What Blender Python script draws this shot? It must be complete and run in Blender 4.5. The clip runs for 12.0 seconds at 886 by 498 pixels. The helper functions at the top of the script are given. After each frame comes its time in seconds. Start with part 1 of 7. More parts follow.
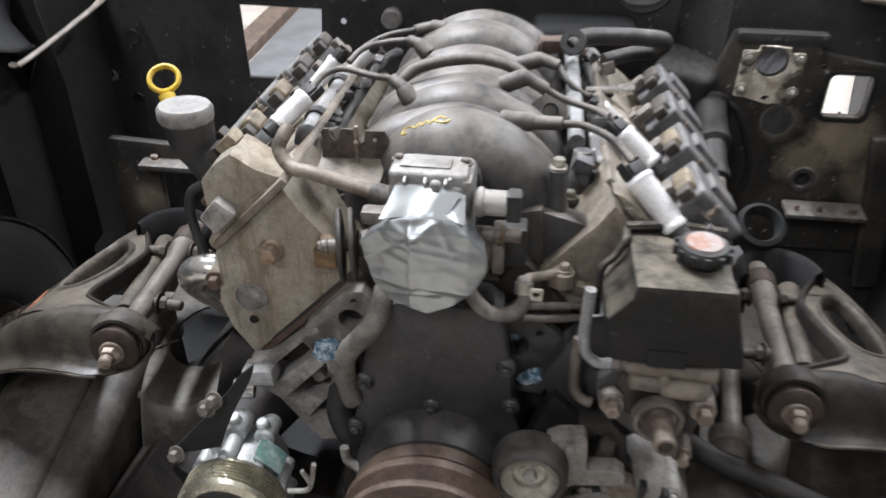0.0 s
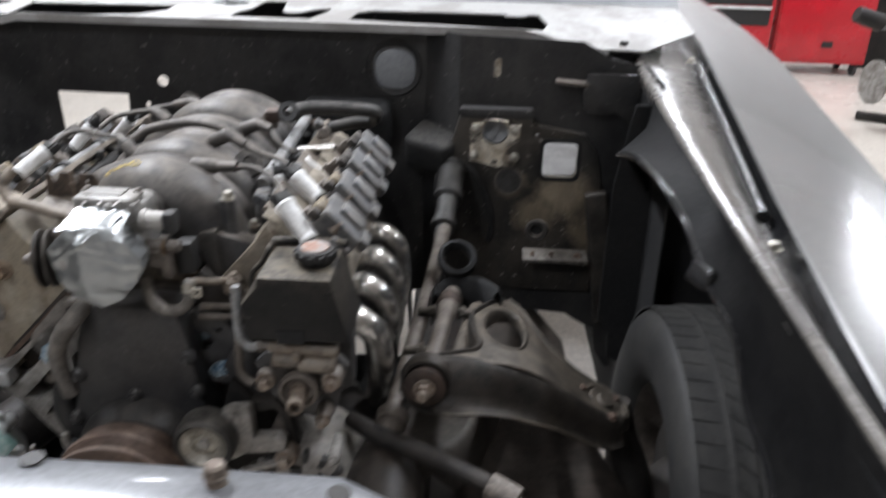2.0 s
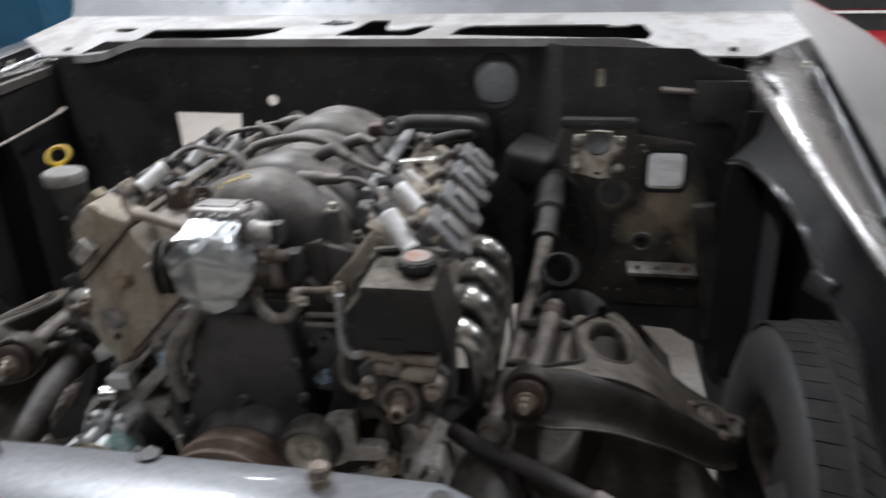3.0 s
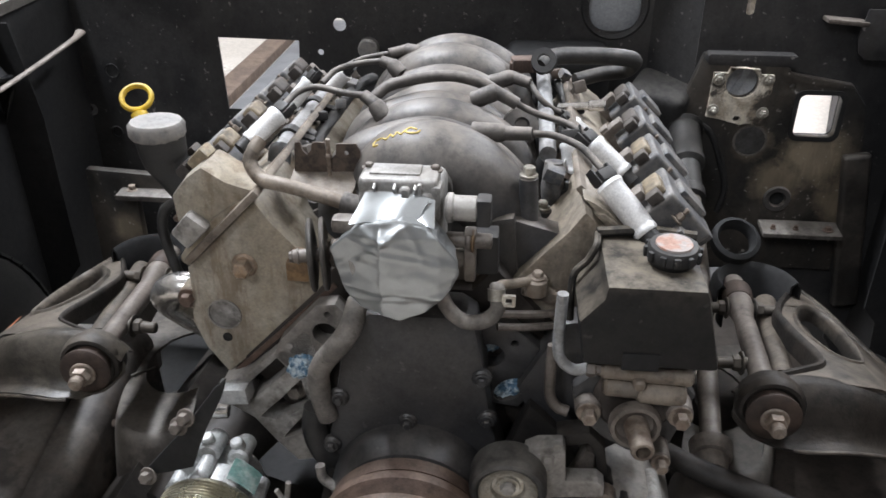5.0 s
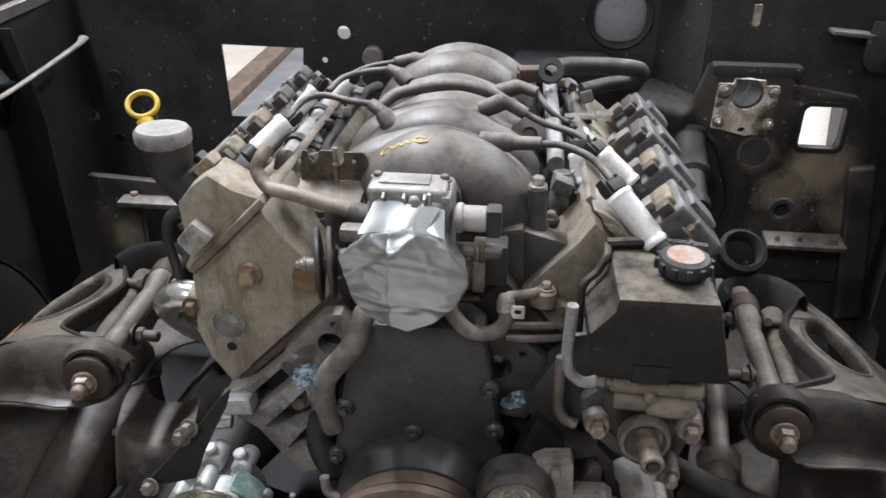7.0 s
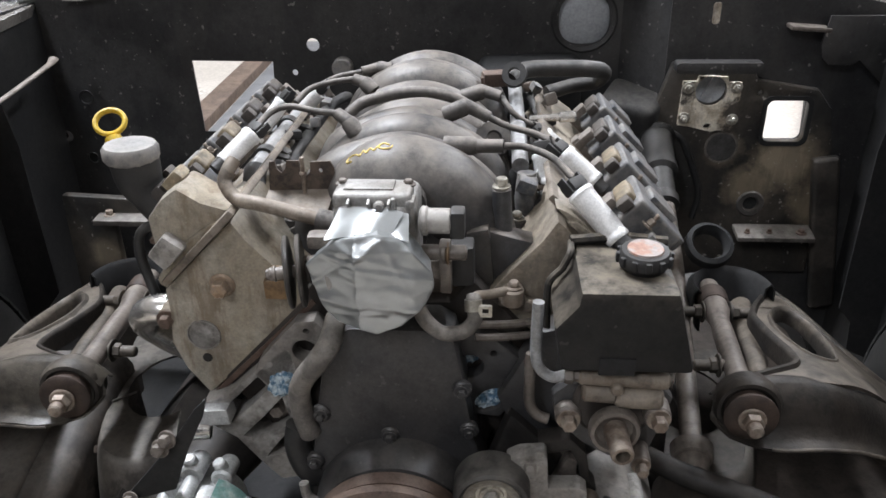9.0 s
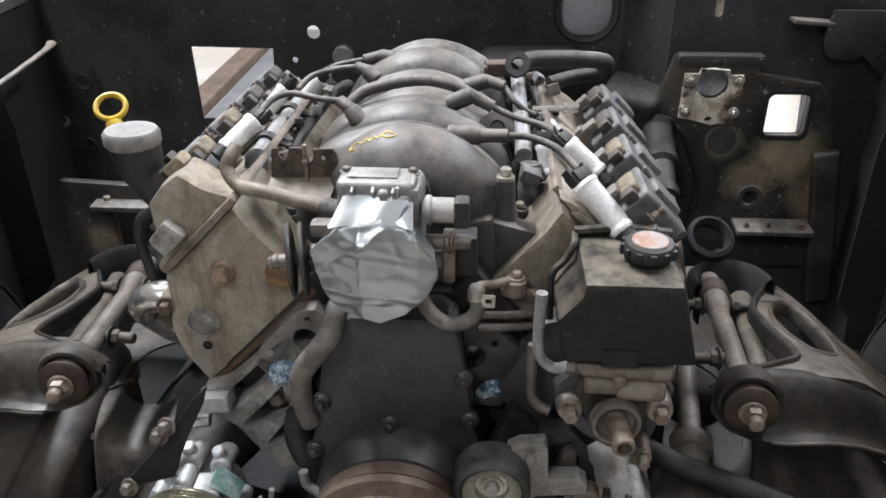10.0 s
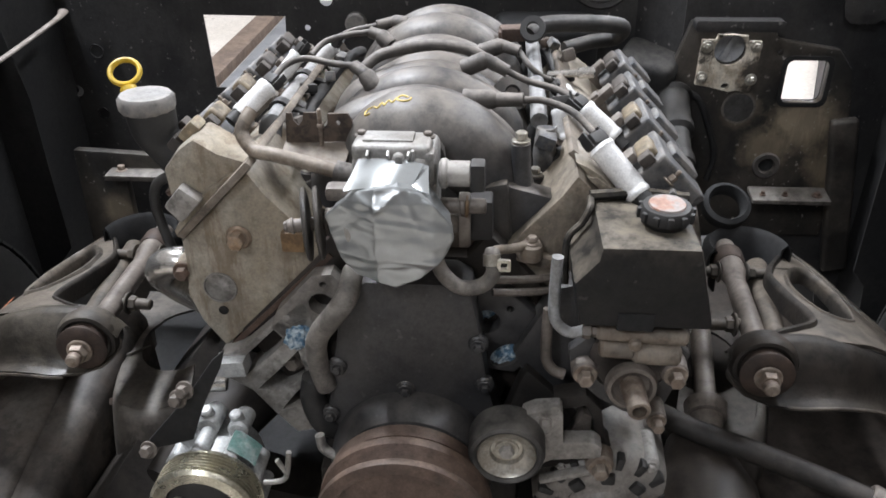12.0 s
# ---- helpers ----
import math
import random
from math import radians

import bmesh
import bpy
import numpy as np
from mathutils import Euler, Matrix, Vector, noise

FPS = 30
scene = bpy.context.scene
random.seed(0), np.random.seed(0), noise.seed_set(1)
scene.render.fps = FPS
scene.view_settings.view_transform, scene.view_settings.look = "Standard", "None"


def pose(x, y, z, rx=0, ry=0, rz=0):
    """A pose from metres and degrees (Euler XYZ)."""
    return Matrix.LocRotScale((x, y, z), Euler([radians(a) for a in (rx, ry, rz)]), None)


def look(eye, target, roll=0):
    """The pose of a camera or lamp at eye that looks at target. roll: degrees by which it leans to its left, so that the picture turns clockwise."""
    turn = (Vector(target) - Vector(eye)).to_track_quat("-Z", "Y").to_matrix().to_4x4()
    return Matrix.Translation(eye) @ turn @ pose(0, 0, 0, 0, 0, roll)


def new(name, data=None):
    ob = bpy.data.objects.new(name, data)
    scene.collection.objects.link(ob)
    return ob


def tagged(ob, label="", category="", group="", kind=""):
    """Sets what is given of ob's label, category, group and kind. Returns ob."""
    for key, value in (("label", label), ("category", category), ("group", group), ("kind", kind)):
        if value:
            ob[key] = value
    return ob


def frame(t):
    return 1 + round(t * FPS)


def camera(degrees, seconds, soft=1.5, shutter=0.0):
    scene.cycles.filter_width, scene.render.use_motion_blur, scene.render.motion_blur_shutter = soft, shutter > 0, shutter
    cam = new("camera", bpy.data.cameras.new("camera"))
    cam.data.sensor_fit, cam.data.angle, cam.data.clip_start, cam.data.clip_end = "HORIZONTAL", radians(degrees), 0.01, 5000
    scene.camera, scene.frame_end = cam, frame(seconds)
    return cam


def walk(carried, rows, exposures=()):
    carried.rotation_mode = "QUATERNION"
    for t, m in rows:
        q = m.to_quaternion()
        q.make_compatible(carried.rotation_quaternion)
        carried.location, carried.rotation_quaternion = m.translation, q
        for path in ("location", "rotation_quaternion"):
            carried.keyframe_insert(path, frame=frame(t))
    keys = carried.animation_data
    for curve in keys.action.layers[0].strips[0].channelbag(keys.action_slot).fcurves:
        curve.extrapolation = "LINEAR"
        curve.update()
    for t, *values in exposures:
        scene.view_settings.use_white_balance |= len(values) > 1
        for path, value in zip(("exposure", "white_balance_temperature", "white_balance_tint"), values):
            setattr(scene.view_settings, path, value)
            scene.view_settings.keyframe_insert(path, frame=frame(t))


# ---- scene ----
cam = camera(58.9, 12.0, soft=1.6, shutter=0.8)
PATH = [
    (0, (0.082, -0.676, 1.287), (-0.114, 1.019, 0.244), 0.8),
    (0.5, (0.136, -0.784, 1.316), (-0.064, 0.95, 0.34), 0.2),
    (1, (0.194, -0.866, 1.334), (0.049, 0.913, 0.431), 1.7),
    (1.5, (0.315, -0.896, 1.328), (0.22, 0.92, 0.495), 2.4),
    (1.8, (0.406, -0.911, 1.314), (0.355, 0.894, 0.454), 2.7),
    (2, (0.454, -0.912, 1.315), (0.39, 0.912, 0.495), 1.6),
    (2.5, (0.494, -0.924, 1.313), (0.491, 0.941, 0.591), 1.4),
    (3, (0.453, -0.911, 1.302), (0.132, 0.904, 0.525), -1.6),
    (3.5, (0.314, -0.846, 1.287), (-0.085, 0.946, 0.492), 0.3),
    (3.7, (0.253, -0.794, 1.275), (-0.128, 0.977, 0.426), -1.2),
    (5.3, (0.1, -0.689, 1.251), (-0.06, 1.066, 0.307), 0.6),
    (5.5, (0.102, -0.687, 1.249), (-0.065, 1.075, 0.318), 0.4),
    (6, (0.097, -0.688, 1.254), (-0.101, 1.083, 0.345), 0.2),
    (6.5, (0.088, -0.692, 1.25), (-0.116, 1.078, 0.342), 0.6),
    (7, (0.089, -0.686, 1.252), (-0.079, 1.08, 0.327), 0.7),
    (7.2, (0.093, -0.686, 1.252), (-0.067, 1.088, 0.343), 0.6),
    (9, (0.111, -0.701, 1.254), (-0.024, 1.077, 0.348), -1.1),
    (9.5, (0.103, -0.7, 1.257), (-0.029, 1.077, 0.349), -0.5),
    (10, (0.101, -0.699, 1.251), (-0.018, 1.069, 0.325), -0.2),
    (10.5, (0.098, -0.699, 1.25), (-0.021, 1.061, 0.309), 0.1),
    (11, (0.095, -0.703, 1.248), (-0.027, 1.05, 0.292), 0.3),
    (11.5, (0.095, -0.705, 1.246), (-0.037, 1.043, 0.283), 0.2),
    (12, (0.097, -0.703, 1.241), (-0.049, 1.032, 0.258), -0.7),
]
EXPOSURES = [(0, 0.26), (0.7, 0.2), (1.2, 0.12), (1.8, 0.0), (2.5, -0.38), (3.0, -0.44), (3.4, -0.30), (4.2, -0.1), (5.3, 0.18), (8.8, 0.16), (12, 0.2)]
walk(cam, [(t, look(eye, target, roll)) for t, eye, target, roll in PATH], EXPOSURES)


# ---- light ----
world = bpy.data.worlds.new("world")
scene.world = world
world.use_nodes = True
world.node_tree.nodes["Background"].inputs[0].default_value = (0.75, 0.82, 0.95, 1)
world.node_tree.nodes["Background"].inputs[1].default_value = 0.02


# ---- materials ----
def ramp(nt, src, stops):
    r = nt.nodes.new("ShaderNodeValToRGB")
    while len(r.color_ramp.elements) < len(stops):
        r.color_ramp.elements.new(0.5)
    for e, (p, c) in zip(r.color_ramp.elements, stops):
        e.position, e.color = p, (*c, 1) if len(c) == 3 else c
    nt.links.new(src, r.inputs[0])
    return r.outputs[0]


def mixc(nt, fac, a, b):
    m = nt.nodes.new("ShaderNodeMix")
    m.data_type = "RGBA"
    for sock, v in ((m.inputs[0], fac), (m.inputs[6], a), (m.inputs[7], b)):
        if isinstance(v, (int, float)):
            sock.default_value = v
        elif isinstance(v, tuple):
            sock.default_value = (*v, 1)
        else:
            nt.links.new(v, sock)
    return m.outputs[2]


def mathn(nt, op, a, b=0.0):
    m = nt.nodes.new("ShaderNodeMath")
    m.operation, m.use_clamp = op, True
    for sock, v in ((m.inputs[0], a), (m.inputs[1], b)):
        if isinstance(v, (int, float)):
            sock.default_value = v
        else:
            nt.links.new(v, sock)
    return m.outputs[0]


def noisen(nt, co, scale, detail=6, rough=0.6):
    n = nt.nodes.new("ShaderNodeTexNoise")
    n.inputs["Scale"].default_value, n.inputs["Detail"].default_value, n.inputs["Roughness"].default_value = scale, detail, rough
    nt.links.new(co, n.inputs["Vector"])
    return n.outputs["Fac"]


def mat(name, base, rough=0.5, metal=0.0, alt=None, alt_amount=0.6, scale=18, bump=0.15, grain=260, dust=0.0, dust_col=(0.165, 0.147, 0.125), coat=0.0, rough_var=0.15, speck=0.0, oil=0.0, drip=0.0, drip_col=(0.085, 0.055, 0.034), spec=0.5, wear=0.0, wear_col=(0.30, 0.27, 0.235), grain_amount=0.7, mottle=0.55, spots=(), spot_col=(0.20, 0.165, 0.12)):
    """Paint, metal, rubber or plastic: a base colour, patches of a second one, grain, and dust on faces that look up."""
    m = bpy.data.materials.new(name)
    m.use_nodes = True
    nt = m.node_tree
    b = nt.nodes["Principled BSDF"]
    tc = nt.nodes.new("ShaderNodeTexCoord")
    oi = nt.nodes.new("ShaderNodeObjectInfo")
    add = nt.nodes.new("ShaderNodeVectorMath")
    nt.links.new(tc.outputs["Object"], add.inputs[0])
    sc = nt.nodes.new("ShaderNodeVectorMath")
    sc.operation = "SCALE"
    sc.inputs[0].default_value = (7.3, 3.1, 5.7)
    nt.links.new(oi.outputs["Random"], sc.inputs["Scale"])
    nt.links.new(sc.outputs[0], add.inputs[1])
    co = add.outputs[0]
    big = noisen(nt, co, scale)
    fine = noisen(nt, co, grain, 3)
    col = base
    if alt:
        f = ramp(nt, big, [(0.44, (0, 0, 0)), (0.57, (1, 1, 1))])
        col = mixc(nt, mathn(nt, "MULTIPLY", f, alt_amount), base, alt)
    g = ramp(nt, fine, [(0.3, (0.72, 0.72, 0.72)), (0.7, (1.18, 1.18, 1.18))])
    mul = nt.nodes.new("ShaderNodeMix")
    mul.data_type, mul.blend_type = "RGBA", "MULTIPLY"
    mul.inputs[0].default_value = grain_amount
    if isinstance(col, tuple):
        mul.inputs[6].default_value = (*col, 1)
    else:
        nt.links.new(col, mul.inputs[6])
    nt.links.new(g, mul.inputs[7])
    col = mul.outputs[2]
    if mottle:
        dirt = ramp(nt, noisen(nt, co, 70, 9, 0.72), [(0.34, (0.45, 0.44, 0.42)), (0.50, (1, 1, 1)), (0.68, (1.35, 1.33, 1.30))])
        mm = nt.nodes.new("ShaderNodeMix")
        mm.data_type, mm.blend_type = "RGBA", "MULTIPLY"
        mm.inputs[0].default_value = mottle
        nt.links.new(col, mm.inputs[6])
        nt.links.new(dirt, mm.inputs[7])
        col = mm.outputs[2]
    for x, y, z, r, amount in spots:
        dv = nt.nodes.new("ShaderNodeVectorMath")
        dv.operation = "DISTANCE"
        nt.links.new(tc.outputs["Object"], dv.inputs[0])
        dv.inputs[1].default_value = (x, y, z)
        away = mathn(nt, "DIVIDE", dv.outputs["Value"], r * 2)
        ragged = mathn(nt, "ADD", away, mathn(nt, "MULTIPLY", noisen(nt, co, 30, 7, 0.7), 0.6))
        sf = ramp(nt, ragged, [(0.52, (1, 1, 1)), (0.82, (0, 0, 0))])
        col = mixc(nt, mathn(nt, "MULTIPLY", sf, amount), col, spot_col)
    rgh = nt.nodes.new("ShaderNodeMapRange")
    rgh.inputs[3].default_value, rgh.inputs[4].default_value = max(0.05, rough - rough_var), min(1, rough + rough_var)
    nt.links.new(big, rgh.inputs[0])
    rv = rgh.outputs[0]
    mv = metal
    if drip:
        st = nt.nodes.new("ShaderNodeVectorMath")
        st.operation = "MULTIPLY"
        st.inputs[1].default_value = (1.0, 1.0, 0.22)
        nt.links.new(co, st.inputs[0])
        df = ramp(nt, noisen(nt, st.outputs[0], 26, 8, 0.7), [(0.49, (0, 0, 0)), (0.58, (1, 1, 1))])
        col = mixc(nt, mathn(nt, "MULTIPLY", df, drip), col, drip_col)
    if oil:
        of = ramp(nt, noisen(nt, co, 13, 9, 0.68), [(0.52, (0, 0, 0)), (0.57, (1, 1, 1))])
        of = mathn(nt, "MULTIPLY", of, oil)
        col = mixc(nt, of, col, (0.02, 0.0165, 0.014))
    if wear:
        gw = nt.nodes.new("ShaderNodeNewGeometry")
        wf = mathn(nt, "MULTIPLY", ramp(nt, gw.outputs["Pointiness"], [(0.515, (0, 0, 0)), (0.56, (1, 1, 1))]), ramp(nt, noisen(nt, co, 55, 6, 0.7), [(0.40, (0, 0, 0)), (0.56, (1, 1, 1))]))
        col = mixc(nt, mathn(nt, "MULTIPLY", wf, wear), col, wear_col)
    if speck:
        vo = noisen(nt, co, 90, 2, 0.5)
        s = mathn(nt, "MULTIPLY", ramp(nt, vo, [(0.68, (0, 0, 0)), (0.74, (1, 1, 1))]), speck)
        col = mixc(nt, s, col, (0.5, 0.48, 0.44))
    if dust:
        geo = nt.nodes.new("ShaderNodeNewGeometry")
        sep = nt.nodes.new("ShaderNodeSeparateXYZ")
        nt.links.new(geo.outputs["Normal"], sep.inputs[0])
        up = ramp(nt, sep.outputs[2], [(0.05, (0.03, 0.03, 0.03)), (0.8, (1, 1, 1))])
        d = mathn(nt, "MULTIPLY", up, ramp(nt, noisen(nt, co, 35, 8, 0.7), [(0.36, (0.1, 0.1, 0.1)), (0.64, (1, 1, 1))]))
        d = mathn(nt, "MULTIPLY", d, dust)
        col = mixc(nt, d, col, dust_col)
        rv = mathn(nt, "MAXIMUM", rv, mathn(nt, "MULTIPLY", d, 0.9))
        if metal:
            mv = mathn(nt, "SUBTRACT", metal, d)
    nt.links.new(col, b.inputs["Base Color"])
    nt.links.new(rv, b.inputs["Roughness"])
    if isinstance(mv, float) or isinstance(mv, int):
        b.inputs["Metallic"].default_value = mv
    else:
        nt.links.new(mv, b.inputs["Metallic"])
    b.inputs["Coat Weight"].default_value = coat
    b.inputs["Specular IOR Level"].default_value = spec
    if bump:
        bu = nt.nodes.new("ShaderNodeBump")
        bu.inputs["Strength"].default_value, bu.inputs["Distance"].default_value = bump, 0.002
        h = mathn(nt, "ADD", mathn(nt, "MULTIPLY", fine, 0.4), mathn(nt, "MULTIPLY", noisen(nt, co, scale * 4), 0.6))
        nt.links.new(h, bu.inputs["Height"])
        nt.links.new(bu.outputs[0], b.inputs["Normal"])
    return m


def glow(name, col, strength):
    m = bpy.data.materials.new(name)
    m.use_nodes = True
    b = m.node_tree.nodes["Principled BSDF"]
    b.inputs["Base Color"].default_value = (*col, 1)
    b.inputs["Emission Color"].default_value = (*col, 1)
    b.inputs["Emission Strength"].default_value = strength
    return m


M_ALU = mat("cast_aluminium_dirty", (0.335, 0.305, 0.252), 0.46, 0.25, (0.26, 0.215, 0.150), 0.75, 7, 0.3, 320, 0.2, (0.30, 0.26, 0.205), oil=0.15, drip=0.75, drip_col=(0.135, 0.094, 0.055), wear=0.3)
M_ALU2 = mat("cast_aluminium_brown", (0.215, 0.18, 0.143), 0.55, 0.15, (0.12, 0.094, 0.07), 0.8, 14, 0.45, 300, 0.45, (0.235, 0.198, 0.155), oil=0.55, drip=0.5, wear=0.2)
M_ALU3 = mat("cast_aluminium_beige", (0.275, 0.240, 0.190), 0.5, 0.2, (0.20, 0.165, 0.125), 0.7, 9, 0.3, 300, 0.35, (0.29, 0.25, 0.195), oil=0.35, drip=0.35, wear=0.2)
M_BRIGHT = mat("bare_aluminium", (0.36, 0.352, 0.338), 0.46, 0.45, (0.22, 0.205, 0.185), 0.8, 24, 0.35, 350, 0.3, (0.36, 0.335, 0.30), oil=0.25)
M_PLASTIC = mat("grey_nylon_dusty", (0.036, 0.037, 0.040), 0.48, 0, (0.070, 0.066, 0.062), 0.8, 8, 0.2, 400, 0.68, (0.215, 0.185, 0.155), oil=0.35)
M_BLKPL = mat("black_plastic", (0.011, 0.011, 0.0115), 0.55, 0, (0.02, 0.019, 0.018), 0.6, 20, 0.15, 400, 0.15)
M_BLACK = mat("black_body_paint", (0.021, 0.021, 0.022), 0.40, 0, (0.046, 0.045, 0.044), 0.65, 7, 0.35, 200, 0.10, speck=0.3, drip=0.25, drip_col=(0.05, 0.047, 0.043))
M_COVER = mat("black_timing_cover", (0.031, 0.0308, 0.032), 0.42, 0, (0.046, 0.043, 0.041), 0.7, 9, 0.25, 300, 0.25, spec=0.4, speck=0.06)
M_STEEL = mat("greasy_steel", (0.125, 0.106, 0.092), 0.5, 0.3, (0.06, 0.048, 0.04), 0.8, 16, 0.4, 260, 0.4, (0.22, 0.19, 0.16), oil=0.35, wear=0.2)
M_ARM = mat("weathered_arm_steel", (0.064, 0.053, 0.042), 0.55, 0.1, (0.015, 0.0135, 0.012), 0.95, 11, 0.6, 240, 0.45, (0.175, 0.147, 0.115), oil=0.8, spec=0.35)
M_RUST = mat("rusty_iron", (0.115, 0.076, 0.057), 0.55, 0.25, (0.07, 0.045, 0.035), 0.8, 18, 0.4, 300, 0.3, (0.2, 0.15, 0.115), oil=0.3)
M_RUSTD = mat("dark_rusted_sheet", (0.036, 0.026, 0.021), 0.6, 0.1, (0.022, 0.017, 0.0145), 0.8, 30, 0.4, 300, 0.0, wear=0.2, wear_col=(0.3, 0.22, 0.16))
M_CLIP = mat("brown_clip_plastic", (0.036, 0.030, 0.027), 0.55, 0, (0.055, 0.048, 0.042), 0.7, 40, 0.2, 300, 0.3, (0.16, 0.13, 0.10))
M_BOLT = mat("rusty_bolt", (0.25, 0.205, 0.165), 0.5, 0.4, (0.13, 0.09, 0.066), 0.8, 60, 0.3, 400, 0.15, oil=0.3, wear=0.2)
M_ZINC = mat("zinc_bolt", (0.5, 0.48, 0.43), 0.4, 0.8, (0.28, 0.25, 0.2), 0.6, 60, 0.2, 400, 0.1)
M_TAPE = mat("duct_tape", (0.345, 0.36, 0.36), 0.32, 0.75, (0.31, 0.32, 0.32), 0.6, 10, 0.02, 300, 0.0, rough_var=0.05, grain_amount=0.12, mottle=0.0)
M_RUBBER = mat("dusty_rubber", (0.046, 0.042, 0.039), 0.6, 0, (0.075, 0.067, 0.06), 0.6, 25, 0.2, 300, 0.75, (0.25, 0.22, 0.19), oil=0.3)
# darker copy of the arm steel, with shade put into the colour
M_LEG = mat("shaded_arm_steel", (0.018, 0.0155, 0.0135), 0.50, 0.0, (0.0085, 0.0078, 0.0073), 0.9, 9, 0.7, 240, 0.20, (0.13, 0.108, 0.086), oil=0.7, spec=0.22)
M_LEGD = mat("lighter_dusty_leg", (0.034, 0.030, 0.024), 0.40, 0.0, (0.011, 0.010, 0.009), 0.95, 8, 0.6, 240, 0.35, (0.16, 0.138, 0.108), oil=0.7, spec=0.35)
M_BLOCK = mat("oily_block", (0.042, 0.034, 0.029), 0.5, 0.1, (0.02, 0.017, 0.015), 0.8, 14, 0.4, 260, 0.12, (0.17, 0.14, 0.11), oil=0.7, spec=0.4)
M_PLUGB = mat("browned_hex_plug", (0.34, 0.235, 0.15), 0.45, 0.5, (0.2, 0.125, 0.075), 0.7, 60, 0.3, 400, 0.15, wear=0.4)
# for matt black parts, and for sheets that paint deep shade
M_MATTE = mat("matt_black_and_shade", (0.0145, 0.0145, 0.015), 0.75, 0, (0.021, 0.0205, 0.02), 0.7, 9, 0.3, 150, spec=0.3)
M_HOSE = mat("pale_dusty_hose", (0.115, 0.105, 0.095), 0.65, 0, (0.19, 0.172, 0.152), 0.7, 18, 0.2, 300, 0.6, (0.33, 0.295, 0.255), oil=0.4)
M_TARP = mat("blue_cabinet_paint", (0.02, 0.13, 0.24), 0.5, 0, (0.015, 0.10, 0.19), 0.6, 3, 0.1, 60, mottle=0.1)
M_APRON = mat("black_apron_coating", (0.009, 0.009, 0.0095), 0.6, 0, (0.014, 0.0138, 0.0135), 0.7, 8, 0.4, 120, spec=0.12)
M_TYRE = mat("tyre_rubber", (0.017, 0.0168, 0.0165), 0.65, 0, (0.028, 0.027, 0.025), 0.7, 12, 0.3, 300, 0.15, (0.11, 0.102, 0.09))
M_SLEEVE = mat("metal_heat_shield", (0.80, 0.80, 0.795), 0.34, 0.12, (0.60, 0.585, 0.565), 0.7, 18, 0.03, 400, 0.05, mottle=0.1)
M_YELLOW = mat("yellow_plastic", (0.58, 0.39, 0.02), 0.42, 0, (0.36, 0.24, 0.03), 0.6, 40, 0.1, 300, 0.1, mottle=0.1)
M_YELPAINT = mat("yellow_marker", (0.62, 0.47, 0.14), 0.7, 0, None, 0, 30, 0.0, mottle=0.1)
M_CAP = mat("worn_grey_cap", (0.16, 0.155, 0.15), 0.55, 0, (0.095, 0.089, 0.084), 0.6, 25, 0.2, 300, 0.4, (0.245, 0.232, 0.215), wear=0.4)
M_CREAM = mat("aged_coil_connector", (0.225, 0.18, 0.115), 0.5, 0, (0.11, 0.083, 0.056), 0.8, 40, 0.1, 300, 0.15, oil=0.5)
M_ORANGE = mat("faded_orange_print", (0.34, 0.19, 0.14), 0.6, 0, (0.27, 0.245, 0.23), 0.9, 70, 0.1, 300, 0.1)
M_BLUE = mat("blue_rag", (0.075, 0.15, 0.225), 0.8, 0, (0.50, 0.58, 0.62), 0.9, 110, 0.6, 400)
M_MARK = mat("orange_paint_mark", (0.30, 0.10, 0.045), 0.7, 0, (0.16, 0.075, 0.045), 0.8, 90, 0.1)
M_TEAL = mat("teal_label", (0.12, 0.22, 0.20), 0.45, 0, (0.30, 0.34, 0.32), 0.8, 50, 0.1)
M_CHROME = mat("polished_pipe", (0.72, 0.71, 0.69), 0.22, 0.9, (0.5, 0.46, 0.41), 0.5, 20, 0.05, 200, 0.06)
M_GREY = mat("grey_primer_paint", (0.19, 0.193, 0.20), 0.45, 0.0, (0.14, 0.142, 0.147), 0.7, 6, 0.03, 1200, 0.0, speck=0.08, mottle=0.1)
M_FENDER = mat("silver_grey_fender_paint", (0.27, 0.268, 0.265), 0.20, 0.35, (0.22, 0.218, 0.216), 0.5, 2.5, 0.0, 1500, 0.0, coat=0.7, rough_var=0.04, mottle=0.1)
M_WHITE = mat("dirty_white_primer", (0.35, 0.342, 0.33), 0.6, 0.0, (0.22, 0.207, 0.193), 0.8, 8, 0.1, 200, 0.0, speck=0.1, mottle=0.1)
M_DIRTY = mat("worn_mounting_plate", (0.74, 0.68, 0.57), 0.6, 0.0, (0.42, 0.35, 0.26), 0.85, 30, 0.3, 250, oil=0.9, drip=0.5)
M_FLOOR = mat("garage_floor_coating", (0.60, 0.55, 0.49), 0.3, 0, (0.52, 0.47, 0.41), 0.6, 1.6, 0.04, 60, 0.0, mottle=0.1)
M_WALL = mat("garage_wall", (0.6, 0.59, 0.575), 0.8, 0, (0.52, 0.51, 0.495), 0.5, 2, 0.05, 80, mottle=0.1)
# for the unseen wall in front; tone chosen to limit its bounced light
M_WALL_DIM = mat("dim_unseen_wall", (0.40, 0.37, 0.34), 0.8, 0, (0.32, 0.295, 0.27), 0.5, 2, 0.05, 80, mottle=0.1)
M_RED = mat("red_tool_chest_paint", (0.46, 0.012, 0.022), 0.28, 0, (0.38, 0.012, 0.018), 0.5, 4, 0.02, 120, coat=0.3, mottle=0.1)
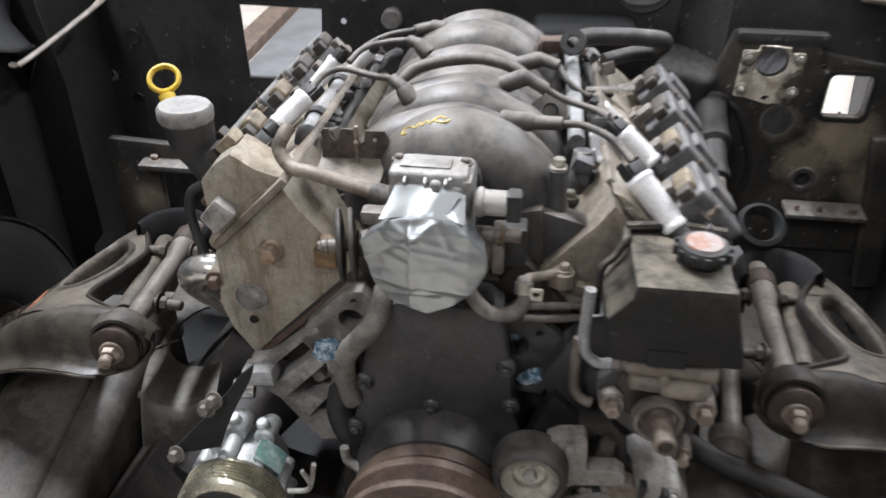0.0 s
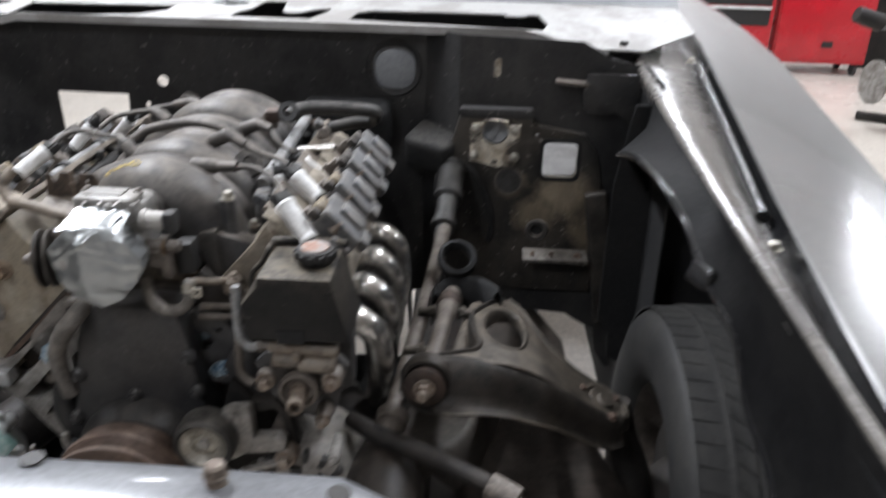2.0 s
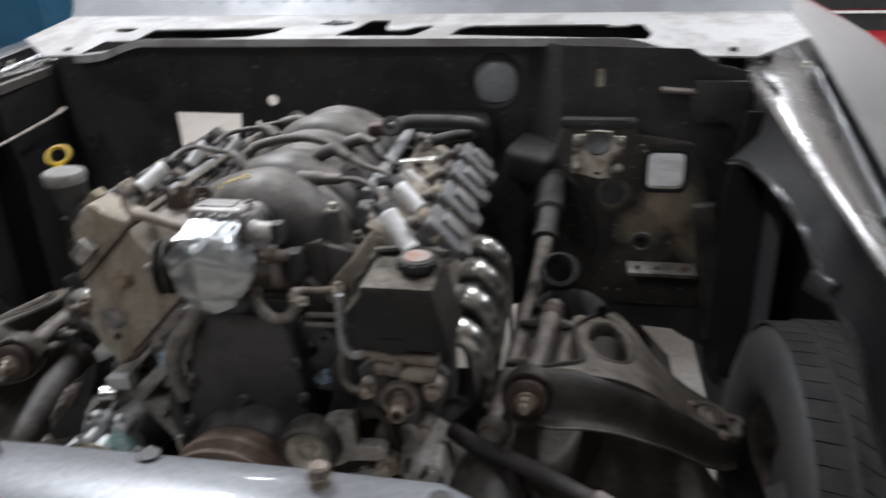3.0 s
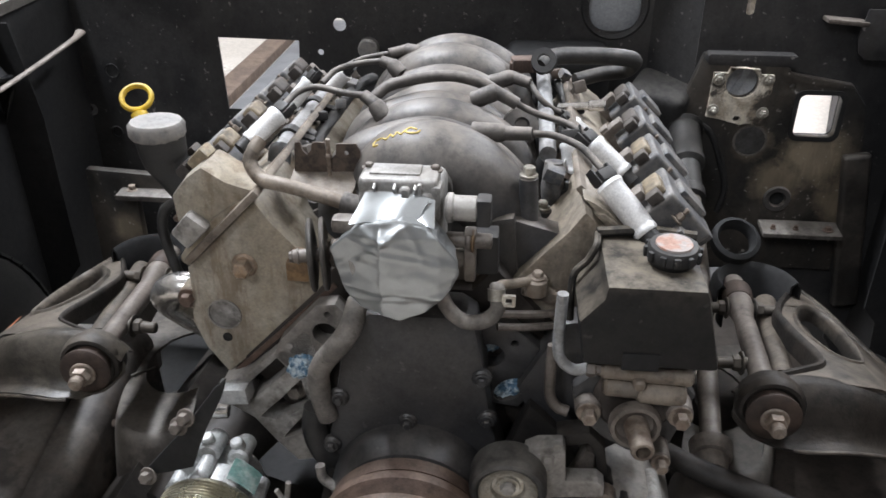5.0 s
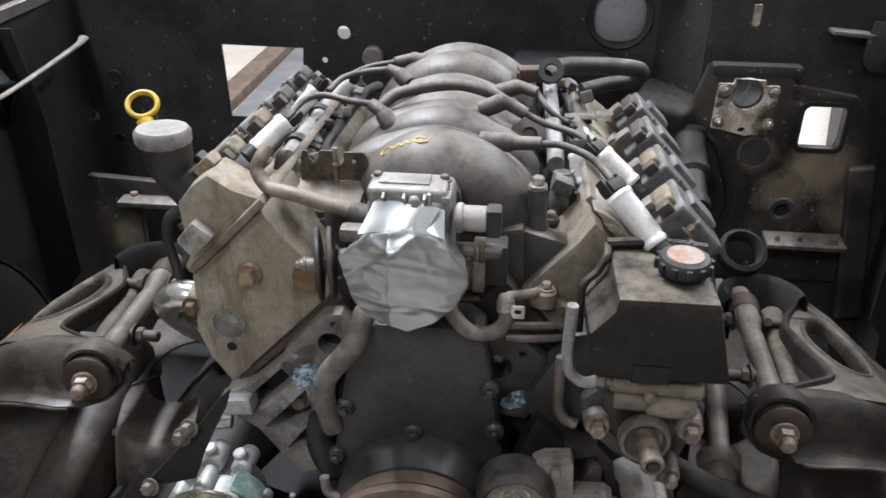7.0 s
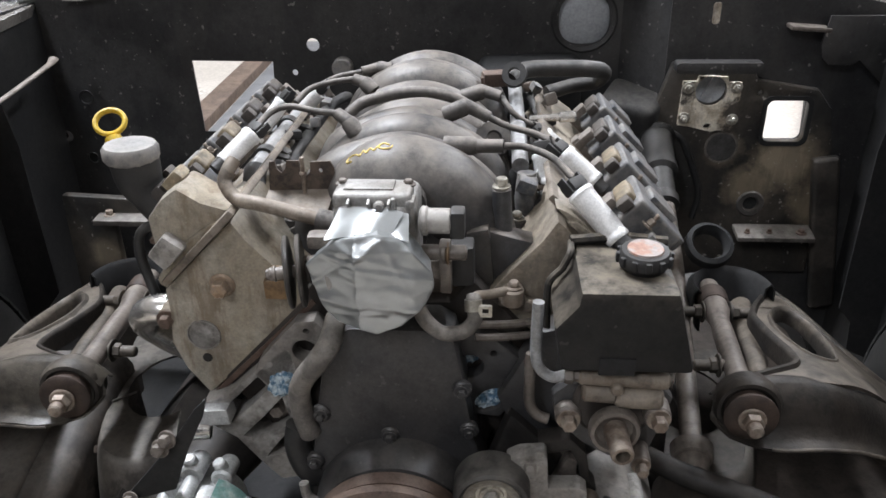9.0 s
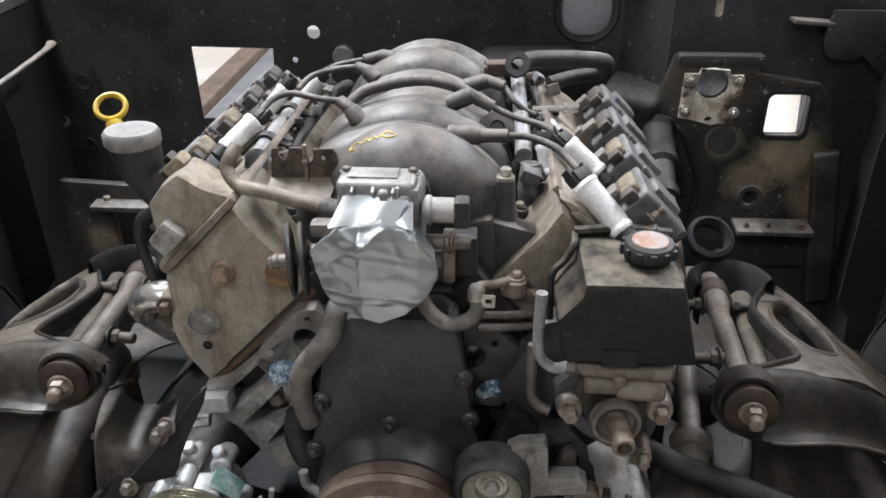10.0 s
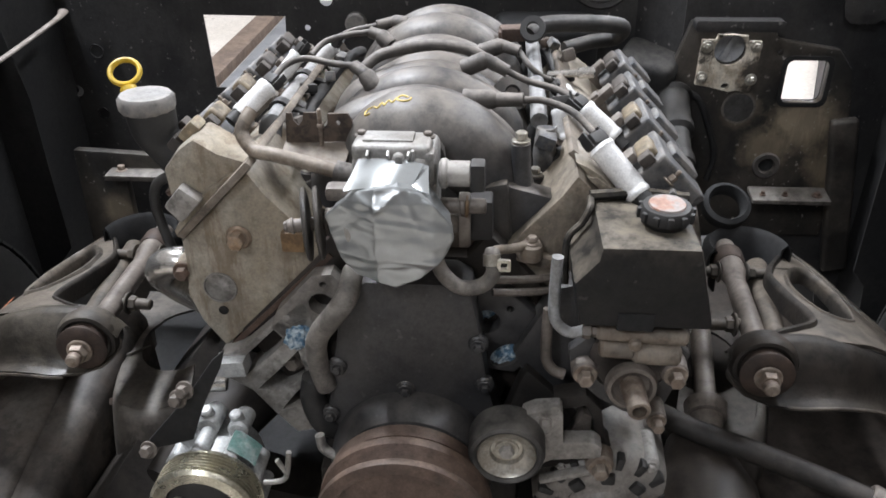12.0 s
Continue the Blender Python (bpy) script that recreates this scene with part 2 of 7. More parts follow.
M_DARK = mat("dark_frame_paint", (0.013, 0.012, 0.0115), 0.6, 0.0, (0.027, 0.0235, 0.0205), 0.8, 12, 0.35, 250, 0.2, (0.11, 0.092, 0.078), oil=0.3, spec=0.3)
M_CAST = mat("grey_cast_bracket", (0.33, 0.318, 0.30), 0.48, 0.3, (0.14, 0.125, 0.11), 0.8, 18, 0.35, 300, 0.3, (0.33, 0.30, 0.265), oil=0.45, wear=0.4, wear_col=(0.44, 0.42, 0.39))
M_LABEL = mat("label_pale", (0.6, 0.5, 0.5), 0.6)
M_LABELY = mat("label_yellow", (0.6, 0.42, 0.05), 0.6)
M_WOOD = mat("brown_board", (0.16, 0.115, 0.085), 0.6, 0, (0.1, 0.07, 0.055), 0.7, 12, 0.2, 120)
M_SUPPORT = mat("grey_support_paint", (0.19, 0.195, 0.205), 0.34, 0.15, (0.14, 0.143, 0.15), 0.6, 7, 0.06, 150, 0.0, coat=0.2, speck=0.15, mottle=0.1)
# black panel with four ragged pale brown patches at set places
M_PANEL = mat("patchy_black_panel", (0.024, 0.0232, 0.022), 0.34, 0.05, (0.060, 0.052, 0.043), 0.75, 7, 0.25, 220, 0.1, speck=0.5, drip=0.3, drip_col=(0.06, 0.05, 0.04), spots=((0.090, -0.01, 0.025, 0.070, 1.0), (0.03, -0.01, -0.03, 0.055, 0.75), (0.16, -0.01, -0.06, 0.06, 0.75), (-0.03, -0.01, 0.05, 0.04, 0.6)), spot_col=(0.27, 0.22, 0.155))
M_LEDGE = mat("dusty_bare_ledge", (0.15, 0.137, 0.122), 0.55, 0.1, (0.075, 0.065, 0.057), 0.8, 20, 0.25, 250, 0.25, (0.2, 0.18, 0.155), oil=0.5)
M_CABIN = mat("bare_cab_floor", (0.105, 0.102, 0.097), 0.6, 0.0, (0.062, 0.058, 0.053), 0.8, 5, 0.2, 120)
M_BOSS2 = mat("dusty_black_bulge", (0.02, 0.02, 0.02), 0.75, 0, (0.034, 0.033, 0.032), 0.7, 9, 0.2, 200, 0.2, spec=0.25)
M_DISC = mat("pale_grey_cover", (0.36, 0.375, 0.39), 0.5, 0.0, (0.29, 0.30, 0.31), 0.6, 8, 0.1, 200, mottle=0.1)
M_CREAM2 = mat("aged_cream_connector", (0.33, 0.28, 0.19), 0.5, 0, (0.25, 0.19, 0.12), 0.8, 40, 0.1, 300, 0.15, oil=0.4)
M_BOSS = mat("dull_grey_disc", (0.062, 0.060, 0.058), 0.6, 0.1, (0.04, 0.038, 0.035), 0.6, 30, 0.2, 250)
M_GUTTER = mat("dusty_gutter_paint", (0.135, 0.125, 0.113), 0.26, 0.0, (0.075, 0.069, 0.063), 0.7, 8, 0.08, 200, 0.0, coat=0.2, speck=0.1, mottle=0.1)
M_BLKGLOSS = mat("gloss_black_rubber", (0.012, 0.012, 0.013), 0.2, 0, (0.02, 0.02, 0.02), 0.5, 20, 0.15, 200)
M_ARMRUST = mat("browned_washer", (0.046, 0.031, 0.024), 0.6, 0.0, (0.024, 0.018, 0.015), 0.7, 30, 0.3, 300, 0.1, (0.14, 0.11, 0.09), spec=0.3)
M_FRAME = mat("worn_frame_steel", (0.078, 0.068, 0.058), 0.6, 0.0, (0.034, 0.029, 0.026), 0.9, 7, 0.5, 200, 0.25, (0.165, 0.143, 0.122), oil=0.85, drip=0.2)
M_TOWER = mat("greasy_tower_steel", (0.078, 0.068, 0.058), 0.6, 0.05, (0.045, 0.038, 0.032), 0.85, 8, 0.35, 200, 0.3, (0.17, 0.148, 0.122), oil=0.7)
M_IDLER = mat("black_idler_rubber", (0.026, 0.025, 0.024), 0.45, 0, (0.038, 0.036, 0.034), 0.6, 30, 0.15, 300, 0.6, (0.20, 0.185, 0.165))
M_COLUMN = mat("dusty_dark_column", (0.017, 0.0165, 0.016), 0.45, 0.1, (0.027, 0.026, 0.024), 0.7, 20, 0.2, 250, 0.22, (0.13, 0.12, 0.108))
M_HEATER = mat("black_heater_hose", (0.024, 0.0235, 0.023), 0.5, 0, (0.036, 0.034, 0.032), 0.6, 22, 0.2, 300, 0.5, (0.155, 0.142, 0.126), oil=0.3)
M_SCUFF = mat("scuffed_black_flange", (0.026, 0.024, 0.022), 0.45, 0, (0.07, 0.060, 0.050), 0.8, 10, 0.3, 200, 0.2, (0.13, 0.115, 0.10), oil=0.4)
M_BRASS = mat("dull_brass", (0.20, 0.125, 0.062), 0.5, 0.5, (0.11, 0.07, 0.04), 0.7, 50, 0.2, 300, 0.3, oil=0.3)
M_FLANGE = mat("grey_flange_metal", (0.20, 0.187, 0.172), 0.48, 0.25, (0.11, 0.098, 0.087), 0.7, 25, 0.3, 300, 0.3, (0.3, 0.27, 0.235), oil=0.35, wear=0.3)
M_COIL = mat("dusty_coil_plastic", (0.058, 0.064, 0.074), 0.45, 0, (0.088, 0.088, 0.09), 0.6, 25, 0.15, 300, 0.28, (0.17, 0.16, 0.145), oil=0.3, wear=0.4)
M_RAIL = mat("painted_silver_rail", (0.30, 0.305, 0.31), 0.45, 0.25, (0.19, 0.183, 0.175), 0.7, 30, 0.2, 300, 0.3)
M_RESV = mat("black_reservoir_plastic", (0.0085, 0.0085, 0.009), 0.55, 0, (0.013, 0.0125, 0.012), 0.5, 12, 0.1, 300, 0.85, (0.185, 0.158, 0.122), spec=0.25, speck=0.05)
M_GOLD = mat("gold_zinc", (0.56, 0.535, 0.435), 0.28, 0.85, (0.38, 0.35, 0.26), 0.5, 30, 0.1, 300)
M_NEWALU = mat("new_cast_aluminium", (0.46, 0.47, 0.465), 0.45, 0.35, (0.36, 0.36, 0.355), 0.5, 25, 0.2, 300)
M_TUBE = glow("lamp_tube_glow", (0.885, 0.91, 1.0), 6.0)


# ---- shape helpers ----
from mathutils.bvhtree import BVHTree

PLACE = {}


def thing(name, at, label, category, group="", kind=""):
    ob = new(name)
    ob.empty_display_size = 0.05
    ob.location = at
    PLACE[ob] = Vector(at)
    return tagged(ob, label, category, group, kind)


def part(name, bm, material, parent=None, label="", angle=38, smooth=True):
    """Links a bmesh, drawn in world places, as one mesh object under a thing or a part."""
    bmesh.ops.recalc_face_normals(bm, faces=bm.faces[:])
    lo = [min(v.co[i] for v in bm.verts) for i in range(3)]
    hi = [max(v.co[i] for v in bm.verts) for i in range(3)]
    mid = Vector([(a + b) / 2 for a, b in zip(lo, hi)])
    bmesh.ops.translate(bm, vec=-mid, verts=bm.verts[:])
    me = bpy.data.meshes.new(name)
    bm.to_mesh(me)
    bm.free()
    for i, m in enumerate(material if isinstance(material, (list, tuple)) else [material]):
        me.materials.append(m)
    if smooth:
        me.shade_smooth()
        me.set_sharp_from_angle(angle=radians(angle))
    ob = new(name, me)
    PLACE[ob] = mid
    if parent:
        ob.parent = parent
        ob.location = mid - PLACE[parent]
    else:
        ob.location = mid
    if label:
        ob["label"] = label
    return ob


def frame_of(d):
    d = Vector(d).normalized()
    a = Vector((0, 0, 1)) if abs(d.z) < 0.9 else Vector((0, 1, 0))
    u = a.cross(d).normalized()
    return u, d.cross(u).normalized(), d


def basis(at, d):
    u, v, w = frame_of(d)
    m = Matrix((u, v, w)).transposed().to_4x4()
    m.translation = at
    return m


def box(bm, at, size, rot=None, bev=0.004, seg=2):
    """A box with worn edges; rot: a matrix, or degrees about x, y, z."""
    m = Matrix.Translation(at)
    if rot is not None:
        m = m @ (rot.to_4x4() if isinstance(rot, Matrix) else pose(0, 0, 0, *rot))
    made = bmesh.ops.create_cube(bm, size=1.0, matrix=m @ Matrix.Diagonal((*size, 1)))
    vs = set(made["verts"])
    es = [e for e in bm.edges if e.verts[0] in vs]
    b = min(bev, min(size) * 0.4)
    if b > 0:
        bmesh.ops.bevel(bm, geom=es, offset=b, segments=seg, profile=0.6, affect="EDGES", clamp_overlap=True)
    return bm


def lathe(bm, profile, at, d, seg=28, arc=None):
    """Turns (radius, height) pairs round the axis d at the place given."""
    m = basis(at, d)
    rings = []
    for r, h in profile:
        if r < 1e-6:
            rings.append([bm.verts.new(m @ Vector((0, 0, h)))])
        else:
            rings.append([bm.verts.new(m @ Vector((r * math.cos(2 * math.pi * i / seg), r * math.sin(2 * math.pi * i / seg), h))) for i in range(seg)])
    for a, b in zip(rings, rings[1:]):
        for i in range(seg):
            j = (i + 1) % seg
            if len(a) == 1 and len(b) == 1:
                continue
            if len(a) == 1:
                bm.faces.new((a[0], b[j], b[i]))
            elif len(b) == 1:
                bm.faces.new((a[i], a[j], b[0]))
            else:
                bm.faces.new((a[i], a[j], b[j], b[i]))
    return bm


def cyl(bm, p0, p1, r, r1=None, seg=24, bev=0.002):
    p0, p1 = Vector(p0), Vector(p1)
    h = (p1 - p0).length
    r1 = r if r1 is None else r1
    b = min(bev, r * 0.3, r1 * 0.3, h * 0.3)
    return lathe(bm, [(0, 0), (r - b, 0), (r, b), (r1, h - b), (r1 - b, h), (0, h)], p0, p1 - p0, seg)


def spline(points, n=6):
    pts = [Vector(p) for p in points]
    if len(pts) < 3:
        return pts
    out = []
    ext = [2 * pts[0] - pts[1], *pts, 2 * pts[-1] - pts[-2]]
    for i in range(1, len(ext) - 2):
        a, b, c, d = ext[i - 1:i + 3]
        for k in range(n):
            t = k / n
            out.append(0.5 * ((2 * b) + (c - a) * t + (2 * a - 5 * b + 4 * c - d) * t * t + (3 * b - a - 3 * c + d) * t ** 3))
    return out + [pts[-1]]


def tube(bm, points, r, seg=12, n=6, flat=None, wobble=0.0):
    """A closed tube along a smooth line; r: one radius, or one for each point; flat: squeeze of the second axis."""
    pts = spline(points, n)
    rs = [r] * len(pts) if isinstance(r, (int, float)) else [float(np.interp(i / (len(pts) - 1), np.linspace(0, 1, len(r)), r)) for i in range(len(pts))]
    up = None
    rings = []
    for i, p in enumerate(pts):
        d = (pts[min(i + 1, len(pts) - 1)] - pts[max(i - 1, 0)]).normalized()
        if up is None:
            up = frame_of(d)[0]
        up = (up - d * up.dot(d)).normalized()
        v = d.cross(up)
        f = flat or 1
        ring = []
        for k in range(seg):
            a = 2 * math.pi * k / seg
            q = rs[i] * (1 + wobble * noise.noise(p * 60 + Vector((k, 0, 0))))
            ring.append(bm.verts.new(p + up * math.cos(a) * q + v * math.sin(a) * q * f))
        rings.append(ring)
    for a, b in zip(rings, rings[1:]):
        for k in range(seg):
            bm.faces.new((a[k], a[(k + 1) % seg], b[(k + 1) % seg], b[k]))
    bm.faces.new(rings[0][::-1])
    bm.faces.new(rings[-1])
    return bm


def plate(bm, outline, at, u, v, thick, holes=(), bend=None, bev=0.0):
    """A sheet cut to an outline, with holes through it, in the plane of u and v; thick along u x v. bend: moves each place."""
    u, v = Vector(u), Vector(v)
    n = u.cross(v).normalized()
    at = Vector(at)
    tmp = bmesh.new()
    es = []
    for loop in (outline, *holes):
        vs = [tmp.verts.new(at + u * a + v * b) for a, b in loop]
        es += [tmp.edges.new((vs[i], vs[(i + 1) % len(vs)])) for i in range(len(vs))]
    bmesh.ops.triangle_fill(tmp, use_beauty=True, use_dissolve=False, edges=es, normal=n)
    got = bmesh.ops.extrude_face_region(tmp, geom=tmp.faces[:])
    bmesh.ops.translate(tmp, vec=n * thick, verts=[g for g in got["geom"] if isinstance(g, bmesh.types.BMVert)])
    if bev:
        sharp = [e for e in tmp.edges if len(e.link_faces) == 2 and e.calc_face_angle(0) > 1.0]
        bmesh.ops.bevel(tmp, geom=sharp, offset=bev, segments=2, profile=0.6, affect="EDGES", clamp_overlap=True)
    if bend:
        for w in tmp.verts:
            w.co = bend(w.co)
    me = bpy.data.meshes.new("tmp")
    tmp.to_mesh(me)
    tmp.free()
    bm.from_mesh(me)
    bpy.data.meshes.remove(me)
    return bm


def circle(cx, cy, r, n=24, ry=None, p=2.0):
    out = []
    for i in range(n):
        a = 2 * math.pi * i / n
        c, s = math.cos(a), math.sin(a)
        out.append((cx + r * math.copysign(abs(c) ** (2 / p), c), cy + (ry or r) * math.copysign(abs(s) ** (2 / p), s)))
    return out


def rrect(x0, y0, x1, y1, r=0.01, n=4):
    out = []
    for cx, cy, a0 in ((x1 - r, y1 - r, 0), (x0 + r, y1 - r, 90), (x0 + r, y0 + r, 180), (x1 - r, y0 + r, 270)):
        for k in range(n + 1):
            a = radians(a0 + 90 * k / n)
            out.append((cx + r * math.cos(a), cy + r * math.sin(a)))
    return out


def bolt(bm, at, d, size=0.013, head=0.008, washer=True, stud=0.0):
    """A flanged hexagon head; size: across the flats."""
    r = size * 0.577
    at, d = Vector(at), Vector(d).normalized()
    if washer:
        cyl(bm, at, at + d * 0.0025, size * 0.85, seg=20, bev=0.0007)
        at = at + d * 0.0025
    cyl(bm, at, at + d * head, r, r * 0.96, seg=6, bev=0.0012)
    if stud:
        cyl(bm, at + d * head, at + d * (head + stud), size * 0.3, seg=12, bev=0.001)
    return bm


def strip(bm, rows, thick=0.0):
    """A sheet through rows of places, all of one length."""
    grid = [[bm.verts.new(p) for p in row] for row in rows]
    fs = []
    for a, b in zip(grid, grid[1:]):
        for i in range(len(a) - 1):
            fs.append(bm.faces.new((a[i], a[i + 1], b[i + 1], b[i])))
    if thick:
        bm.normal_update()
        got = bmesh.ops.extrude_face_region(bm, geom=fs)
        vs = [g for g in got["geom"] if isinstance(g, bmesh.types.BMVert)]
        for w in vs:
            w.normal_update()
        ns = [sum((f.normal for f in w.link_faces), Vector()) for w in vs]
        for w, nn in zip(vs, ns):
            w.co -= (nn.normalized() if nn.length > 0 else Vector((0, 0, 1))) * thick
    return bm


def B():
    return bmesh.new()


X, Y, Z = Vector((1, 0, 0)), Vector((0, 1, 0)), Vector((0, 0, 1))
CRANK = 0.60


def bank(s, u, v, y):
    """A place on a cylinder bank: s the side, u up along the bores, v outward across them."""
    return Vector((s * (u + v) * 0.70711, y, CRANK + (u - v) * 0.70711))


# ---- the garage ----
def slab(name, lo, hi, material, label, category):
    bm = B()
    box(bm, [(a + b) / 2 for a, b in zip(lo, hi)], [b - a for a, b in zip(lo, hi)], bev=0)
    return tagged(part(name, bm, material, smooth=False), label, category, kind="structure")


slab("floor", (-6, -5, -0.1), (7.2, 8.2, 0), M_FLOOR, "beige coated concrete garage floor", "floor")
slab("wall_north", (-6, 8.2, -0.1), (7.2, 8.4, 3.4), M_WALL, "pale painted garage back wall", "wall")
slab("wall_south", (-6, -5.2, -0.1), (7.2, -5, 3.4), M_WALL_DIM, "unseen garage wall, toned down to limit bounced light", "wall")
slab("wall_west", (-6.2, -5.2, -0.1), (-6, 8.4, 3.4), M_WALL, "pale painted garage side wall", "wall")
slab("wall_east", (7.2, -5.2, -0.1), (7.4, 8.4, 3.4), M_WALL, "pale painted garage side wall", "wall")
slab("ceiling", (-6.2, -5.2, 3.4), (7.4, 8.4, 3.55), M_WALL, "pale garage ceiling", "ceiling")


# ---- the car body ----
car = thing("car_body", (0, 0.8, 0), "black and grey primed pickup front body with its hood removed", "car")


def firewall():
    bm = B()
    holes = [[(-0.508, 0.884), (-0.341, 0.882), (-0.349, 0.735), (-0.503, 0.735)],
             circle(-0.257, 0.915, 0.013), circle(-0.298, 0.86, 0.006, 12), circle(0.272, 0.962, 0.048, 28, 0.047, 2.6), circle(-0.806, 0.723, 0.012)]
    plate(bm, [(-0.84, 0.30), (0.27, 0.30), (0.285, 0.40), (0.345, 0.415), (0.345, 1.052), (-0.66, 1.052), (-0.74, 1.02), (-0.84, 1.0)], (0, 0.85, 0), X, Z, 0.004, holes)
    plate(bm, [(0, 0.415), (0.105, 0.43), (0.105, 1.052), (0, 1.052)], (0.345, 0.85, 0), Vector((0.75, -0.66, 0)), Z, 0.004)
    holes = [rrect(0.609, 0.750, 0.686, 0.832, 0.012), circle(0.608, 0.624, 0.014, 16),
             rrect(0.493, 0.965, 0.508, 1.005, 0.006), circle(0.594, 0.844, 0.004, 10)]
    plate(bm, [(0.42, 0.44), (0.53, 0.455), (0.56, 0.41), (0.695, 0.40), (0.715, 0.385), (0.765, 0.36), (0.775, 0.30), (0.80, 0.26), (0.84, 0.24), (0.84, 0.99), (0.74, 1.012), (0.68, 1.045), (0.42, 1.052)], (0, 0.78, 0), X, Z, 0.004, holes)
    part("firewall", bm, M_BLACK, car, "chipped black painted steel firewall with cut openings")
    # raised panel with the openings for the pedal rod and the duct
    bm = B()
    holes = [rrect(0.609, 0.750, 0.686, 0.832, 0.012), circle(0.608, 0.624, 0.014, 16), circle(0.594, 0.844, 0.004, 10), circle(0.502, 0.852, 0.028)]
    plate(bm, [(0.40, 0.47), (0.742, 0.47), (0.744, 0.74), (0.728, 0.815), (0.70, 0.850), (0.588, 0.868), (0.575, 0.898), (0.43, 0.900), (0.40, 0.80)], (0, 0.779, 0), X, Z, 0.022, holes, bev=0.006)
    part("pedal_panel", bm, M_PANEL, car, "worn black panel with pale brown patches")
    bm = B()
    plate(bm, rrect(0.425, 0.893, 0.578, 0.912, 0.006), (0, 0.735, 0), X, Z, 0.03, bev=0.004)
    part("panel_lip", bm, M_BLACK, car)
    bm = B()
    holes = [circle(0.502, 0.850, 0.0285, 28), circle(0.503, 0.783, 0.008, 6, 0.006)]
    plate(bm, [(0.450, 0.868), (0.475, 0.868), (0.478, 0.878), (0.530, 0.876), (0.532, 0.866), (0.556, 0.866), (0.556, 0.800), (0.548, 0.770), (0.522, 0.775), (0.51, 0.772), (0.47, 0.782), (0.448, 0.785)], (0, 0.757, 0), X, Z, 0.009, holes, bev=0.0015)
    pl = part("mounting_plate", bm, M_DIRTY, car, "scraped cream mounting plate with four bolts")
    for x, z in ((0.459, 0.857), (0.457, 0.800), (0.546, 0.858), (0.546, 0.797)):
        bm = B()
        bolt(bm, (x, 0.746, z), -Y, 0.013, 0.008, stud=0.006)
        part("bolt", bm, M_ZINC, pl)
    bm = B()
    lathe(bm, [(0, 0.002), (0.027, 0.002), (0.029, 0.0)], (0.537, 0.757, 0.739), -Y, 28)
    part("cover_disc", bm, M_BOSS, car, "flat grey cover disc")
    bm = B()
    lathe(bm, [(0.0275, 0), (0.0315, 0.0), (0.0315, 0.0015), (0.0275, 0.002), (0.0275, 0)], (0.537, 0.7565, 0.739), -Y, 32)
    part("cut_edge", bm, M_LEDGE, car, "bare scraped edge")
    bm = B()
    plate(bm, rrect(0.602, 0.743, 0.693, 0.839, 0.016), (0, 0.7565, 0), X, Z, 0.003, [rrect(0.610, 0.751, 0.685, 0.831, 0.012)])
    part("window_edge", bm, M_MATTE, car)
    bm = B()
    lathe(bm, [(0, 0.0), (0.022, 0.0), (0.0285, 0.003)], (0.502, 0.765, 0.851), -Y, 28)
    box(bm, (0.502, 0.763, 0.851), (0.012, 0.006, 0.05), (0, 25, 0), 0.002)
    part("bore_blank", bm, M_DISC, pl)
    bm = B()
    lathe(bm, [(0.014, 0), (0.024, 0), (0.027, 0.004), (0.024, 0.008), (0.016, 0.008), (0.014, 0.004), (0.014, 0)], (0.608, 0.757, 0.624), -Y)
    gr = part("grommet", bm, M_RUBBER, car, "round black rubber grommet")
    # black disc added to hide the bright floor behind this hole
    bm = B()
    lathe(bm, [(0, -0.004), (0.010, -0.003), (0.0155, 0.001)], (0.608, 0.757, 0.624), -Y, 24)
    part("membrane", bm, M_MATTE, gr)
    bm = B()
    box(bm, (0.652, 0.724, 0.574), (0.147, 0.050, 0.010), (9, 0, 0), 0.003)
    lg = part("ledge", bm, M_LEDGE, car, "dusty bare metal ledge")
    for x in (0.60, 0.642, 0.702):
        bm = B()
        bolt(bm, (x, 0.716, 0.578), Z, 0.012 if x > 0.65 else 0.007, 0.006)
        part("bolt", bm, M_RUST, lg)
    bm = B()
    box(bm, (0.758, 0.750, 0.560), (0.050, 0.022, 0.33), (0, -9, 0), 0.009, 3)
    part("panel_flange", bm, M_SCUFF, car, "scuffed dark edge flange")
    # pale slot tab and the round dash duct ring
    bm = B()
    lathe(bm, [(0.052, 0), (0.062, 0.0), (0.064, 0.004), (0.060, 0.008), (0.052, 0.006), (0.052, 0)], (0.272, 0.85, 0.962), -Y, 32)
    part("duct_ring", bm, M_BLACK, car)
    bm = B()
    lathe(bm, [(0, 0.012), (0.02, 0.010), (0.05, 0.004), (0.056, 0)], (0.272, 0.862, 0.962), -Y, 32)
    part("duct_cover", bm, M_DISC, car, "plain grey duct cover")
    bm = B()
    plate(bm, rrect(0.494, 0.955, 0.512, 1.002, 0.006), (0, 0.786, 0), X, Z, 0.004)
    part("slot_tab", bm, M_DIRTY, car)
    bm = B()
    cyl(bm, (-0.199, 0.852, 0.872), (-0.199, 0.825, 0.872), 0.021, 0.02, 28, 0.003)
    part("blanking_plug", bm, M_CAP, car, "round grey blanking plug")
    bm = B()
    plate(bm, rrect(0.351, 0.878, 0.367, 0.890, 0.004), (0, 0.842, 0), X, Z, 0.003)
    part("small_tab", bm, M_DIRTY, car)
    # black discs painting the dark of three open holes
    for x, z, r in ((-0.745, 0.808, 0.015), (-0.759, 0.675, 0.012), (-0.808, 0.726, 0.006)):
        bm = B()
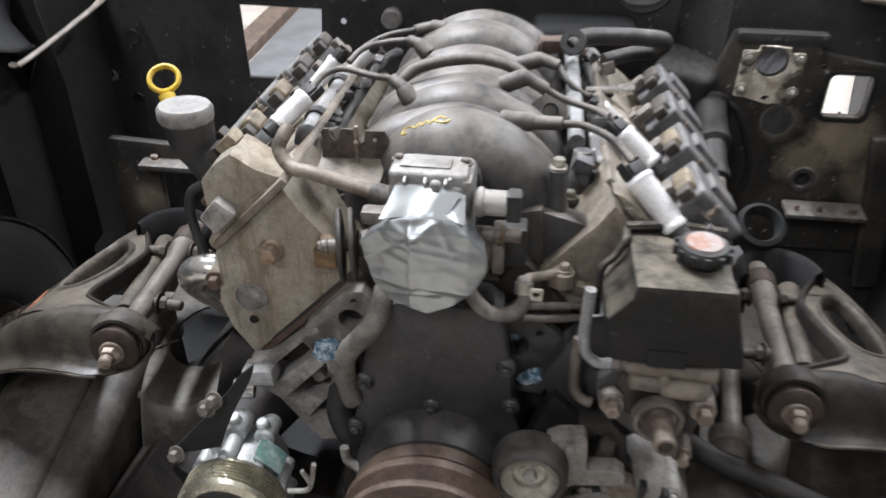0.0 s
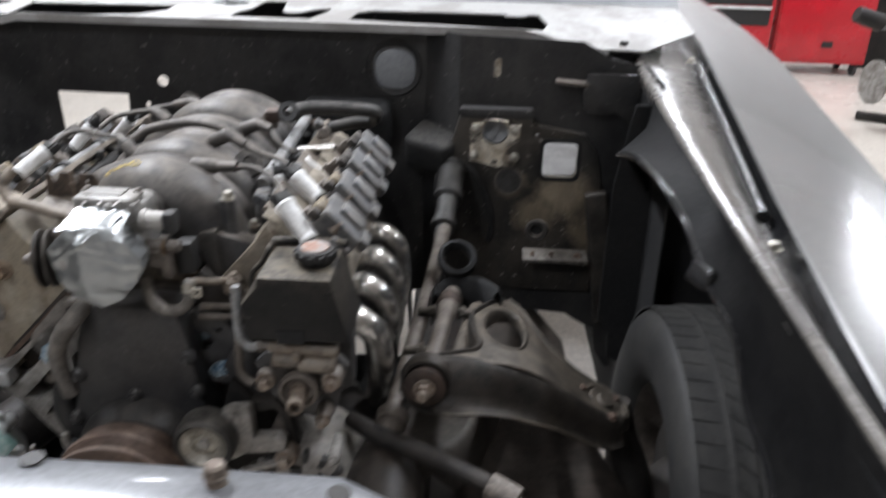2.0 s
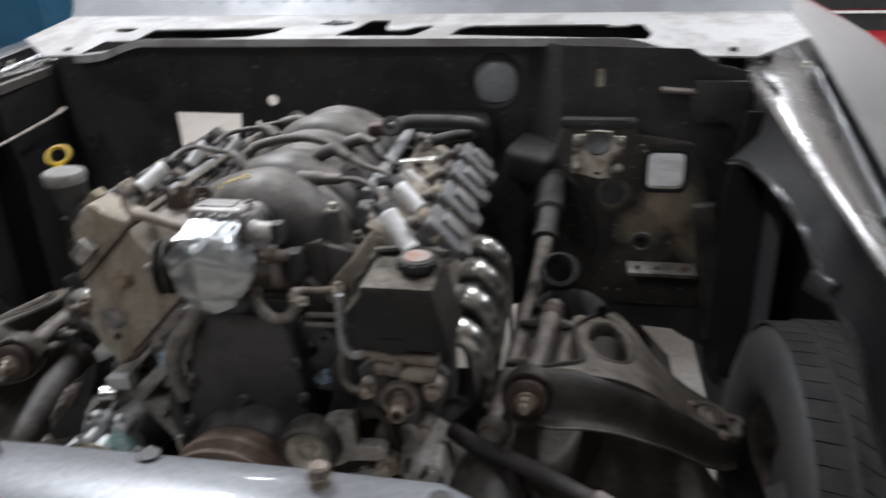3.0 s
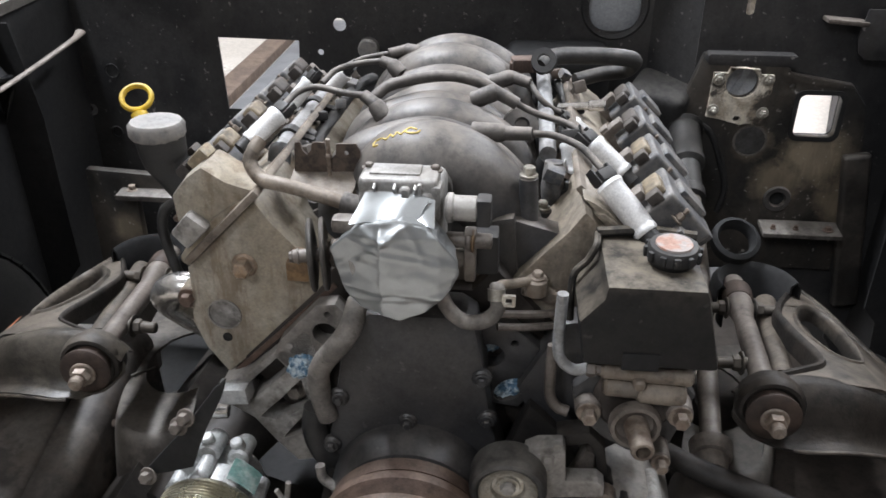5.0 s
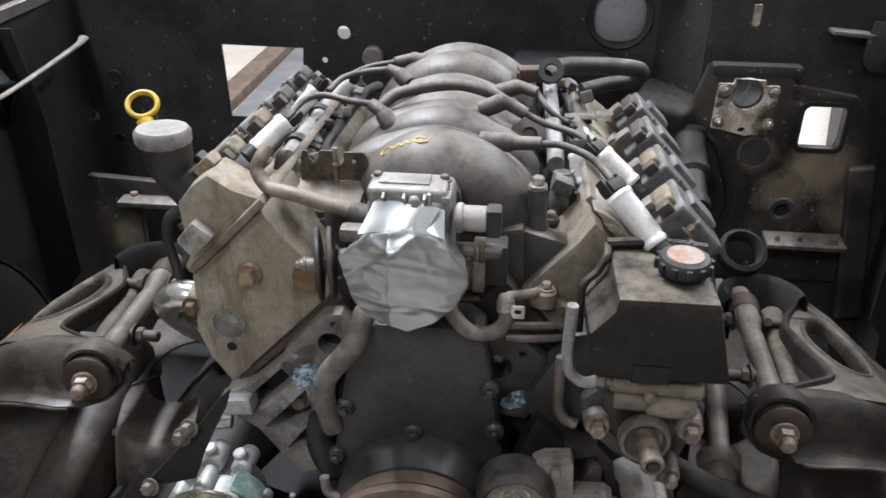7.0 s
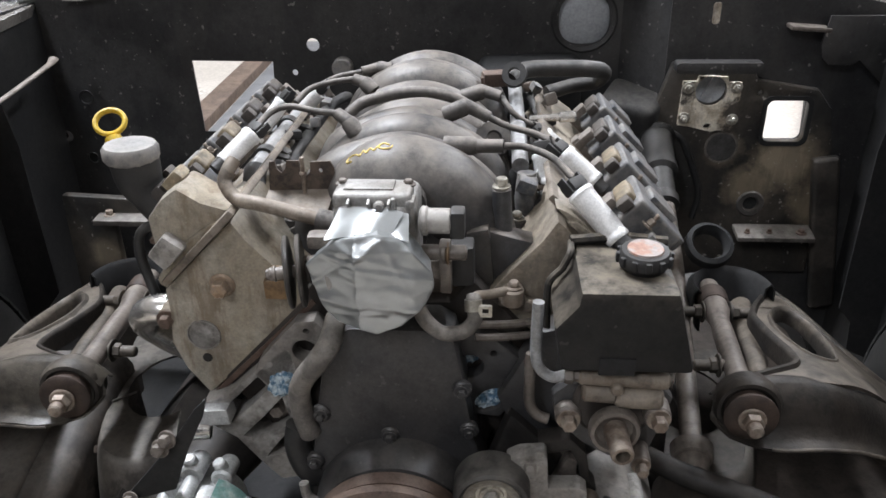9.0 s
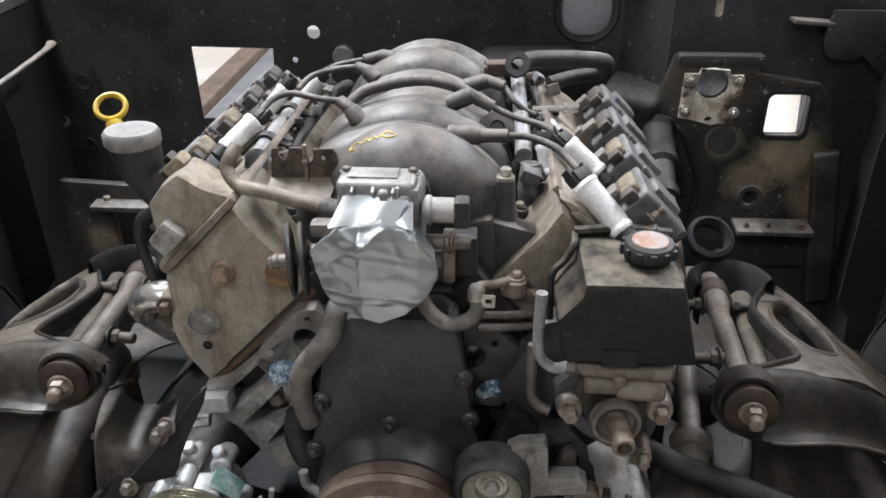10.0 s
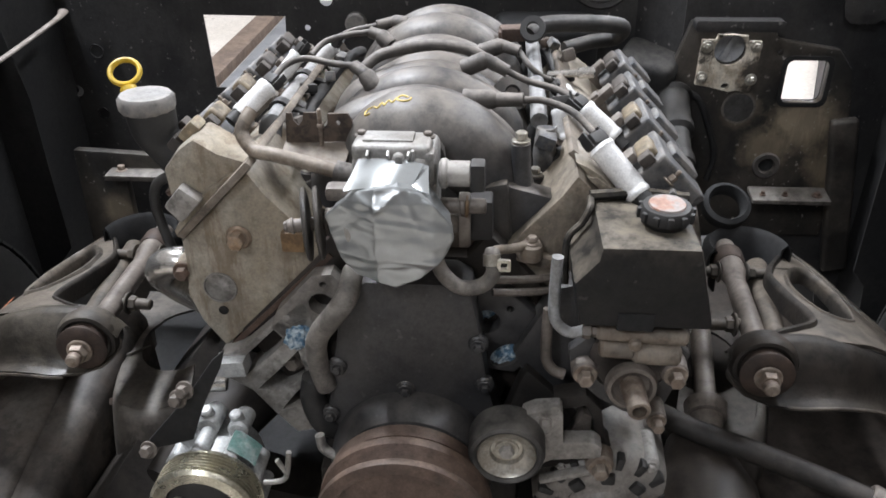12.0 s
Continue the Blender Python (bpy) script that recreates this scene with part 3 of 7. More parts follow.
        lathe(bm, [(0, 0.0), (r * 0.8, 0.0), (r * 0.85, 0.002), (r, 0.0025), (r * 1.08, 0.0)], (x, 0.8455, z), -Y, 20)
        part("grommet", bm, M_MATTE, car)
    # swollen transmission tunnel and its shoulders
    bm = B()
    rows = []
    for i in range(13):
        a = math.pi * i / 12
        rows.append([(0.02 - 0.30 * math.cos(a), 0.85 - d, 0.30 + (0.50 - 0.08 * (d > 0.05)) * math.sin(a) ** 0.6) for d in (-0.01, 0.06, 0.10)])
    strip(bm, rows)
    part("tunnel_shoulder", bm, M_BLACK, car, angle=60)
    bm = B()
    box(bm, (0.17, 0.82, 0.84), (0.20, 0.09, 0.11), (12, 0, 4), 0.03, 4)
    part("heater_box_bulge", bm, M_MATTE, car)
    bm = B()
    box(bm, (0.370, 0.80, 0.795), (0.115, 0.10, 0.085), (15, 6, -25), 0.02, 4)
    part("tunnel_bulge", bm, M_BOSS2, car)


def left_panel():
    """The stepped panel beside the oil filler, with its ledge."""
    bm = B()
    plate(bm, [(-0.70, 0.36), (-0.50, 0.36), (-0.49, 0.69), (-0.69, 0.70)], (0, 0.60, 0), X, Z, 0.02, [rrect(-0.60, 0.50, -0.52, 0.645, 0.01)], bev=0.005)
    part("side_panel", bm, M_PANEL, car)
    bm = B()
    box(bm, (-0.565, 0.575, 0.66), (0.12, 0.05, 0.012), (6, 0, 0), 0.004)
    lg = part("ledge", bm, M_LEDGE, car)
    bm = B()
    bolt(bm, (-0.601, 0.574, 0.664), Z, 0.013, 0.008)
    part("bolt", bm, M_BOLT, lg)


def cowl():
    bm = B()
    notch = [(-0.098, 0.862), (0.082, 0.862), (0.104, 1.0), (0.096, 1.045), (0.062, 1.02), (0.040, 0.960), (0.010, 0.955), (-0.008, 1.0), (-0.022, 1.105), (-0.074, 1.105), (-0.084, 1.0), (-0.100, 0.94)]
    holes = [[(-0.62, 0.850), (-0.300, 0.850), (-0.262, 0.93), (-0.270, 1.012), (-0.61, 0.995)], notch, [(0.165, 0.872), (0.60, 0.888), (0.615, 0.95), (0.60, 1.045), (0.20, 1.035), (0.172, 0.99)],
             circle(-0.153, 1.075, 0.019, 20), circle(0.545, 1.03, 0.026, 16, 0.016), circle(-0.69, 1.0, 0.03, 16, 0.018)]
    out = [(-0.73, 0.84), (-0.66, 0.83), (-0.58, 0.812), (0.58, 0.812), (0.66, 0.83), (0.73, 0.84), (0.82, 0.83), (0.95, 0.95), (0.95, 1.17), (-0.95, 1.17), (-0.95, 0.95), (-0.82, 0.83)]

    def bend(c):
        drop = 0.0
        if abs(c.x) > 0.56 and c.y < 1.0:
            drop = 0.04 * min(1, (abs(c.x) - 0.56) / 0.12) * min(1, (1.0 - c.y) / 0.12)
        return Vector((c.x, c.y, c.z - drop + 0.012 * max(0, c.y - 1.06) / 0.1))

    plate(bm, out, (0, 0, 1.057), X, Y, 0.004, holes, bend)
    part("cowl_top", bm, M_WHITE, car, "dusty white primed cowl with long slots", angle=50)
    bm = B()
    strip(bm, [[(x, 0.811 + (0.02 if abs(x) > 0.6 else 0), z + (-0.04 * min(1, max(0, (abs(x) - 0.56) / 0.12)))) for x in np.linspace(-0.74, 0.74, 40)] for z in (1.062, 1.045)], 0.004)
    part("cowl_lip", bm, M_WHITE, car, angle=60)
    bm = B()
    strip(bm, [[(x, y, z) for x in np.linspace(-0.96, 0.96, 21)] for y, z in ((1.165, 1.064), (1.19, 1.085), (1.215, 1.125), (1.235, 1.138), (1.30, 1.142), (1.42, 1.13))], 0.003)
    sc = part("windscreen_ledge", bm, M_GREY, car, "grey primed windscreen ledge with a row of dimples", angle=60)
    for i in range(26):
        bm = B()
        x = -0.76 + i * 0.0608
        lathe(bm, [(0, 0.0016), (0.004, 0.0012), (0.007, 0)], (x, 1.204, 1.107), Vector((0, -0.75, 0.6)), 10)
        part("dimple", bm, M_GREY, sc)
    bm = B()
    plate(bm, [(-0.80, 0.86), (0.80, 0.86), (0.80, 1.18), (-0.80, 1.18)], (0, 0, 0.93), X, Y, 0.004)
    part("plenum_floor", bm, M_BLACK, car)
    # unseen black plate, added behind the slots to keep them dark
    bm = B()
    plate(bm, [(-0.94, 0.93), (0.94, 0.93), (0.94, 1.058), (-0.94, 1.058)], (0, 1.175, 0), X, Z, 0.004)
    part("plenum_back", bm, M_BLACK, car)
    bm = B()
    plate(bm, circle(0, 0, 0.042, 20, 0.025, 2.6), (-0.153, 1.075, 1.0625), X, Y, 0.002, [circle(0, 0, 0.019, 20)], lambda c: c + Z * 0.002)
    ring = part("wiper_pivot_plate", bm, M_GREY, car)
    for a in (0, 2.1, 4.2):
        bm = B()
        lathe(bm, [(0, 0.003), (0.004, 0.002), (0.005, 0)], (-0.153 + 0.028 * math.cos(a), 1.075 + 0.02 * math.sin(a), 1.0665), Z, 10)
        part("rivet", bm, M_BLKPL, ring)
    for s in (-1, 1):
        bm = B()
        bolt(bm, (s * 0.778, 0.868, 1.022), Z, 0.016, 0.010)
        part("bolt", bm, M_BLKPL, car)


STN = [2.1, 1.6, 1.3, 0.98, 0.8, 0.6, 0.45, 0.3, 0.15, 0.05, -0.1, -0.25, -0.38, -0.5, -0.62]


def along(y, table):
    ys = sorted(table)
    return float(np.interp(y, [a for a in ys], [table[a] for a in ys]))


INNER_X = {2.1: 0.99, 1.3: 0.975, 1.15: 0.955, 0.95: 0.808, 0.6: 0.788, 0.28: 0.775, -0.02: 0.768, -0.26: 0.772, -0.62: 0.775}
INNER_Z = {2.1: 1.03, 0.95: 1.0, 0.28: 0.978, -0.02: 0.967, -0.26: 0.950, -0.62: 0.925}
SEAM_X = {2.1: 1.06, 1.3: 1.0, 0.95: 0.968, 0.6: 0.922, 0.22: 0.870, 0.05: 0.846, -0.30: 0.808, -0.43: 0.797, -0.62: 0.789}
SEAM_Z = {2.1: 1.06, 0.95: 1.018, 0.3: 0.985, 0.05: 0.972, -0.30: 0.948, -0.62: 0.925}
OUT_X = {2.1: 1.20, 1.4: 1.20, 0.95: 1.165, 0.6: 1.115, 0.2: 1.062, -0.1: 1.02, -0.4: 0.975, -0.62: 0.94}
OUT_Z = {2.1: 1.03, 0.95: 0.985, 0.2: 0.955, -0.1: 0.930, -0.4: 0.905, -0.62: 0.885}


def fender(s):
    side = "fender"
    bm = B()
    rows = []
    for y in STN:
        sx, sz, ox, oz = along(y, SEAM_X), along(y, SEAM_Z), along(y, OUT_X), along(y, OUT_Z)
        pts = [(sx, sz - 0.003), (sx + 0.003, sz), (sx + (ox - sx) * 0.35, sz * 0.72 + oz * 0.28 + 0.003), (sx + (ox - sx) * 0.68, sz * 0.36 + oz * 0.64 + 0.003), (ox - 0.012, oz + 0.003), (ox + 0.012, oz - 0.03), (ox + 0.024, oz - 0.10), (ox + 0.03, oz - 0.26)]
        rows.append([(s * x, y, z) for x, z in pts])
    strip(bm, rows, 0.002)
    part("fender", bm, M_FENDER, car, "silver grey painted fender with a soft shine", angle=35)
    # dark gap along the seam, its shade drawn as a black strip
    bm = B()
    rows = []
    for y in STN:
        sx, sz = along(y, SEAM_X), along(y, SEAM_Z)
        rows.append([(s * x, y, z) for x, z in ((sx - 0.026, sz - 0.0285), (sx - 0.012, sz - 0.027), (sx - 0.004, sz - 0.022), (sx - 0.0005, sz - 0.003))])
    strip(bm, rows, 0.001)
    part("fender_return", bm, M_BLKGLOSS, car, "glossy black strip painting the dark gap at the fender's edge", angle=60)
    # gutter between the fender's edge and the inner panel
    bm = B()
    rows = []
    for y in STN:
        ix, iz, sx, sz = along(y, INNER_X), along(y, INNER_Z), along(y, SEAM_X), along(y, SEAM_Z)
        rows.append([(s * x, y, z) for x, z in ((ix + 0.004, iz - 0.02), (ix, iz), (ix + 0.008, iz + 0.003), (ix + (sx - ix) * 0.5, iz - 0.008), (sx - 0.012, sz - 0.032), (sx - 0.002, sz - 0.036))])
    strip(bm, rows, 0.002)
    g = part("fender_gutter", bm, M_GUTTER, car, "brownish grey gutter flange", angle=70)
    bm = B()
    tube(bm, [(s * (along(y, SEAM_X) - 0.022), y, along(y, SEAM_Z) - 0.012) for y in (0.80, 0.6, 0.4, 0.2, 0.02)], 0.009, 10)
    part("seal_strip", bm, M_BLKGLOSS, g, "shiny black rubber strip")
    for y, d in ((0.845, 0.03), (-0.06, 0.025)):
        bm = B()
        bolt(bm, (s * (along(y, SEAM_X) - d), y, along(y, SEAM_Z) - 0.016), Z, 0.013, 0.008)
        part("bolt", bm, M_ZINC, g)
    # apron with its rolled lower edge
    edge = [(0.80, 0.56, 0.80), (0.745, 0.52, 0.88), (0.715, 0.44, 0.905), (0.712, 0.30, 0.945), (0.72, 0.15, 0.957), (0.732, 0.03, 0.94), (0.745, -0.04, 0.897), (0.762, -0.12, 0.868), (0.775, -0.17, 0.80), (0.785, -0.25, 0.76), (0.79, -0.34, 0.66), (0.795, -0.45, 0.52)]
    line = spline([(s * x, y, z) for x, y, z in edge], 4)
    bm = B()
    rows = [[], [], []]
    for p in line:
        top = Vector((s * (along(p.y, INNER_X) + 0.002), p.y, along(p.y, INNER_Z) - 0.004))
        rows[0].append(top)
        rows[1].append(top.lerp(p, 0.5) + Vector((s * 0.012, 0, 0)))
        rows[2].append(p)
    strip(bm, rows, 0.003)
    ap = part("inner_apron", bm, M_APRON, car, angle=70)
    bm = B()
    tube(bm, line, 0.0055, 8, 1, wobble=0.25)
    part("rolled_edge", bm, M_BLKGLOSS, ap, "shiny black sealed edge")
    bm = B()
    box(bm, (s * 0.748, -0.03, 0.897), (0.03, 0.045, 0.03), (0, 20, 20), 0.008, 3)
    part("edge_clip", bm, M_BLKGLOSS, ap)
    # rear closing of the wheel well and the fender's inside
    bm = B()
    plate(bm, [(0.44, 0.40), (0.56, 0.34), (0.65, 0.15), (1.20, 0.15), (1.20, 0.60), (0.90, 0.62), (0.90, 1.0), (0.60, 1.0), (0.44, 0.90)], (s * 0.812, 0, 0), Y, Z, 0.004)
    part("inner_side", bm, M_MATTE, car)
    bm = B()
    strip(bm, [[(s * (along(y, OUT_X) + 0.02), y, z) for y in (0.98, 0.6, 0.2, -0.2, -0.62)] for z in (0.86, 0.6, 0.42)], 0.003)
    part("fender_skin", bm, M_MATTE, car, angle=60)
    bm = B()
    plate(bm, [(s * 0.735, 0.50), (s * 0.76, 0.47), (s * 0.765, 0.41), (s * 0.80, 0.395), (s * 0.81, 0.30), (s * 1.10, 0.28), (s * 1.10, 0.95), (s * 0.76, 0.965), (s * 0.735, 0.80)], (0, 0.57, 0), X, Z, 0.004)
    part("splash_panel", bm, M_MATTE, car)
    if s < 0:
        bm = B()
        tube(bm, [(-0.735, 0.74, 0.912), (-0.727, 0.70, 0.908), (-0.705, 0.53, 0.902), (-0.69, 0.40, 0.899), (-0.686, 0.375, 0.905)], [0.010, 0.0065, 0.0055, 0.0055, 0.007], 10, 4, flat=0.6)
        part("apron_flange", bm, M_STEEL, car, "dusty grey folded flange")
    if s < 0:
        return
    # rounded rear corner of the apron with its bright tab
    bm = B()
    plate(bm, [(s * x, z) for x, z in ((0.690, 0.985), (0.682, 0.935), (0.688, 0.910), (0.702, 0.899), (0.742, 0.898), (0.754, 0.907), (0.80, 0.866), (0.80, 0.985))][::int(s)], (0, 0.752, 0), X, Z, 0.005, bev=0.0015)
    cn = part("apron_corner", bm, M_BLACK, car)
    bm = B()
    box(bm, (s * 0.660, 0.765, 0.962), (0.070, 0.045, 0.008), (0, s * 4, 0), 0.003)
    part("corner_tab", bm, M_STEEL, cn, "bare grey metal tab")


def front_support():
    """The radiator support's top rail in front of the engine."""
    bm = B()
    path = [(-0.52, -0.48), (-0.45, -0.475), (-0.40, -0.47), (-0.2, -0.466), (0.0, -0.465), (0.2, -0.466), (0.36, -0.47), (0.42, -0.475), (0.48, -0.485)]
    rows = []
    for x, y in path:
        drop = 0.10 * max(0, abs(x) - 0.36) ** 1.2 / 0.1 ** 1.2 * 0.5
        rows.append([(x, y + dy, 0.893 + dz - drop) for dy, dz in ((0.052, -0.05), (0.054, -0.006), (0.046, 0.0), (0.02, 0.004), (-0.035, 0.0), (-0.044, -0.008), (-0.05, -0.09))])
    strip(bm, rows, 0.003)
    r = part("radiator_support", bm, M_SUPPORT, car, "grey primed radiator support rail", angle=60)
    for x, y, h in ((0.267, -0.44, 1), (-0.023, -0.44, 1), (0.363, -0.445, 0), (0.113, -0.424, 0)):
        bm = B()
        if h:
            cyl(bm, (x, y, 0.893), (x, y, 0.915), 0.009, 0.008, 20)
            lathe(bm, [(0.0092, 0.01), (0.0102, 0.012), (0.0092, 0.014)], (x, y, 0.893), Z, 20)
        else:
            # flat black disc paints the dark of an open hole
            lathe(bm, [(0, 0.0012), (0.009, 0.0012), (0.0095, 0)], (x, y, 0.8965), Z, 20)
        part("stud" if h else "hole_plug", bm, M_BOLT if h else M_BLKPL, r)
    for s in (-1, 1):
        bm = B()
        tube(bm, [(s * 0.49, -0.49, 0.84), (s * 0.62, -0.53, 0.80), (s * 0.77, -0.56, 0.88)], 0.022, 10)
        part("support_stay", bm, M_BLACK, r)


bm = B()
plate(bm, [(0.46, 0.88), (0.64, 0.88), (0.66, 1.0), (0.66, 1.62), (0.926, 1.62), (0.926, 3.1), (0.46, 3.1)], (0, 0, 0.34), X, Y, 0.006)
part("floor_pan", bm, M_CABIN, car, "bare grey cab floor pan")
bm = B()
strip(bm, [[(x, y, z) for x, z in ((0.926, 0.335), (0.927, 0.352), (0.932, 0.356), (0.955, 0.356), (0.959, 0.352), (0.960, 0.34))] for y in (1.62, 2.1, 2.6, 3.1)], 0.002)
sill = part("door_sill", bm, M_GREY, car, "grey primed door sill", angle=60)
bm = B()
strip(bm, [[(x, y, z) for x, z in ((0.962, 0.338), (0.980, 0.345), (0.998, 0.340), (1.0, 0.25))] for y in (1.62, 2.1, 2.6, 3.1)], 0.002)
part("sill_edge", bm, M_DARK, sill, angle=60)
firewall()
left_panel()
cowl()
for s in (-1, 1):
    fender(s)
front_support()


# ---- chassis and suspension ----
def frame_rail(s):
    bm = B()
    tube(bm, [(s * 0.40, -0.75, 0.42), (s * 0.40, -0.30, 0.40), (s * 0.41, 0.05, 0.40), (s * 0.40, 0.5, 0.38), (s * 0.38, 1.0, 0.36), (s * 0.38, 1.6, 0.34)], 0.062, 4, 6)
    part("rail", bm, M_DARK, chassis, angle=30)
    if s > 0:
        # made-up dark plate that keeps the bright floor out of view
        bm = B()
        plate(bm, [(0.445, -0.30), (0.80, -0.30), (0.74, 0.12), (0.70, 0.25), (0.680, 0.30), (0.672, 0.62), (0.62, 0.76), (0.445, 0.76)], (0, 0, 0.41), X, Y, 0.006, bev=0.002)
        part("splash_shield", bm, M_BLOCK, chassis, "dark brown plate added to hide the bright floor")
    else:
        bm = B()
        rows = []
        for k, (y, z) in enumerate(((0.32, 0.535), (0.20, 0.515), (0.10, 0.488), (0.0, 0.455), (-0.10, 0.42), (-0.20, 0.38), (-0.32, 0.33))):
            rows.append([(s * x, y, z + dz) for x, dz in ((0.474, -0.14), (0.478, -0.02), (0.490, 0.0), (0.535, 0.004), (0.5405, -0.006), (0.546, 0.004), (0.64, 0.0), (0.68, -0.02), (0.69, -0.12))])
        strip(bm, rows, 0.006)
        part("frame_horn", bm, M_FRAME, chassis, "grey-brown rubbed frame horn with a seam", angle=75)
    # sheet tower that carries the upper arm, cut out in a wide bay beside the engine
    edge = [(p.x, p.y) for p in spline([(x, y, 0) for x, y in ((0.516, 0.42), (0.498, 0.31), (0.481, 0.235), (0.456, 0.150), (0.420, 0.120), (0.376, 0.122), (0.345, 0.150))], 4)]
    bay = [(0.404 + 0.064 * math.cos(a), 0.290 + 0.084 * math.sin(a)) for a in [radians(-128 + 218 * k / 16) for k in range(17)]]
    bm = B()
    plate(bm, [(s * x, y) for x, y in edge + bay + [(0.404, 0.42)]], (0, 0, 0), X, Y, 0.004)
    bmesh.ops.subdivide_edges(bm, edges=[e for e in bm.edges if e.calc_length() > 0.03], cuts=2, use_grid_fill=True)
    for w in bm.verts:
        w.co.z += 0.497 + 0.004 * noise.noise(Vector((w.co.x, w.co.y, 1)) * 22)
    cap = part("tower_cap", bm, M_TOWER, chassis, "dusty sheet steel tower", angle=60)
    bm = B()
    rows = []
    for x, y in edge:
        d = Vector((x - 0.40, y - 0.32, 0)).normalized()
        rows.append([(s * (x + d.x * a), y + d.y * a, 0.499 + b) for a, b in ((-0.006, 0.001), (0.002, 0.0), (0.008, -0.006), (0.013, -0.018), (0.022, -0.06), (0.034, -0.13))])
    strip(bm, rows, 0.003)
    part("tower_skirt", bm, M_TOWER, cap, angle=70)
    # black sheet below the bay; the deep shade is put into its colour
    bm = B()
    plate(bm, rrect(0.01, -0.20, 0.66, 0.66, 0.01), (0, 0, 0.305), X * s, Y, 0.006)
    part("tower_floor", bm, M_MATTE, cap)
    if s < 0:
        bm = B()
        tube(bm, [(s * 0.492, 0.232, 0.498), (s * 0.470, 0.245, 0.5025), (s * 0.450, 0.262, 0.5025)], 0.0022, 8, 4)
        part("weld_seam", bm, M_TOWER, cap)
        bm = B()
        plate(bm, rrect(0, 0, 0.046, 0.010, 0.002), (s * 0.470, 0.150, 0.478), X, Vector((0, 0.5, 0.87)), 0.003)
        part("tab", bm, M_RUSTD, cap, "rust-brown tab")
    bm = B()
    tube(bm, [(s * 0.34, 0.02, 0.46), (s * 0.30, 0.10, 0.48), (s * 0.26, 0.18, 0.49), (s * 0.23, 0.30, 0.46)], [0.03, 0.05, 0.05, 0.04], 14, 5)
    part("engine_mount", bm, M_DARK, chassis)


chassis = thing("chassis_frame", (0, 0, 0.4), "greasy dark steel ladder frame with spring towers", "vehicle frame")
for s in (-1, 1):
    frame_rail(s)
bm = B()
tube(bm, [(-0.42, 0.14, 0.40), (-0.2, 0.14, 0.30), (0.2, 0.14, 0.30), (0.42, 0.14, 0.40)], 0.07, 6)
part("crossmember", bm, M_DARK, chassis, angle=30)
# unseen black plate, added to hide the bright floor under the engine
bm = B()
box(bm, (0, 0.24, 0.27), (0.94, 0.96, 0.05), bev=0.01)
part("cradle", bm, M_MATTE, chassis)


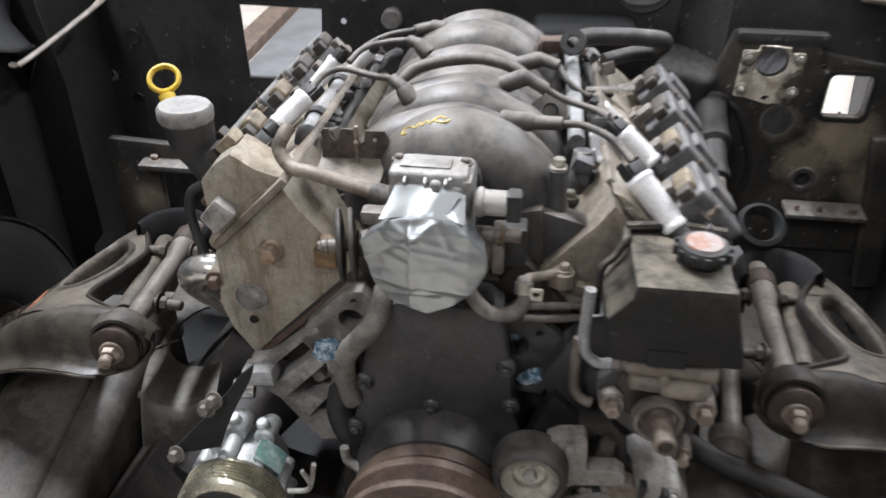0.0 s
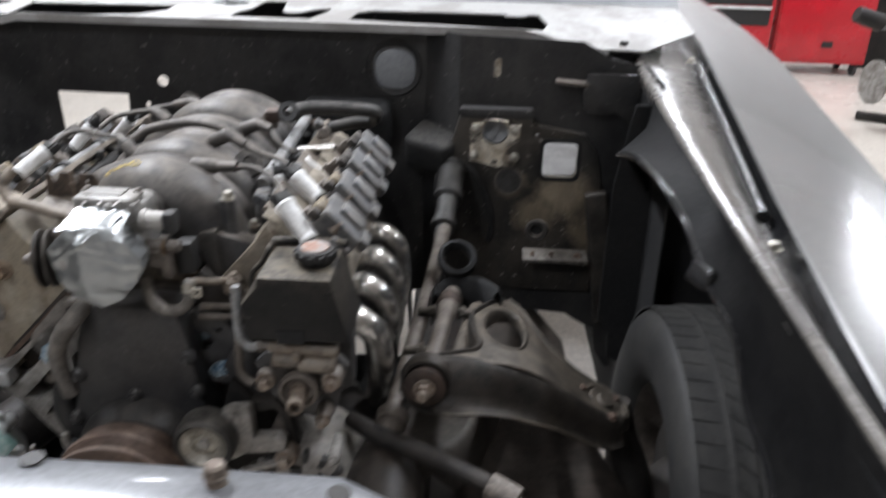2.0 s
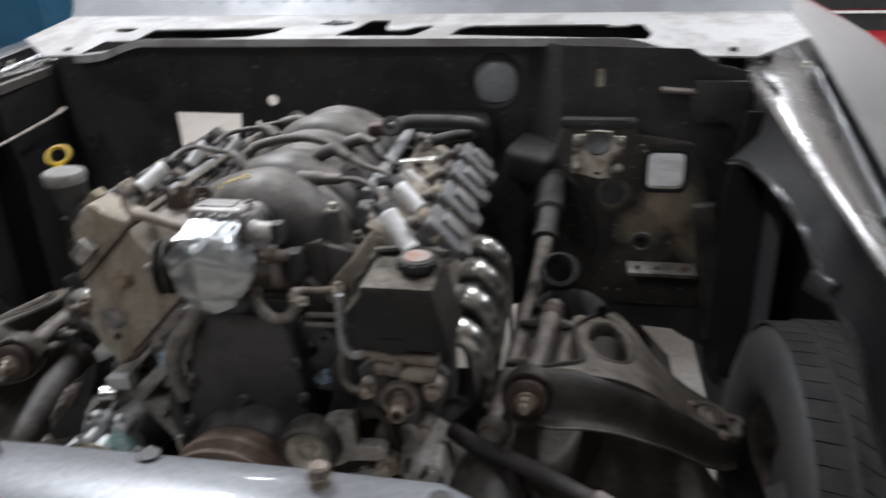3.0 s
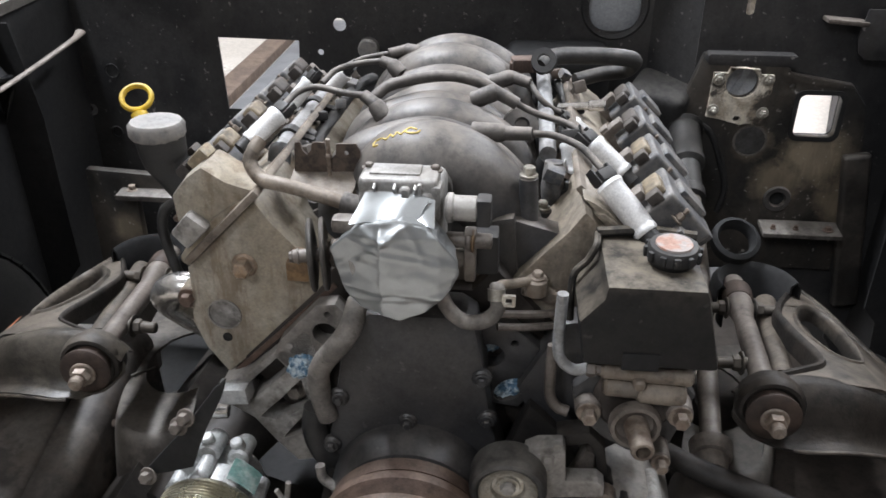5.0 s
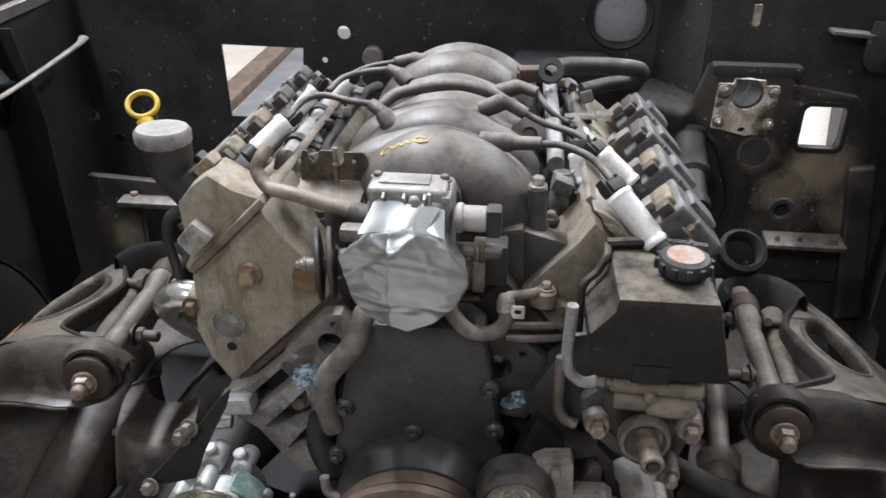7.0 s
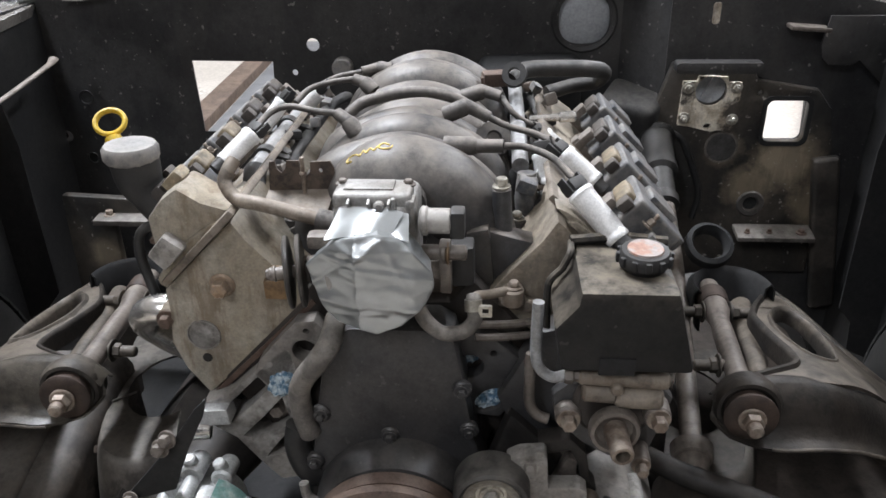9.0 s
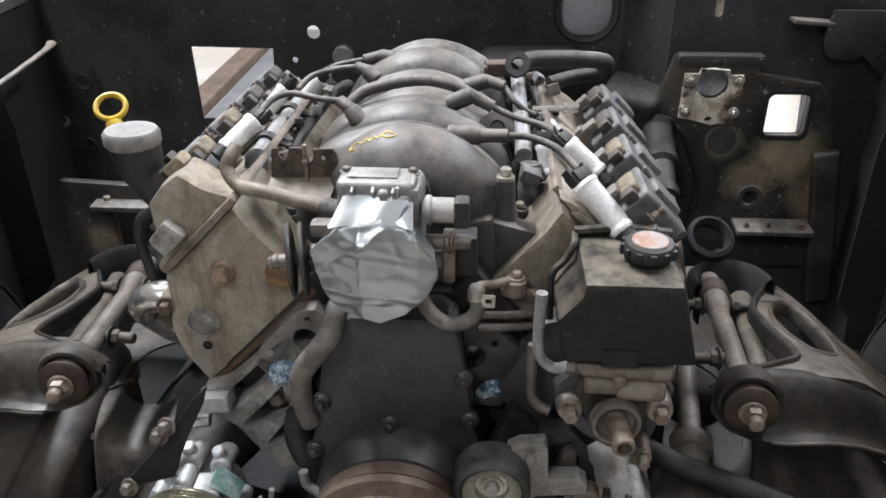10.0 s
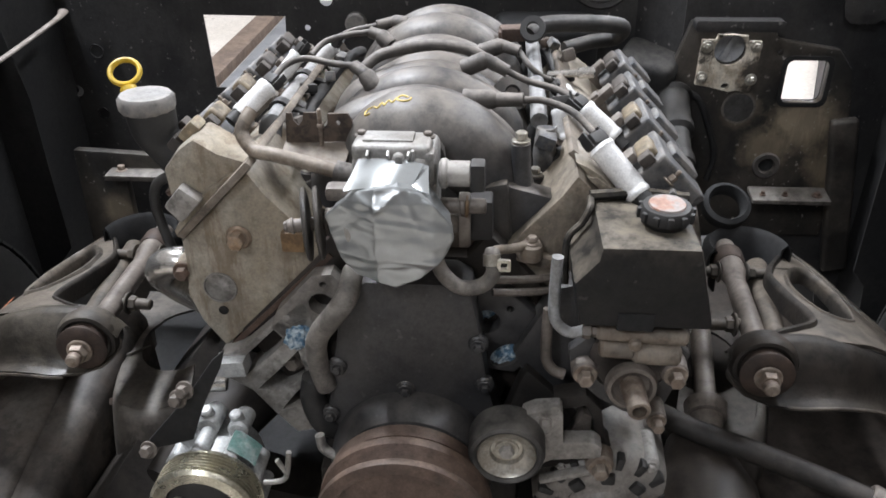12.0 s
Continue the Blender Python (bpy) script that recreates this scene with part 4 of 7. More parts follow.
def upper_arm(s):
    t = thing("upper_control_arm", (s * 0.5, 0.17, 0.66), "dirt-caked stamped steel upper control arm on its cross shaft", "suspension arm", "upper control arms")

    def q(x, y, z):
        return Vector((s * x, y, z))

    prof = [(0.37, 0.678), (0.45, 0.680), (0.50, 0.676), (0.53, 0.667), (0.56, 0.650), (0.60, 0.620), (0.65, 0.584), (0.72, 0.550)]

    def top(x, y):
        lift = 0.022 - 0.15 * (y - 0.10)
        return float(np.interp(abs(x), [c[0] for c in prof], [c[1] for c in prof])) + lift * min(1.0, max(0.0, (0.70 - abs(x)) / 0.12))

    # pressed web with its long opening
    inner = [(0.388, 0.056), (0.408, 0.064), (0.429, 0.075), (0.452, 0.087), (0.470, 0.100), (0.477, 0.114), (0.477, 0.139), (0.471, 0.171), (0.466, 0.216), (0.466, 0.245), (0.477, 0.278), (0.499, 0.318), (0.518, 0.350)]
    outer = [(0.532, 0.362), (0.549, 0.346), (0.566, 0.318), (0.584, 0.282), (0.604, 0.250), (0.632, 0.232), (0.668, 0.224), (0.700, 0.215), (0.722, 0.195), (0.726, 0.166), (0.712, 0.150)]
    crown = [(0.690, 0.138), (0.650, 0.122), (0.600, 0.106), (0.560, 0.086), (0.530, 0.068), (0.500, 0.060), (0.470, 0.064), (0.440, 0.062), (0.410, 0.057), (0.390, 0.052)]
    hole = [(p.x, p.y) for p in spline([(x, y, 0) for x, y in ((0.490, 0.246), (0.505, 0.276), (0.528, 0.296), (0.546, 0.284), (0.553, 0.238), (0.548, 0.177), (0.537, 0.144), (0.521, 0.134), (0.501, 0.140), (0.491, 0.168), (0.486, 0.207), (0.490, 0.246))], 3)][:-1]
    bm = B()
    plate(bm, [(s * x, y) for x, y in inner + outer + crown], (0, 0, 0.0), X, Y, 0.005, [[(s * x, y) for x, y in hole]])
    bmesh.ops.subdivide_edges(bm, edges=[e for e in bm.edges if e.calc_length() > 0.03], cuts=2, use_grid_fill=True)
    for w in bm.verts:
        w.co.z += top(w.co.x, w.co.y) - 0.008 + 0.0022 * noise.noise(Vector((w.co.x, w.co.y, 0)) * 38)
    web = part("web", bm, M_ARM, t, angle=45)
    # collar pressed down round the opening
    bm = B()
    rows = []
    for x, y in hole + hole[:1]:
        d = Vector((x - 0.519, y - 0.216, 0)).normalized()
        z = top(x, y)
        rows.append([q(x + d.x * a, y + d.y * a, z + b) for a, b in ((0.008, -0.005), (0.004, 0.0), (0.0005, -0.001), (-0.003, -0.008), (-0.003, -0.024))])
    strip(bm, rows, 0.0015)
    part("opening_collar", bm, M_ARM, web, angle=60)
    # flanges folded down along both edges; the inner one's dark tone paints its shade
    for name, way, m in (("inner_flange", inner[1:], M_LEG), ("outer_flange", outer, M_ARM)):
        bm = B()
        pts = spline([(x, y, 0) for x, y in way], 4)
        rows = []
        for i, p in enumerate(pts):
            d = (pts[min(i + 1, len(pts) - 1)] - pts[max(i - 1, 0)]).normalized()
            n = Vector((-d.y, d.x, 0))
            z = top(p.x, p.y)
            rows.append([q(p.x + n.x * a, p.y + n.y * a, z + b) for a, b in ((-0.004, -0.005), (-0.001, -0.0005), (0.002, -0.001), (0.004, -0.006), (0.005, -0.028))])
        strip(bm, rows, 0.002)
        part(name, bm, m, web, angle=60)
    # front leg: a crowned channel that ends in a turned-out lip
    table = [(0.364, 0.052, 0.686, 0.046, 0.664), (0.378, 0.052, 0.703, 0.032, 0.652), (0.41, 0.056, 0.709, 0.020, 0.645), (0.44, 0.061, 0.708, 0.013, 0.648), (0.47, 0.062, 0.705, 0.015, 0.649), (0.50, 0.058, 0.699, 0.020, 0.645), (0.53, 0.066, 0.685, 0.028, 0.636), (0.56, 0.084, 0.664, 0.040, 0.620), (0.60, 0.104, 0.634, 0.058, 0.597), (0.65, 0.121, 0.595, 0.076, 0.562), (0.69, 0.137, 0.563, 0.095, 0.535), (0.715, 0.154, 0.550, 0.120, 0.526)]
    rows, lips = [], []
    for k in range(41):
        x = 0.364 + (0.715 - 0.364) * k / 40
        yc, zt, yl, zl = (float(np.interp(x, [r[0] for r in table], [r[i] for r in table])) for i in (1, 2, 3, 4))
        h, w = zt - zl, yc - yl
        rows.append([q(x, yy, zz + 0.0012 * noise.noise(Vector((x * 40, j * 0.8, 3)))) for j, (yy, zz) in enumerate(((yc + 0.016, zt - 0.010), (yc + 0.007, zt - 0.002), (yc - 0.002, zt + 0.001), (yc - 0.010, zt - 0.003), (yc - 0.42 * w, zt - 0.20 * h), (yc - 0.58 * w, zt - 0.45 * h), (yc - 0.68 * w, zt - 0.72 * h), (yc - 0.80 * w, zt - 0.93 * h), (yl, zl), (yl - 0.008, zl - 0.001)))])
        lips.append(q(x, yl - 0.008, zl - 0.002))
    bm = B()
    strip(bm, rows, 0.003)
    # right leg takes the shaded copy, left leg the lighter dusty one
    leg = part("front_leg", bm, M_LEGD if s < 0 else M_LEG, t, "dusty olive-brown front leg" if s < 0 else "broad front leg of the arm in a shaded tone", angle=60)
    bm = B()
    tube(bm, lips[7:36:2], 0.0024, 8, 2)
    part("lower_lip", bm, M_ARM, leg)
    # ball joint at the wheel's end
    c = Vector((s * 0.685, 0.172, 0.562))
    bm = B()
    lathe(bm, [(0, 0.010), (0.012, 0.010), (0.016, 0.006), (0.026, 0.006), (0.029, 0.002), (0.034, 0.004), (0.040, 0.002), (0.042, -0.006), (0.03, -0.05), (0.022, -0.08), (0, -0.08)], c, Vector((s * 0.5, -0.15, 0.85)))
    bj = part("ball_joint", bm, M_ARM, t)
    for k in range(3):
        bm = B()
        a = 0.8 + k * 2.1
        bolt(bm, c + Vector((0.036 * math.cos(a), 0.036 * math.sin(a), 0.003 - s * 0.018 * math.cos(a))), (s * 0.5, -0.15, 0.85), 0.011, 0.006)
        part("bolt", bm, M_RUST, bj)
    # cross shaft, its bushings and end bolts
    f, r = q(0.402, 0.036, 0.678), q(0.428, 0.335, 0.664)
    d = (r - f).normalized()
    bm = B()
    lathe(bm, [(0, 0), (0.0140, 0), (0.0142, 0.02), (0.0140, 0.19), (0.0130, 0.21), (0.0150, 0.225), (0.018, 0.24), (0.018, 0.262), (0.014, 0.266), (0.015, 0.32), (0, 0.32)], f - d * 0.01, d, 20)
    part("cross_shaft", bm, M_STEEL, t)
    bm = B()
    k = -d
    lathe(bm, [(0, -0.03), (0.036, -0.03), (0.0385, -0.016), (0.038, -0.008), (0.035, -0.003), (0.031, -0.002), (0.027, -0.006), (0, -0.006)], f + k * 0.004, k, 36)
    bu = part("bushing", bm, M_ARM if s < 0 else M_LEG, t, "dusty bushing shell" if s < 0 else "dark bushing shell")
    bm = B()
    lathe(bm, [(0, -0.012), (0.0255, -0.012), (0.0262, 0.004), (0.0295, 0.0065), (0.0300, 0.0100), (0.0275, 0.0122), (0.016, 0.0135), (0, 0.015)], f + k * 0.004, k, 36)
    part("washer", bm, M_ARMRUST, bu, "large rusty washer")
    bm = B()
    cyl(bm, f + k * 0.018, f + k * 0.022, 0.0155, seg=24)
    bolt(bm, f + k * 0.022, k, 0.021, 0.010, False)
    cyl(bm, f + k * 0.032, f + k * 0.044, 0.0085, seg=16)
    part("bolt", bm, M_BOLT, bu)
    bm = B()
    lathe(bm, [(0.012, 0), (0.019, 0), (0.0215, 0.006), (0.0215, 0.03), (0.012, 0.034)], r - d * 0.05, d, 24)
    part("rear_bushing", bm, M_ARMRUST, t)
    for y, e in ((0.095, -1), (0.235, -1), (0.235, 1)):
        bm = B()
        p = f + d * y
        cyl(bm, p, p + Vector((e * s * 0.050, 0, -0.002)), 0.0075, seg=12)
        bolt(bm, p + Vector((e * s * 0.018, 0, -0.001)), Vector((e * s, 0, 0)), 0.018, 0.010)
        part("mounting_stud", bm, M_ARM, t)
    bm = B()
    tube(bm, [q(0.476, 0.330, 0.640), q(0.462, 0.25, 0.645), q(0.444, 0.13, 0.650)], 0.016, 16, 4)
    part("side_tube", bm, M_ARM, t)
    # rubber splash boot behind the shaft
    bm = B()
    rows = []
    for i in range(19):
        a = math.pi * (1.10 - 1.10 * i / 18)
        rows.append([(s * (0.455 + rr * math.cos(a) * 1.0), 0.318 + rr * math.sin(a) * 1.05, 0.672 + zz) for rr, zz in ((0.047, -0.06), (0.050, 0.004), (0.055, 0.010), (0.060, 0.004), (0.061, -0.05))])
    strip(bm, rows, 0.003)
    part("rear_loop", bm, M_MATTE, t, "black rubber splash boot", angle=60)
    if s < 0:
        bm = B()
        strip(bm, [[q(0.590 + 0.022 * a, 0.150 + 0.034 * b - 0.01 * a, top(0.590 + 0.022 * a, 0.160) + 0.001) for b in (0, 0.5, 1)] for a in (0, 0.5, 1)], 0.0012)
        part("paint_mark", bm, M_MARK, t, "faded orange paint mark")
    return t


def lower_arm(s):
    # not seen; a broad dark plate put here to cover the bright floor
    t = thing("lower_control_arm", (s * 0.55, 0.2, 0.3), "unseen lower control arm added to hide the floor", "suspension arm", "lower control arms")
    bm = B()
    plate(bm, [(s * 0.36, -0.06), (s * 0.44, -0.10), (s * 0.56, 0.02), (s * 0.76, 0.14), (s * 0.77, 0.24), (s * 0.60, 0.36), (s * 0.44, 0.50), (s * 0.36, 0.48)], (0, 0, 0.27), X, Y, 0.05, bev=0.008)
    part("arm", bm, M_DARK, t)
    return t


for s in (-1, 1):
    upper_arm(s)
    lower_arm(s)


def wheel(s):
    t = thing("wheel", (s * 0.885, 0.205, 0.345), "front wheel with a dusty all-season tyre", "wheel", "front wheels")
    c = Vector((s * 0.885, 0.205, 0.345))
    d = Vector((s, 0, 0))
    prof = [(0.20, -0.085), (0.215, -0.105), (0.26, -0.118), (0.30, -0.115), (0.325, -0.104), (0.336, -0.09), (0.342, -0.06), (0.345, 0), (0.342, 0.06), (0.336, 0.09), (0.325, 0.104), (0.30, 0.115), (0.26, 0.118), (0.215, 0.105), (0.20, 0.085), (0.195, 0), (0.20, -0.085)]
    bm = B()
    lathe(bm, prof, c, d, 72)
    ty = part("tyre", bm, M_TYRE, t, angle=50)
    for row, (h0, h1, r, skew) in enumerate(((-0.098, -0.056, 0.3405, 0.01), (-0.046, -0.018, 0.3445, 0.03), (-0.010, 0.018, 0.345, -0.03), (0.026, 0.054, 0.3445, 0.03), (0.062, 0.098, 0.3405, -0.01))):
        bm = B()
        for k in range(64):
            a = 2 * math.pi * k / 64
            w = 2 * math.pi / 64 * 0.465
            m = basis(c, d)
            pts = []
            for (hh, sk) in ((h0, -skew), (h1, skew)):
                for aa in (a - w + sk, a + w + sk):
                    for rr in (r - 0.004, r + (0.0022 if abs(hh) < 0.09 else 0.001)):
                        pts.append(bm.verts.new(m @ Vector((rr * math.cos(aa), rr * math.sin(aa), hh))))
            p = pts
            for f in ((1, 3, 7, 5), (0, 2, 3, 1), (4, 5, 7, 6), (0, 1, 5, 4), (2, 6, 7, 3)):
                bm.faces.new([p[i] for i in f])
        tagged(part("tread", bm, M_TYRE, ty, smooth=False), kind="stuff")
    bm = B()
    lathe(bm, [(0.20, -0.088), (0.206, -0.084), (0.195, -0.06), (0.185, 0.02), (0.06, 0.05), (0, 0.05), (0, 0.03), (0.06, 0.03), (0.17, 0.0), (0.18, -0.06), (0.20, -0.088)], c, d, 48)
    part("rim", bm, M_STEEL, t)
    bm = B()
    lathe(bm, [(0, -0.09), (0.05, -0.09), (0.07, -0.06), (0.14, -0.05), (0.145, 0.0), (0, 0.0)], c, d, 32)
    part("brake_rotor", bm, M_DARK, t)
    bm = B()
    tube(bm, [(s * 0.715, 0.20, 0.545), (s * 0.73, 0.20, 0.48), (s * 0.76, 0.20, 0.36), (s * 0.72, 0.19, 0.22)], [0.022, 0.026, 0.036, 0.026], 10)
    part("knuckle", bm, M_DARK, t)


for s in (-1, 1):
    wheel(s)


# ---- the engine ----
engine = thing("engine", (0, 0.3, 0.5), "dusty aluminium V8 engine with a black nylon intake", "engine")


PULLEY = 0.560


def engine_block():
    bm = B()
    d = CRANK
    pts = [(-0.085, d - 0.10), (0.085, d - 0.10), (0.16, d + 0.02), (0.215, d + 0.095), (0.085, d + 0.235), (0.06, d + 0.205), (-0.06, d + 0.205), (-0.085, d + 0.235), (-0.215, d + 0.095), (-0.16, d + 0.02)]
    plate(bm, pts, (0, 0.58, 0), X, Z, 0.53, bev=0.006)
    part("block", bm, M_BLOCK, engine, "oily brown aluminium engine block")
    bm = B()
    box(bm, (0, 0.30, d - 0.19), (0.26, 0.56, 0.19), bev=0.02)
    part("oil_pan", bm, M_DARK, engine)
    bm = B()
    box(bm, (0, 0.32, d + 0.222), (0.15, 0.50, 0.04), bev=0.008)
    part("valley_cover", bm, M_ALU2, engine)
    bm = B()
    tube(bm, [(0, 0.60, d - 0.02), (0, 0.72, d - 0.04), (0, 0.95, d - 0.08)], [0.21, 0.17, 0.11], 18, 4)
    part("bell_housing", bm, M_DARK, engine)
    # front cover with its snout and side flanges
    bm = B()
    pts = [(-0.062, 0.792), (-0.045, 0.803), (0.05, 0.803), (0.068, 0.792), (0.078, 0.74), (0.088, 0.67), (0.105, 0.60), (0.085, 0.53), (-0.085, 0.53), (-0.105, 0.60), (-0.092, 0.67), (-0.08, 0.74)]
    plate(bm, pts, (0, 0.052, 0), X, Z, 0.058, bev=0.008)
    lathe(bm, [(0, 0), (0.098, 0), (0.097, 0.02), (0.088, 0.042), (0.07, 0.05), (0, 0.052)], (0, -0.004, PULLEY), -Y, 40)
    tc = part("front_cover", bm, M_COVER, engine, "flat black front timing cover")
    for x, z in ((-0.083, 0.69), (0.084, 0.672), (-0.006, 0.662), (0.076, 0.728), (-0.096, 0.62)):
        bm = B()
        cyl(bm, (x, 0.0, z), (x, -0.010, z), 0.011, seg=16)
        bolt(bm, (x, -0.010, z), -Y, 0.010, 0.005)
        part("bolt", bm, M_COVER, tc)
    # crank pulley
    bm = B()
    prof = [(0, -0.02), (0.03, -0.02), (0.035, 0.0), (0.06, 0.012), (0.078, 0.014), (0.082, 0.005), (0.09, 0.004), (0.096, 0.006), (0.097, 0.012)]
    h = 0.014
    for k in range(6):
        prof += [(0.0965, h), (0.0935, h + 0.0018), (0.0965, h + 0.0036)]
        h += 0.0036
    prof += [(0.097, h + 0.004), (0.097, h + 0.010), (0.084, h + 0.011), (0.084, h + 0.016), (0.092, h + 0.017), (0.092, h + 0.034), (0.03, h + 0.036), (0, h + 0.036)]
    lathe(bm, [(r, 0.07 - a) for r, a in prof][::-1], (0, -0.055, PULLEY), -Y, 64)
    pu = part("crank_pulley", bm, M_RUST, engine, "rusty brown grooved crankshaft pulley")
    bm = B()
    bolt(bm, (0, -0.108, PULLEY), -Y, 0.024, 0.014)
    part("bolt", bm, M_STEEL, pu)


def head(s):
    y0 = 0.05 if s < 0 else 0.062
    y1 = y0 + 0.49
    o = Vector((0, y0, CRANK))
    bu, bv = Vector((s * 0.70711, 0, 0.70711)), Vector((s * 0.70711, 0, -0.70711))

    def pl(bm, pts, yy, thick, bev=0.004, holes=()):
        a, b = (bu, bv) if s < 0 else (bv, bu)
        f = (lambda p: p) if s < 0 else (lambda p: (p[1], p[0]))
        n = a.cross(b)
        at = Vector((0, yy, CRANK)) if n.y > 0 else Vector((0, yy + thick, CRANK))
        plate(bm, [f(p) for p in pts], at, a, b, thick, [[f(p) for p in hh] for hh in holes], bev=bev)

    bm = B()
    pl(bm, [(0.213, -0.076), (0.213, 0.116), (0.256, 0.107), (0.290, 0.090), (0.318, 0.055), (0.338, 0.036), (0.338, -0.088), (0.31, -0.082)], y0, 0.49, 0.005)
    hd = part("cylinder_head", bm, M_ALU if s < 0 else M_ALU3, engine, "stained aluminium cylinder head")
    bm = B()
    pl(bm, [(0.206, -0.078), (0.206, 0.118), (0.2125, 0.118), (0.2125, -0.078)], y0 - 0.002, 0.494, 0)
    part("gasket", bm, M_RUST, hd)
    bm = B()
    pl(bm, [(0.188, -0.06), (0.188, 0.117), (0.2055, 0.117), (0.2055, -0.06)], y0 + 0.004, 0.486, 0.003)
    part("deck", bm, M_ALU, hd)
    # boss, core plug, open hole and hexagon plug on the front face
    c = bank(s, 0.256, -0.012, y0)
    bm = B()
    lathe(bm, [(0.0, 0.0008), (0.0165, 0.0008), (0.0180, 0.0004), (0.0186, 0.0018), (0.0198, 0.0020), (0.0206, -0.002)], bank(s, 0.270, 0.052, y0), -Y, 28)
    part("core_plug", bm, M_CAST, hd)
    bm = B()
    lathe(bm, [(0.0, 0.0005), (0.0045, 0.0005), (0.005, 0.0015), (0.0058, 0.001), (0.0062, -0.002)], bank(s, 0.236 + 0.012, 0.075, y0), -Y, 18)
    part("dowel_hole", bm, M_DARK, hd)
    if s < 0:
        p = Vector((-0.196, y0, 0.822))
        bm = B()
        cyl(bm, p, p - Y * 0.004, 0.015, 0.0135, 24)
        bolt(bm, p - Y * 0.004, -Y, 0.018, 0.013, False)
        part("bolt", bm, M_PLUGB, hd, "rusty hexagon plug")
        # sensor block at the front inner corner
        bm = B()
        box(bm, (-0.131, y0 - 0.006, 0.825), (0.026, 0.02, 0.024), bev=0.003)
        cyl(bm, (-0.131, y0 - 0.006, 0.838), (-0.131, y0 - 0.006, 0.848), 0.009, seg=6)
        part("brass_fitting", bm, M_BRASS, hd, "brass coolant fitting")
        p = Vector((-0.270, y0 + 0.004, 0.772))
        bm = B()
        cyl(bm, p + Y * 0.03, p, 0.014, 0.013, 18)
        part("corner_boss", bm, M_ALU, hd)
        bm = B()
        bolt(bm, p, -Y, 0.015, 0.009)
        part("bolt", bm, M_RUST, hd)
    # cover with a heavy rail, a raised top and coil bracket
    bm = B()
    pl(bm, [(0.3385, -0.104), (0.3385, 0.024), (0.3475, 0.024), (0.3475, -0.104)], y0 - 0.012 if s < 0 else y0 + 0.030, 0.51 if s < 0 else 0.468, 0.003)
    rail = part("cover_rail", bm, M_ALU2, engine, "brown dusty valve cover rail")
    bm = B()
    pl(bm, [(0.342, -0.082), (0.342, 0.036), (0.352, 0.032), (0.356, 0.01), (0.356, -0.04), (0.350, -0.072)], y0, 0.49, 0.005)
    if s < 0:
        pl(bm, [(0.345, -0.096), (0.345, 0.018), (0.368, 0.010), (0.386, -0.004), (0.404, -0.020), (0.407, -0.05), (0.404, -0.074), (0.374, -0.080)], y0 + 0.004, 0.062, 0.012)
    else:
        pl(bm, [(0.345, -0.100), (0.345, 0.020), (0.350, 0.014), (0.354, -0.010), (0.354, -0.070), (0.350, -0.088)], y0 + 0.004, 0.07, 0.004)
    vc = part("valve_cover", bm, M_ALU if s < 0 else M_ALU3, engine, "dusty aluminium valve cover")
    if s < 0:
        bm = B()
        pl(bm, [(0.352, -0.030), (0.352, 0.008), (0.378, 0.006), (0.380, -0.026)], y0 - 0.012, 0.03, 0.004)
        part("lug", bm, M_CAST, vc, "squared grey cast lug")
    if s < 0:
        rr = Matrix((Vector((s * 0.70711, 0, -0.70711)), Y, Vector((s * 0.70711, 0, 0.70711)))).transposed()
        bm = B()
        box(bm, bank(s, 0.410, -0.062, y0 + 0.042), (0.026, 0.026, 0.014), rr, 0.004)
        part("plug", bm, M_CREAM2, vc, "aged cream plug")
        bm = B()
        box(bm, bank(s, 0.412, -0.034, y0 + 0.046), (0.022, 0.03, 0.016), rr, 0.004)
        box(bm, bank(s, 0.416, -0.040, y0 + 0.075), (0.016, 0.02, 0.02), rr, 0.003)
        part("clip", bm, M_CLIP, vc, "dark brown clip")
    for yy in (0.06, 0.2, 0.34, 0.45):
        bm = B()
        p = bank(s, 0.354, -0.03, y0 + yy)
        cyl(bm, p, p + Vector((s * 0.707, 0, 0.707)) * 0.008, 0.010, seg=16)
        bolt(bm, p + Vector((s * 0.707, 0, 0.707)) * 0.008, (s, 0, 1), 0.011, 0.006)
        part("bolt", bm, M_BOLT, vc)
    # exhaust stubs and header pipes
    for k in range(4):
        yy = y0 + (0.045 if s < 0 else 0.075) + k * 0.1118
        bm = B()
        a = bank(s, 0.262, 0.085 if s < 0 else 0.10, yy)
        if s < 0:
            way = [(-0.250, yy, 0.752), (-0.280, yy - 0.010, 0.766), (-0.306, yy - 0.010, 0.762), (-0.318, yy, 0.742), (-0.306, yy + 0.018, 0.712), (-0.272, yy + 0.055, 0.65), (-0.235, yy + 0.09, 0.56)]
            rad = [0.019, 0.0195, 0.019, 0.019, 0.019, 0.019, 0.019]
        else:
            way = [a, a + Vector((s * 0.032, 0, 0.004)), a + Vector((s * 0.062, 0.004, -0.03)), a + Vector((s * 0.064, 0.02, -0.12)), a + Vector((s * 0.04, 0.10, -0.24))]
            rad = [0.023, 0.0225, 0.0215, 0.021, 0.021]
        tube(bm, way, rad, 18, 6)
        part("header_pipe", bm, M_CHROME, engine, "polished exhaust header pipe")
        bm = B()
        lathe(bm, [(0.02, 0), (0.033, 0), (0.034, 0.003), (0.033, 0.008), (0.022, 0.008)], a - Vector((s * 0.006, 0, -0.002)), Vector((s, 0, -0.4)), 20)
        part("header_flange", bm, M_STEEL, engine)
    return hd


engine_block()
for s in (-1, 1):
    head(s)


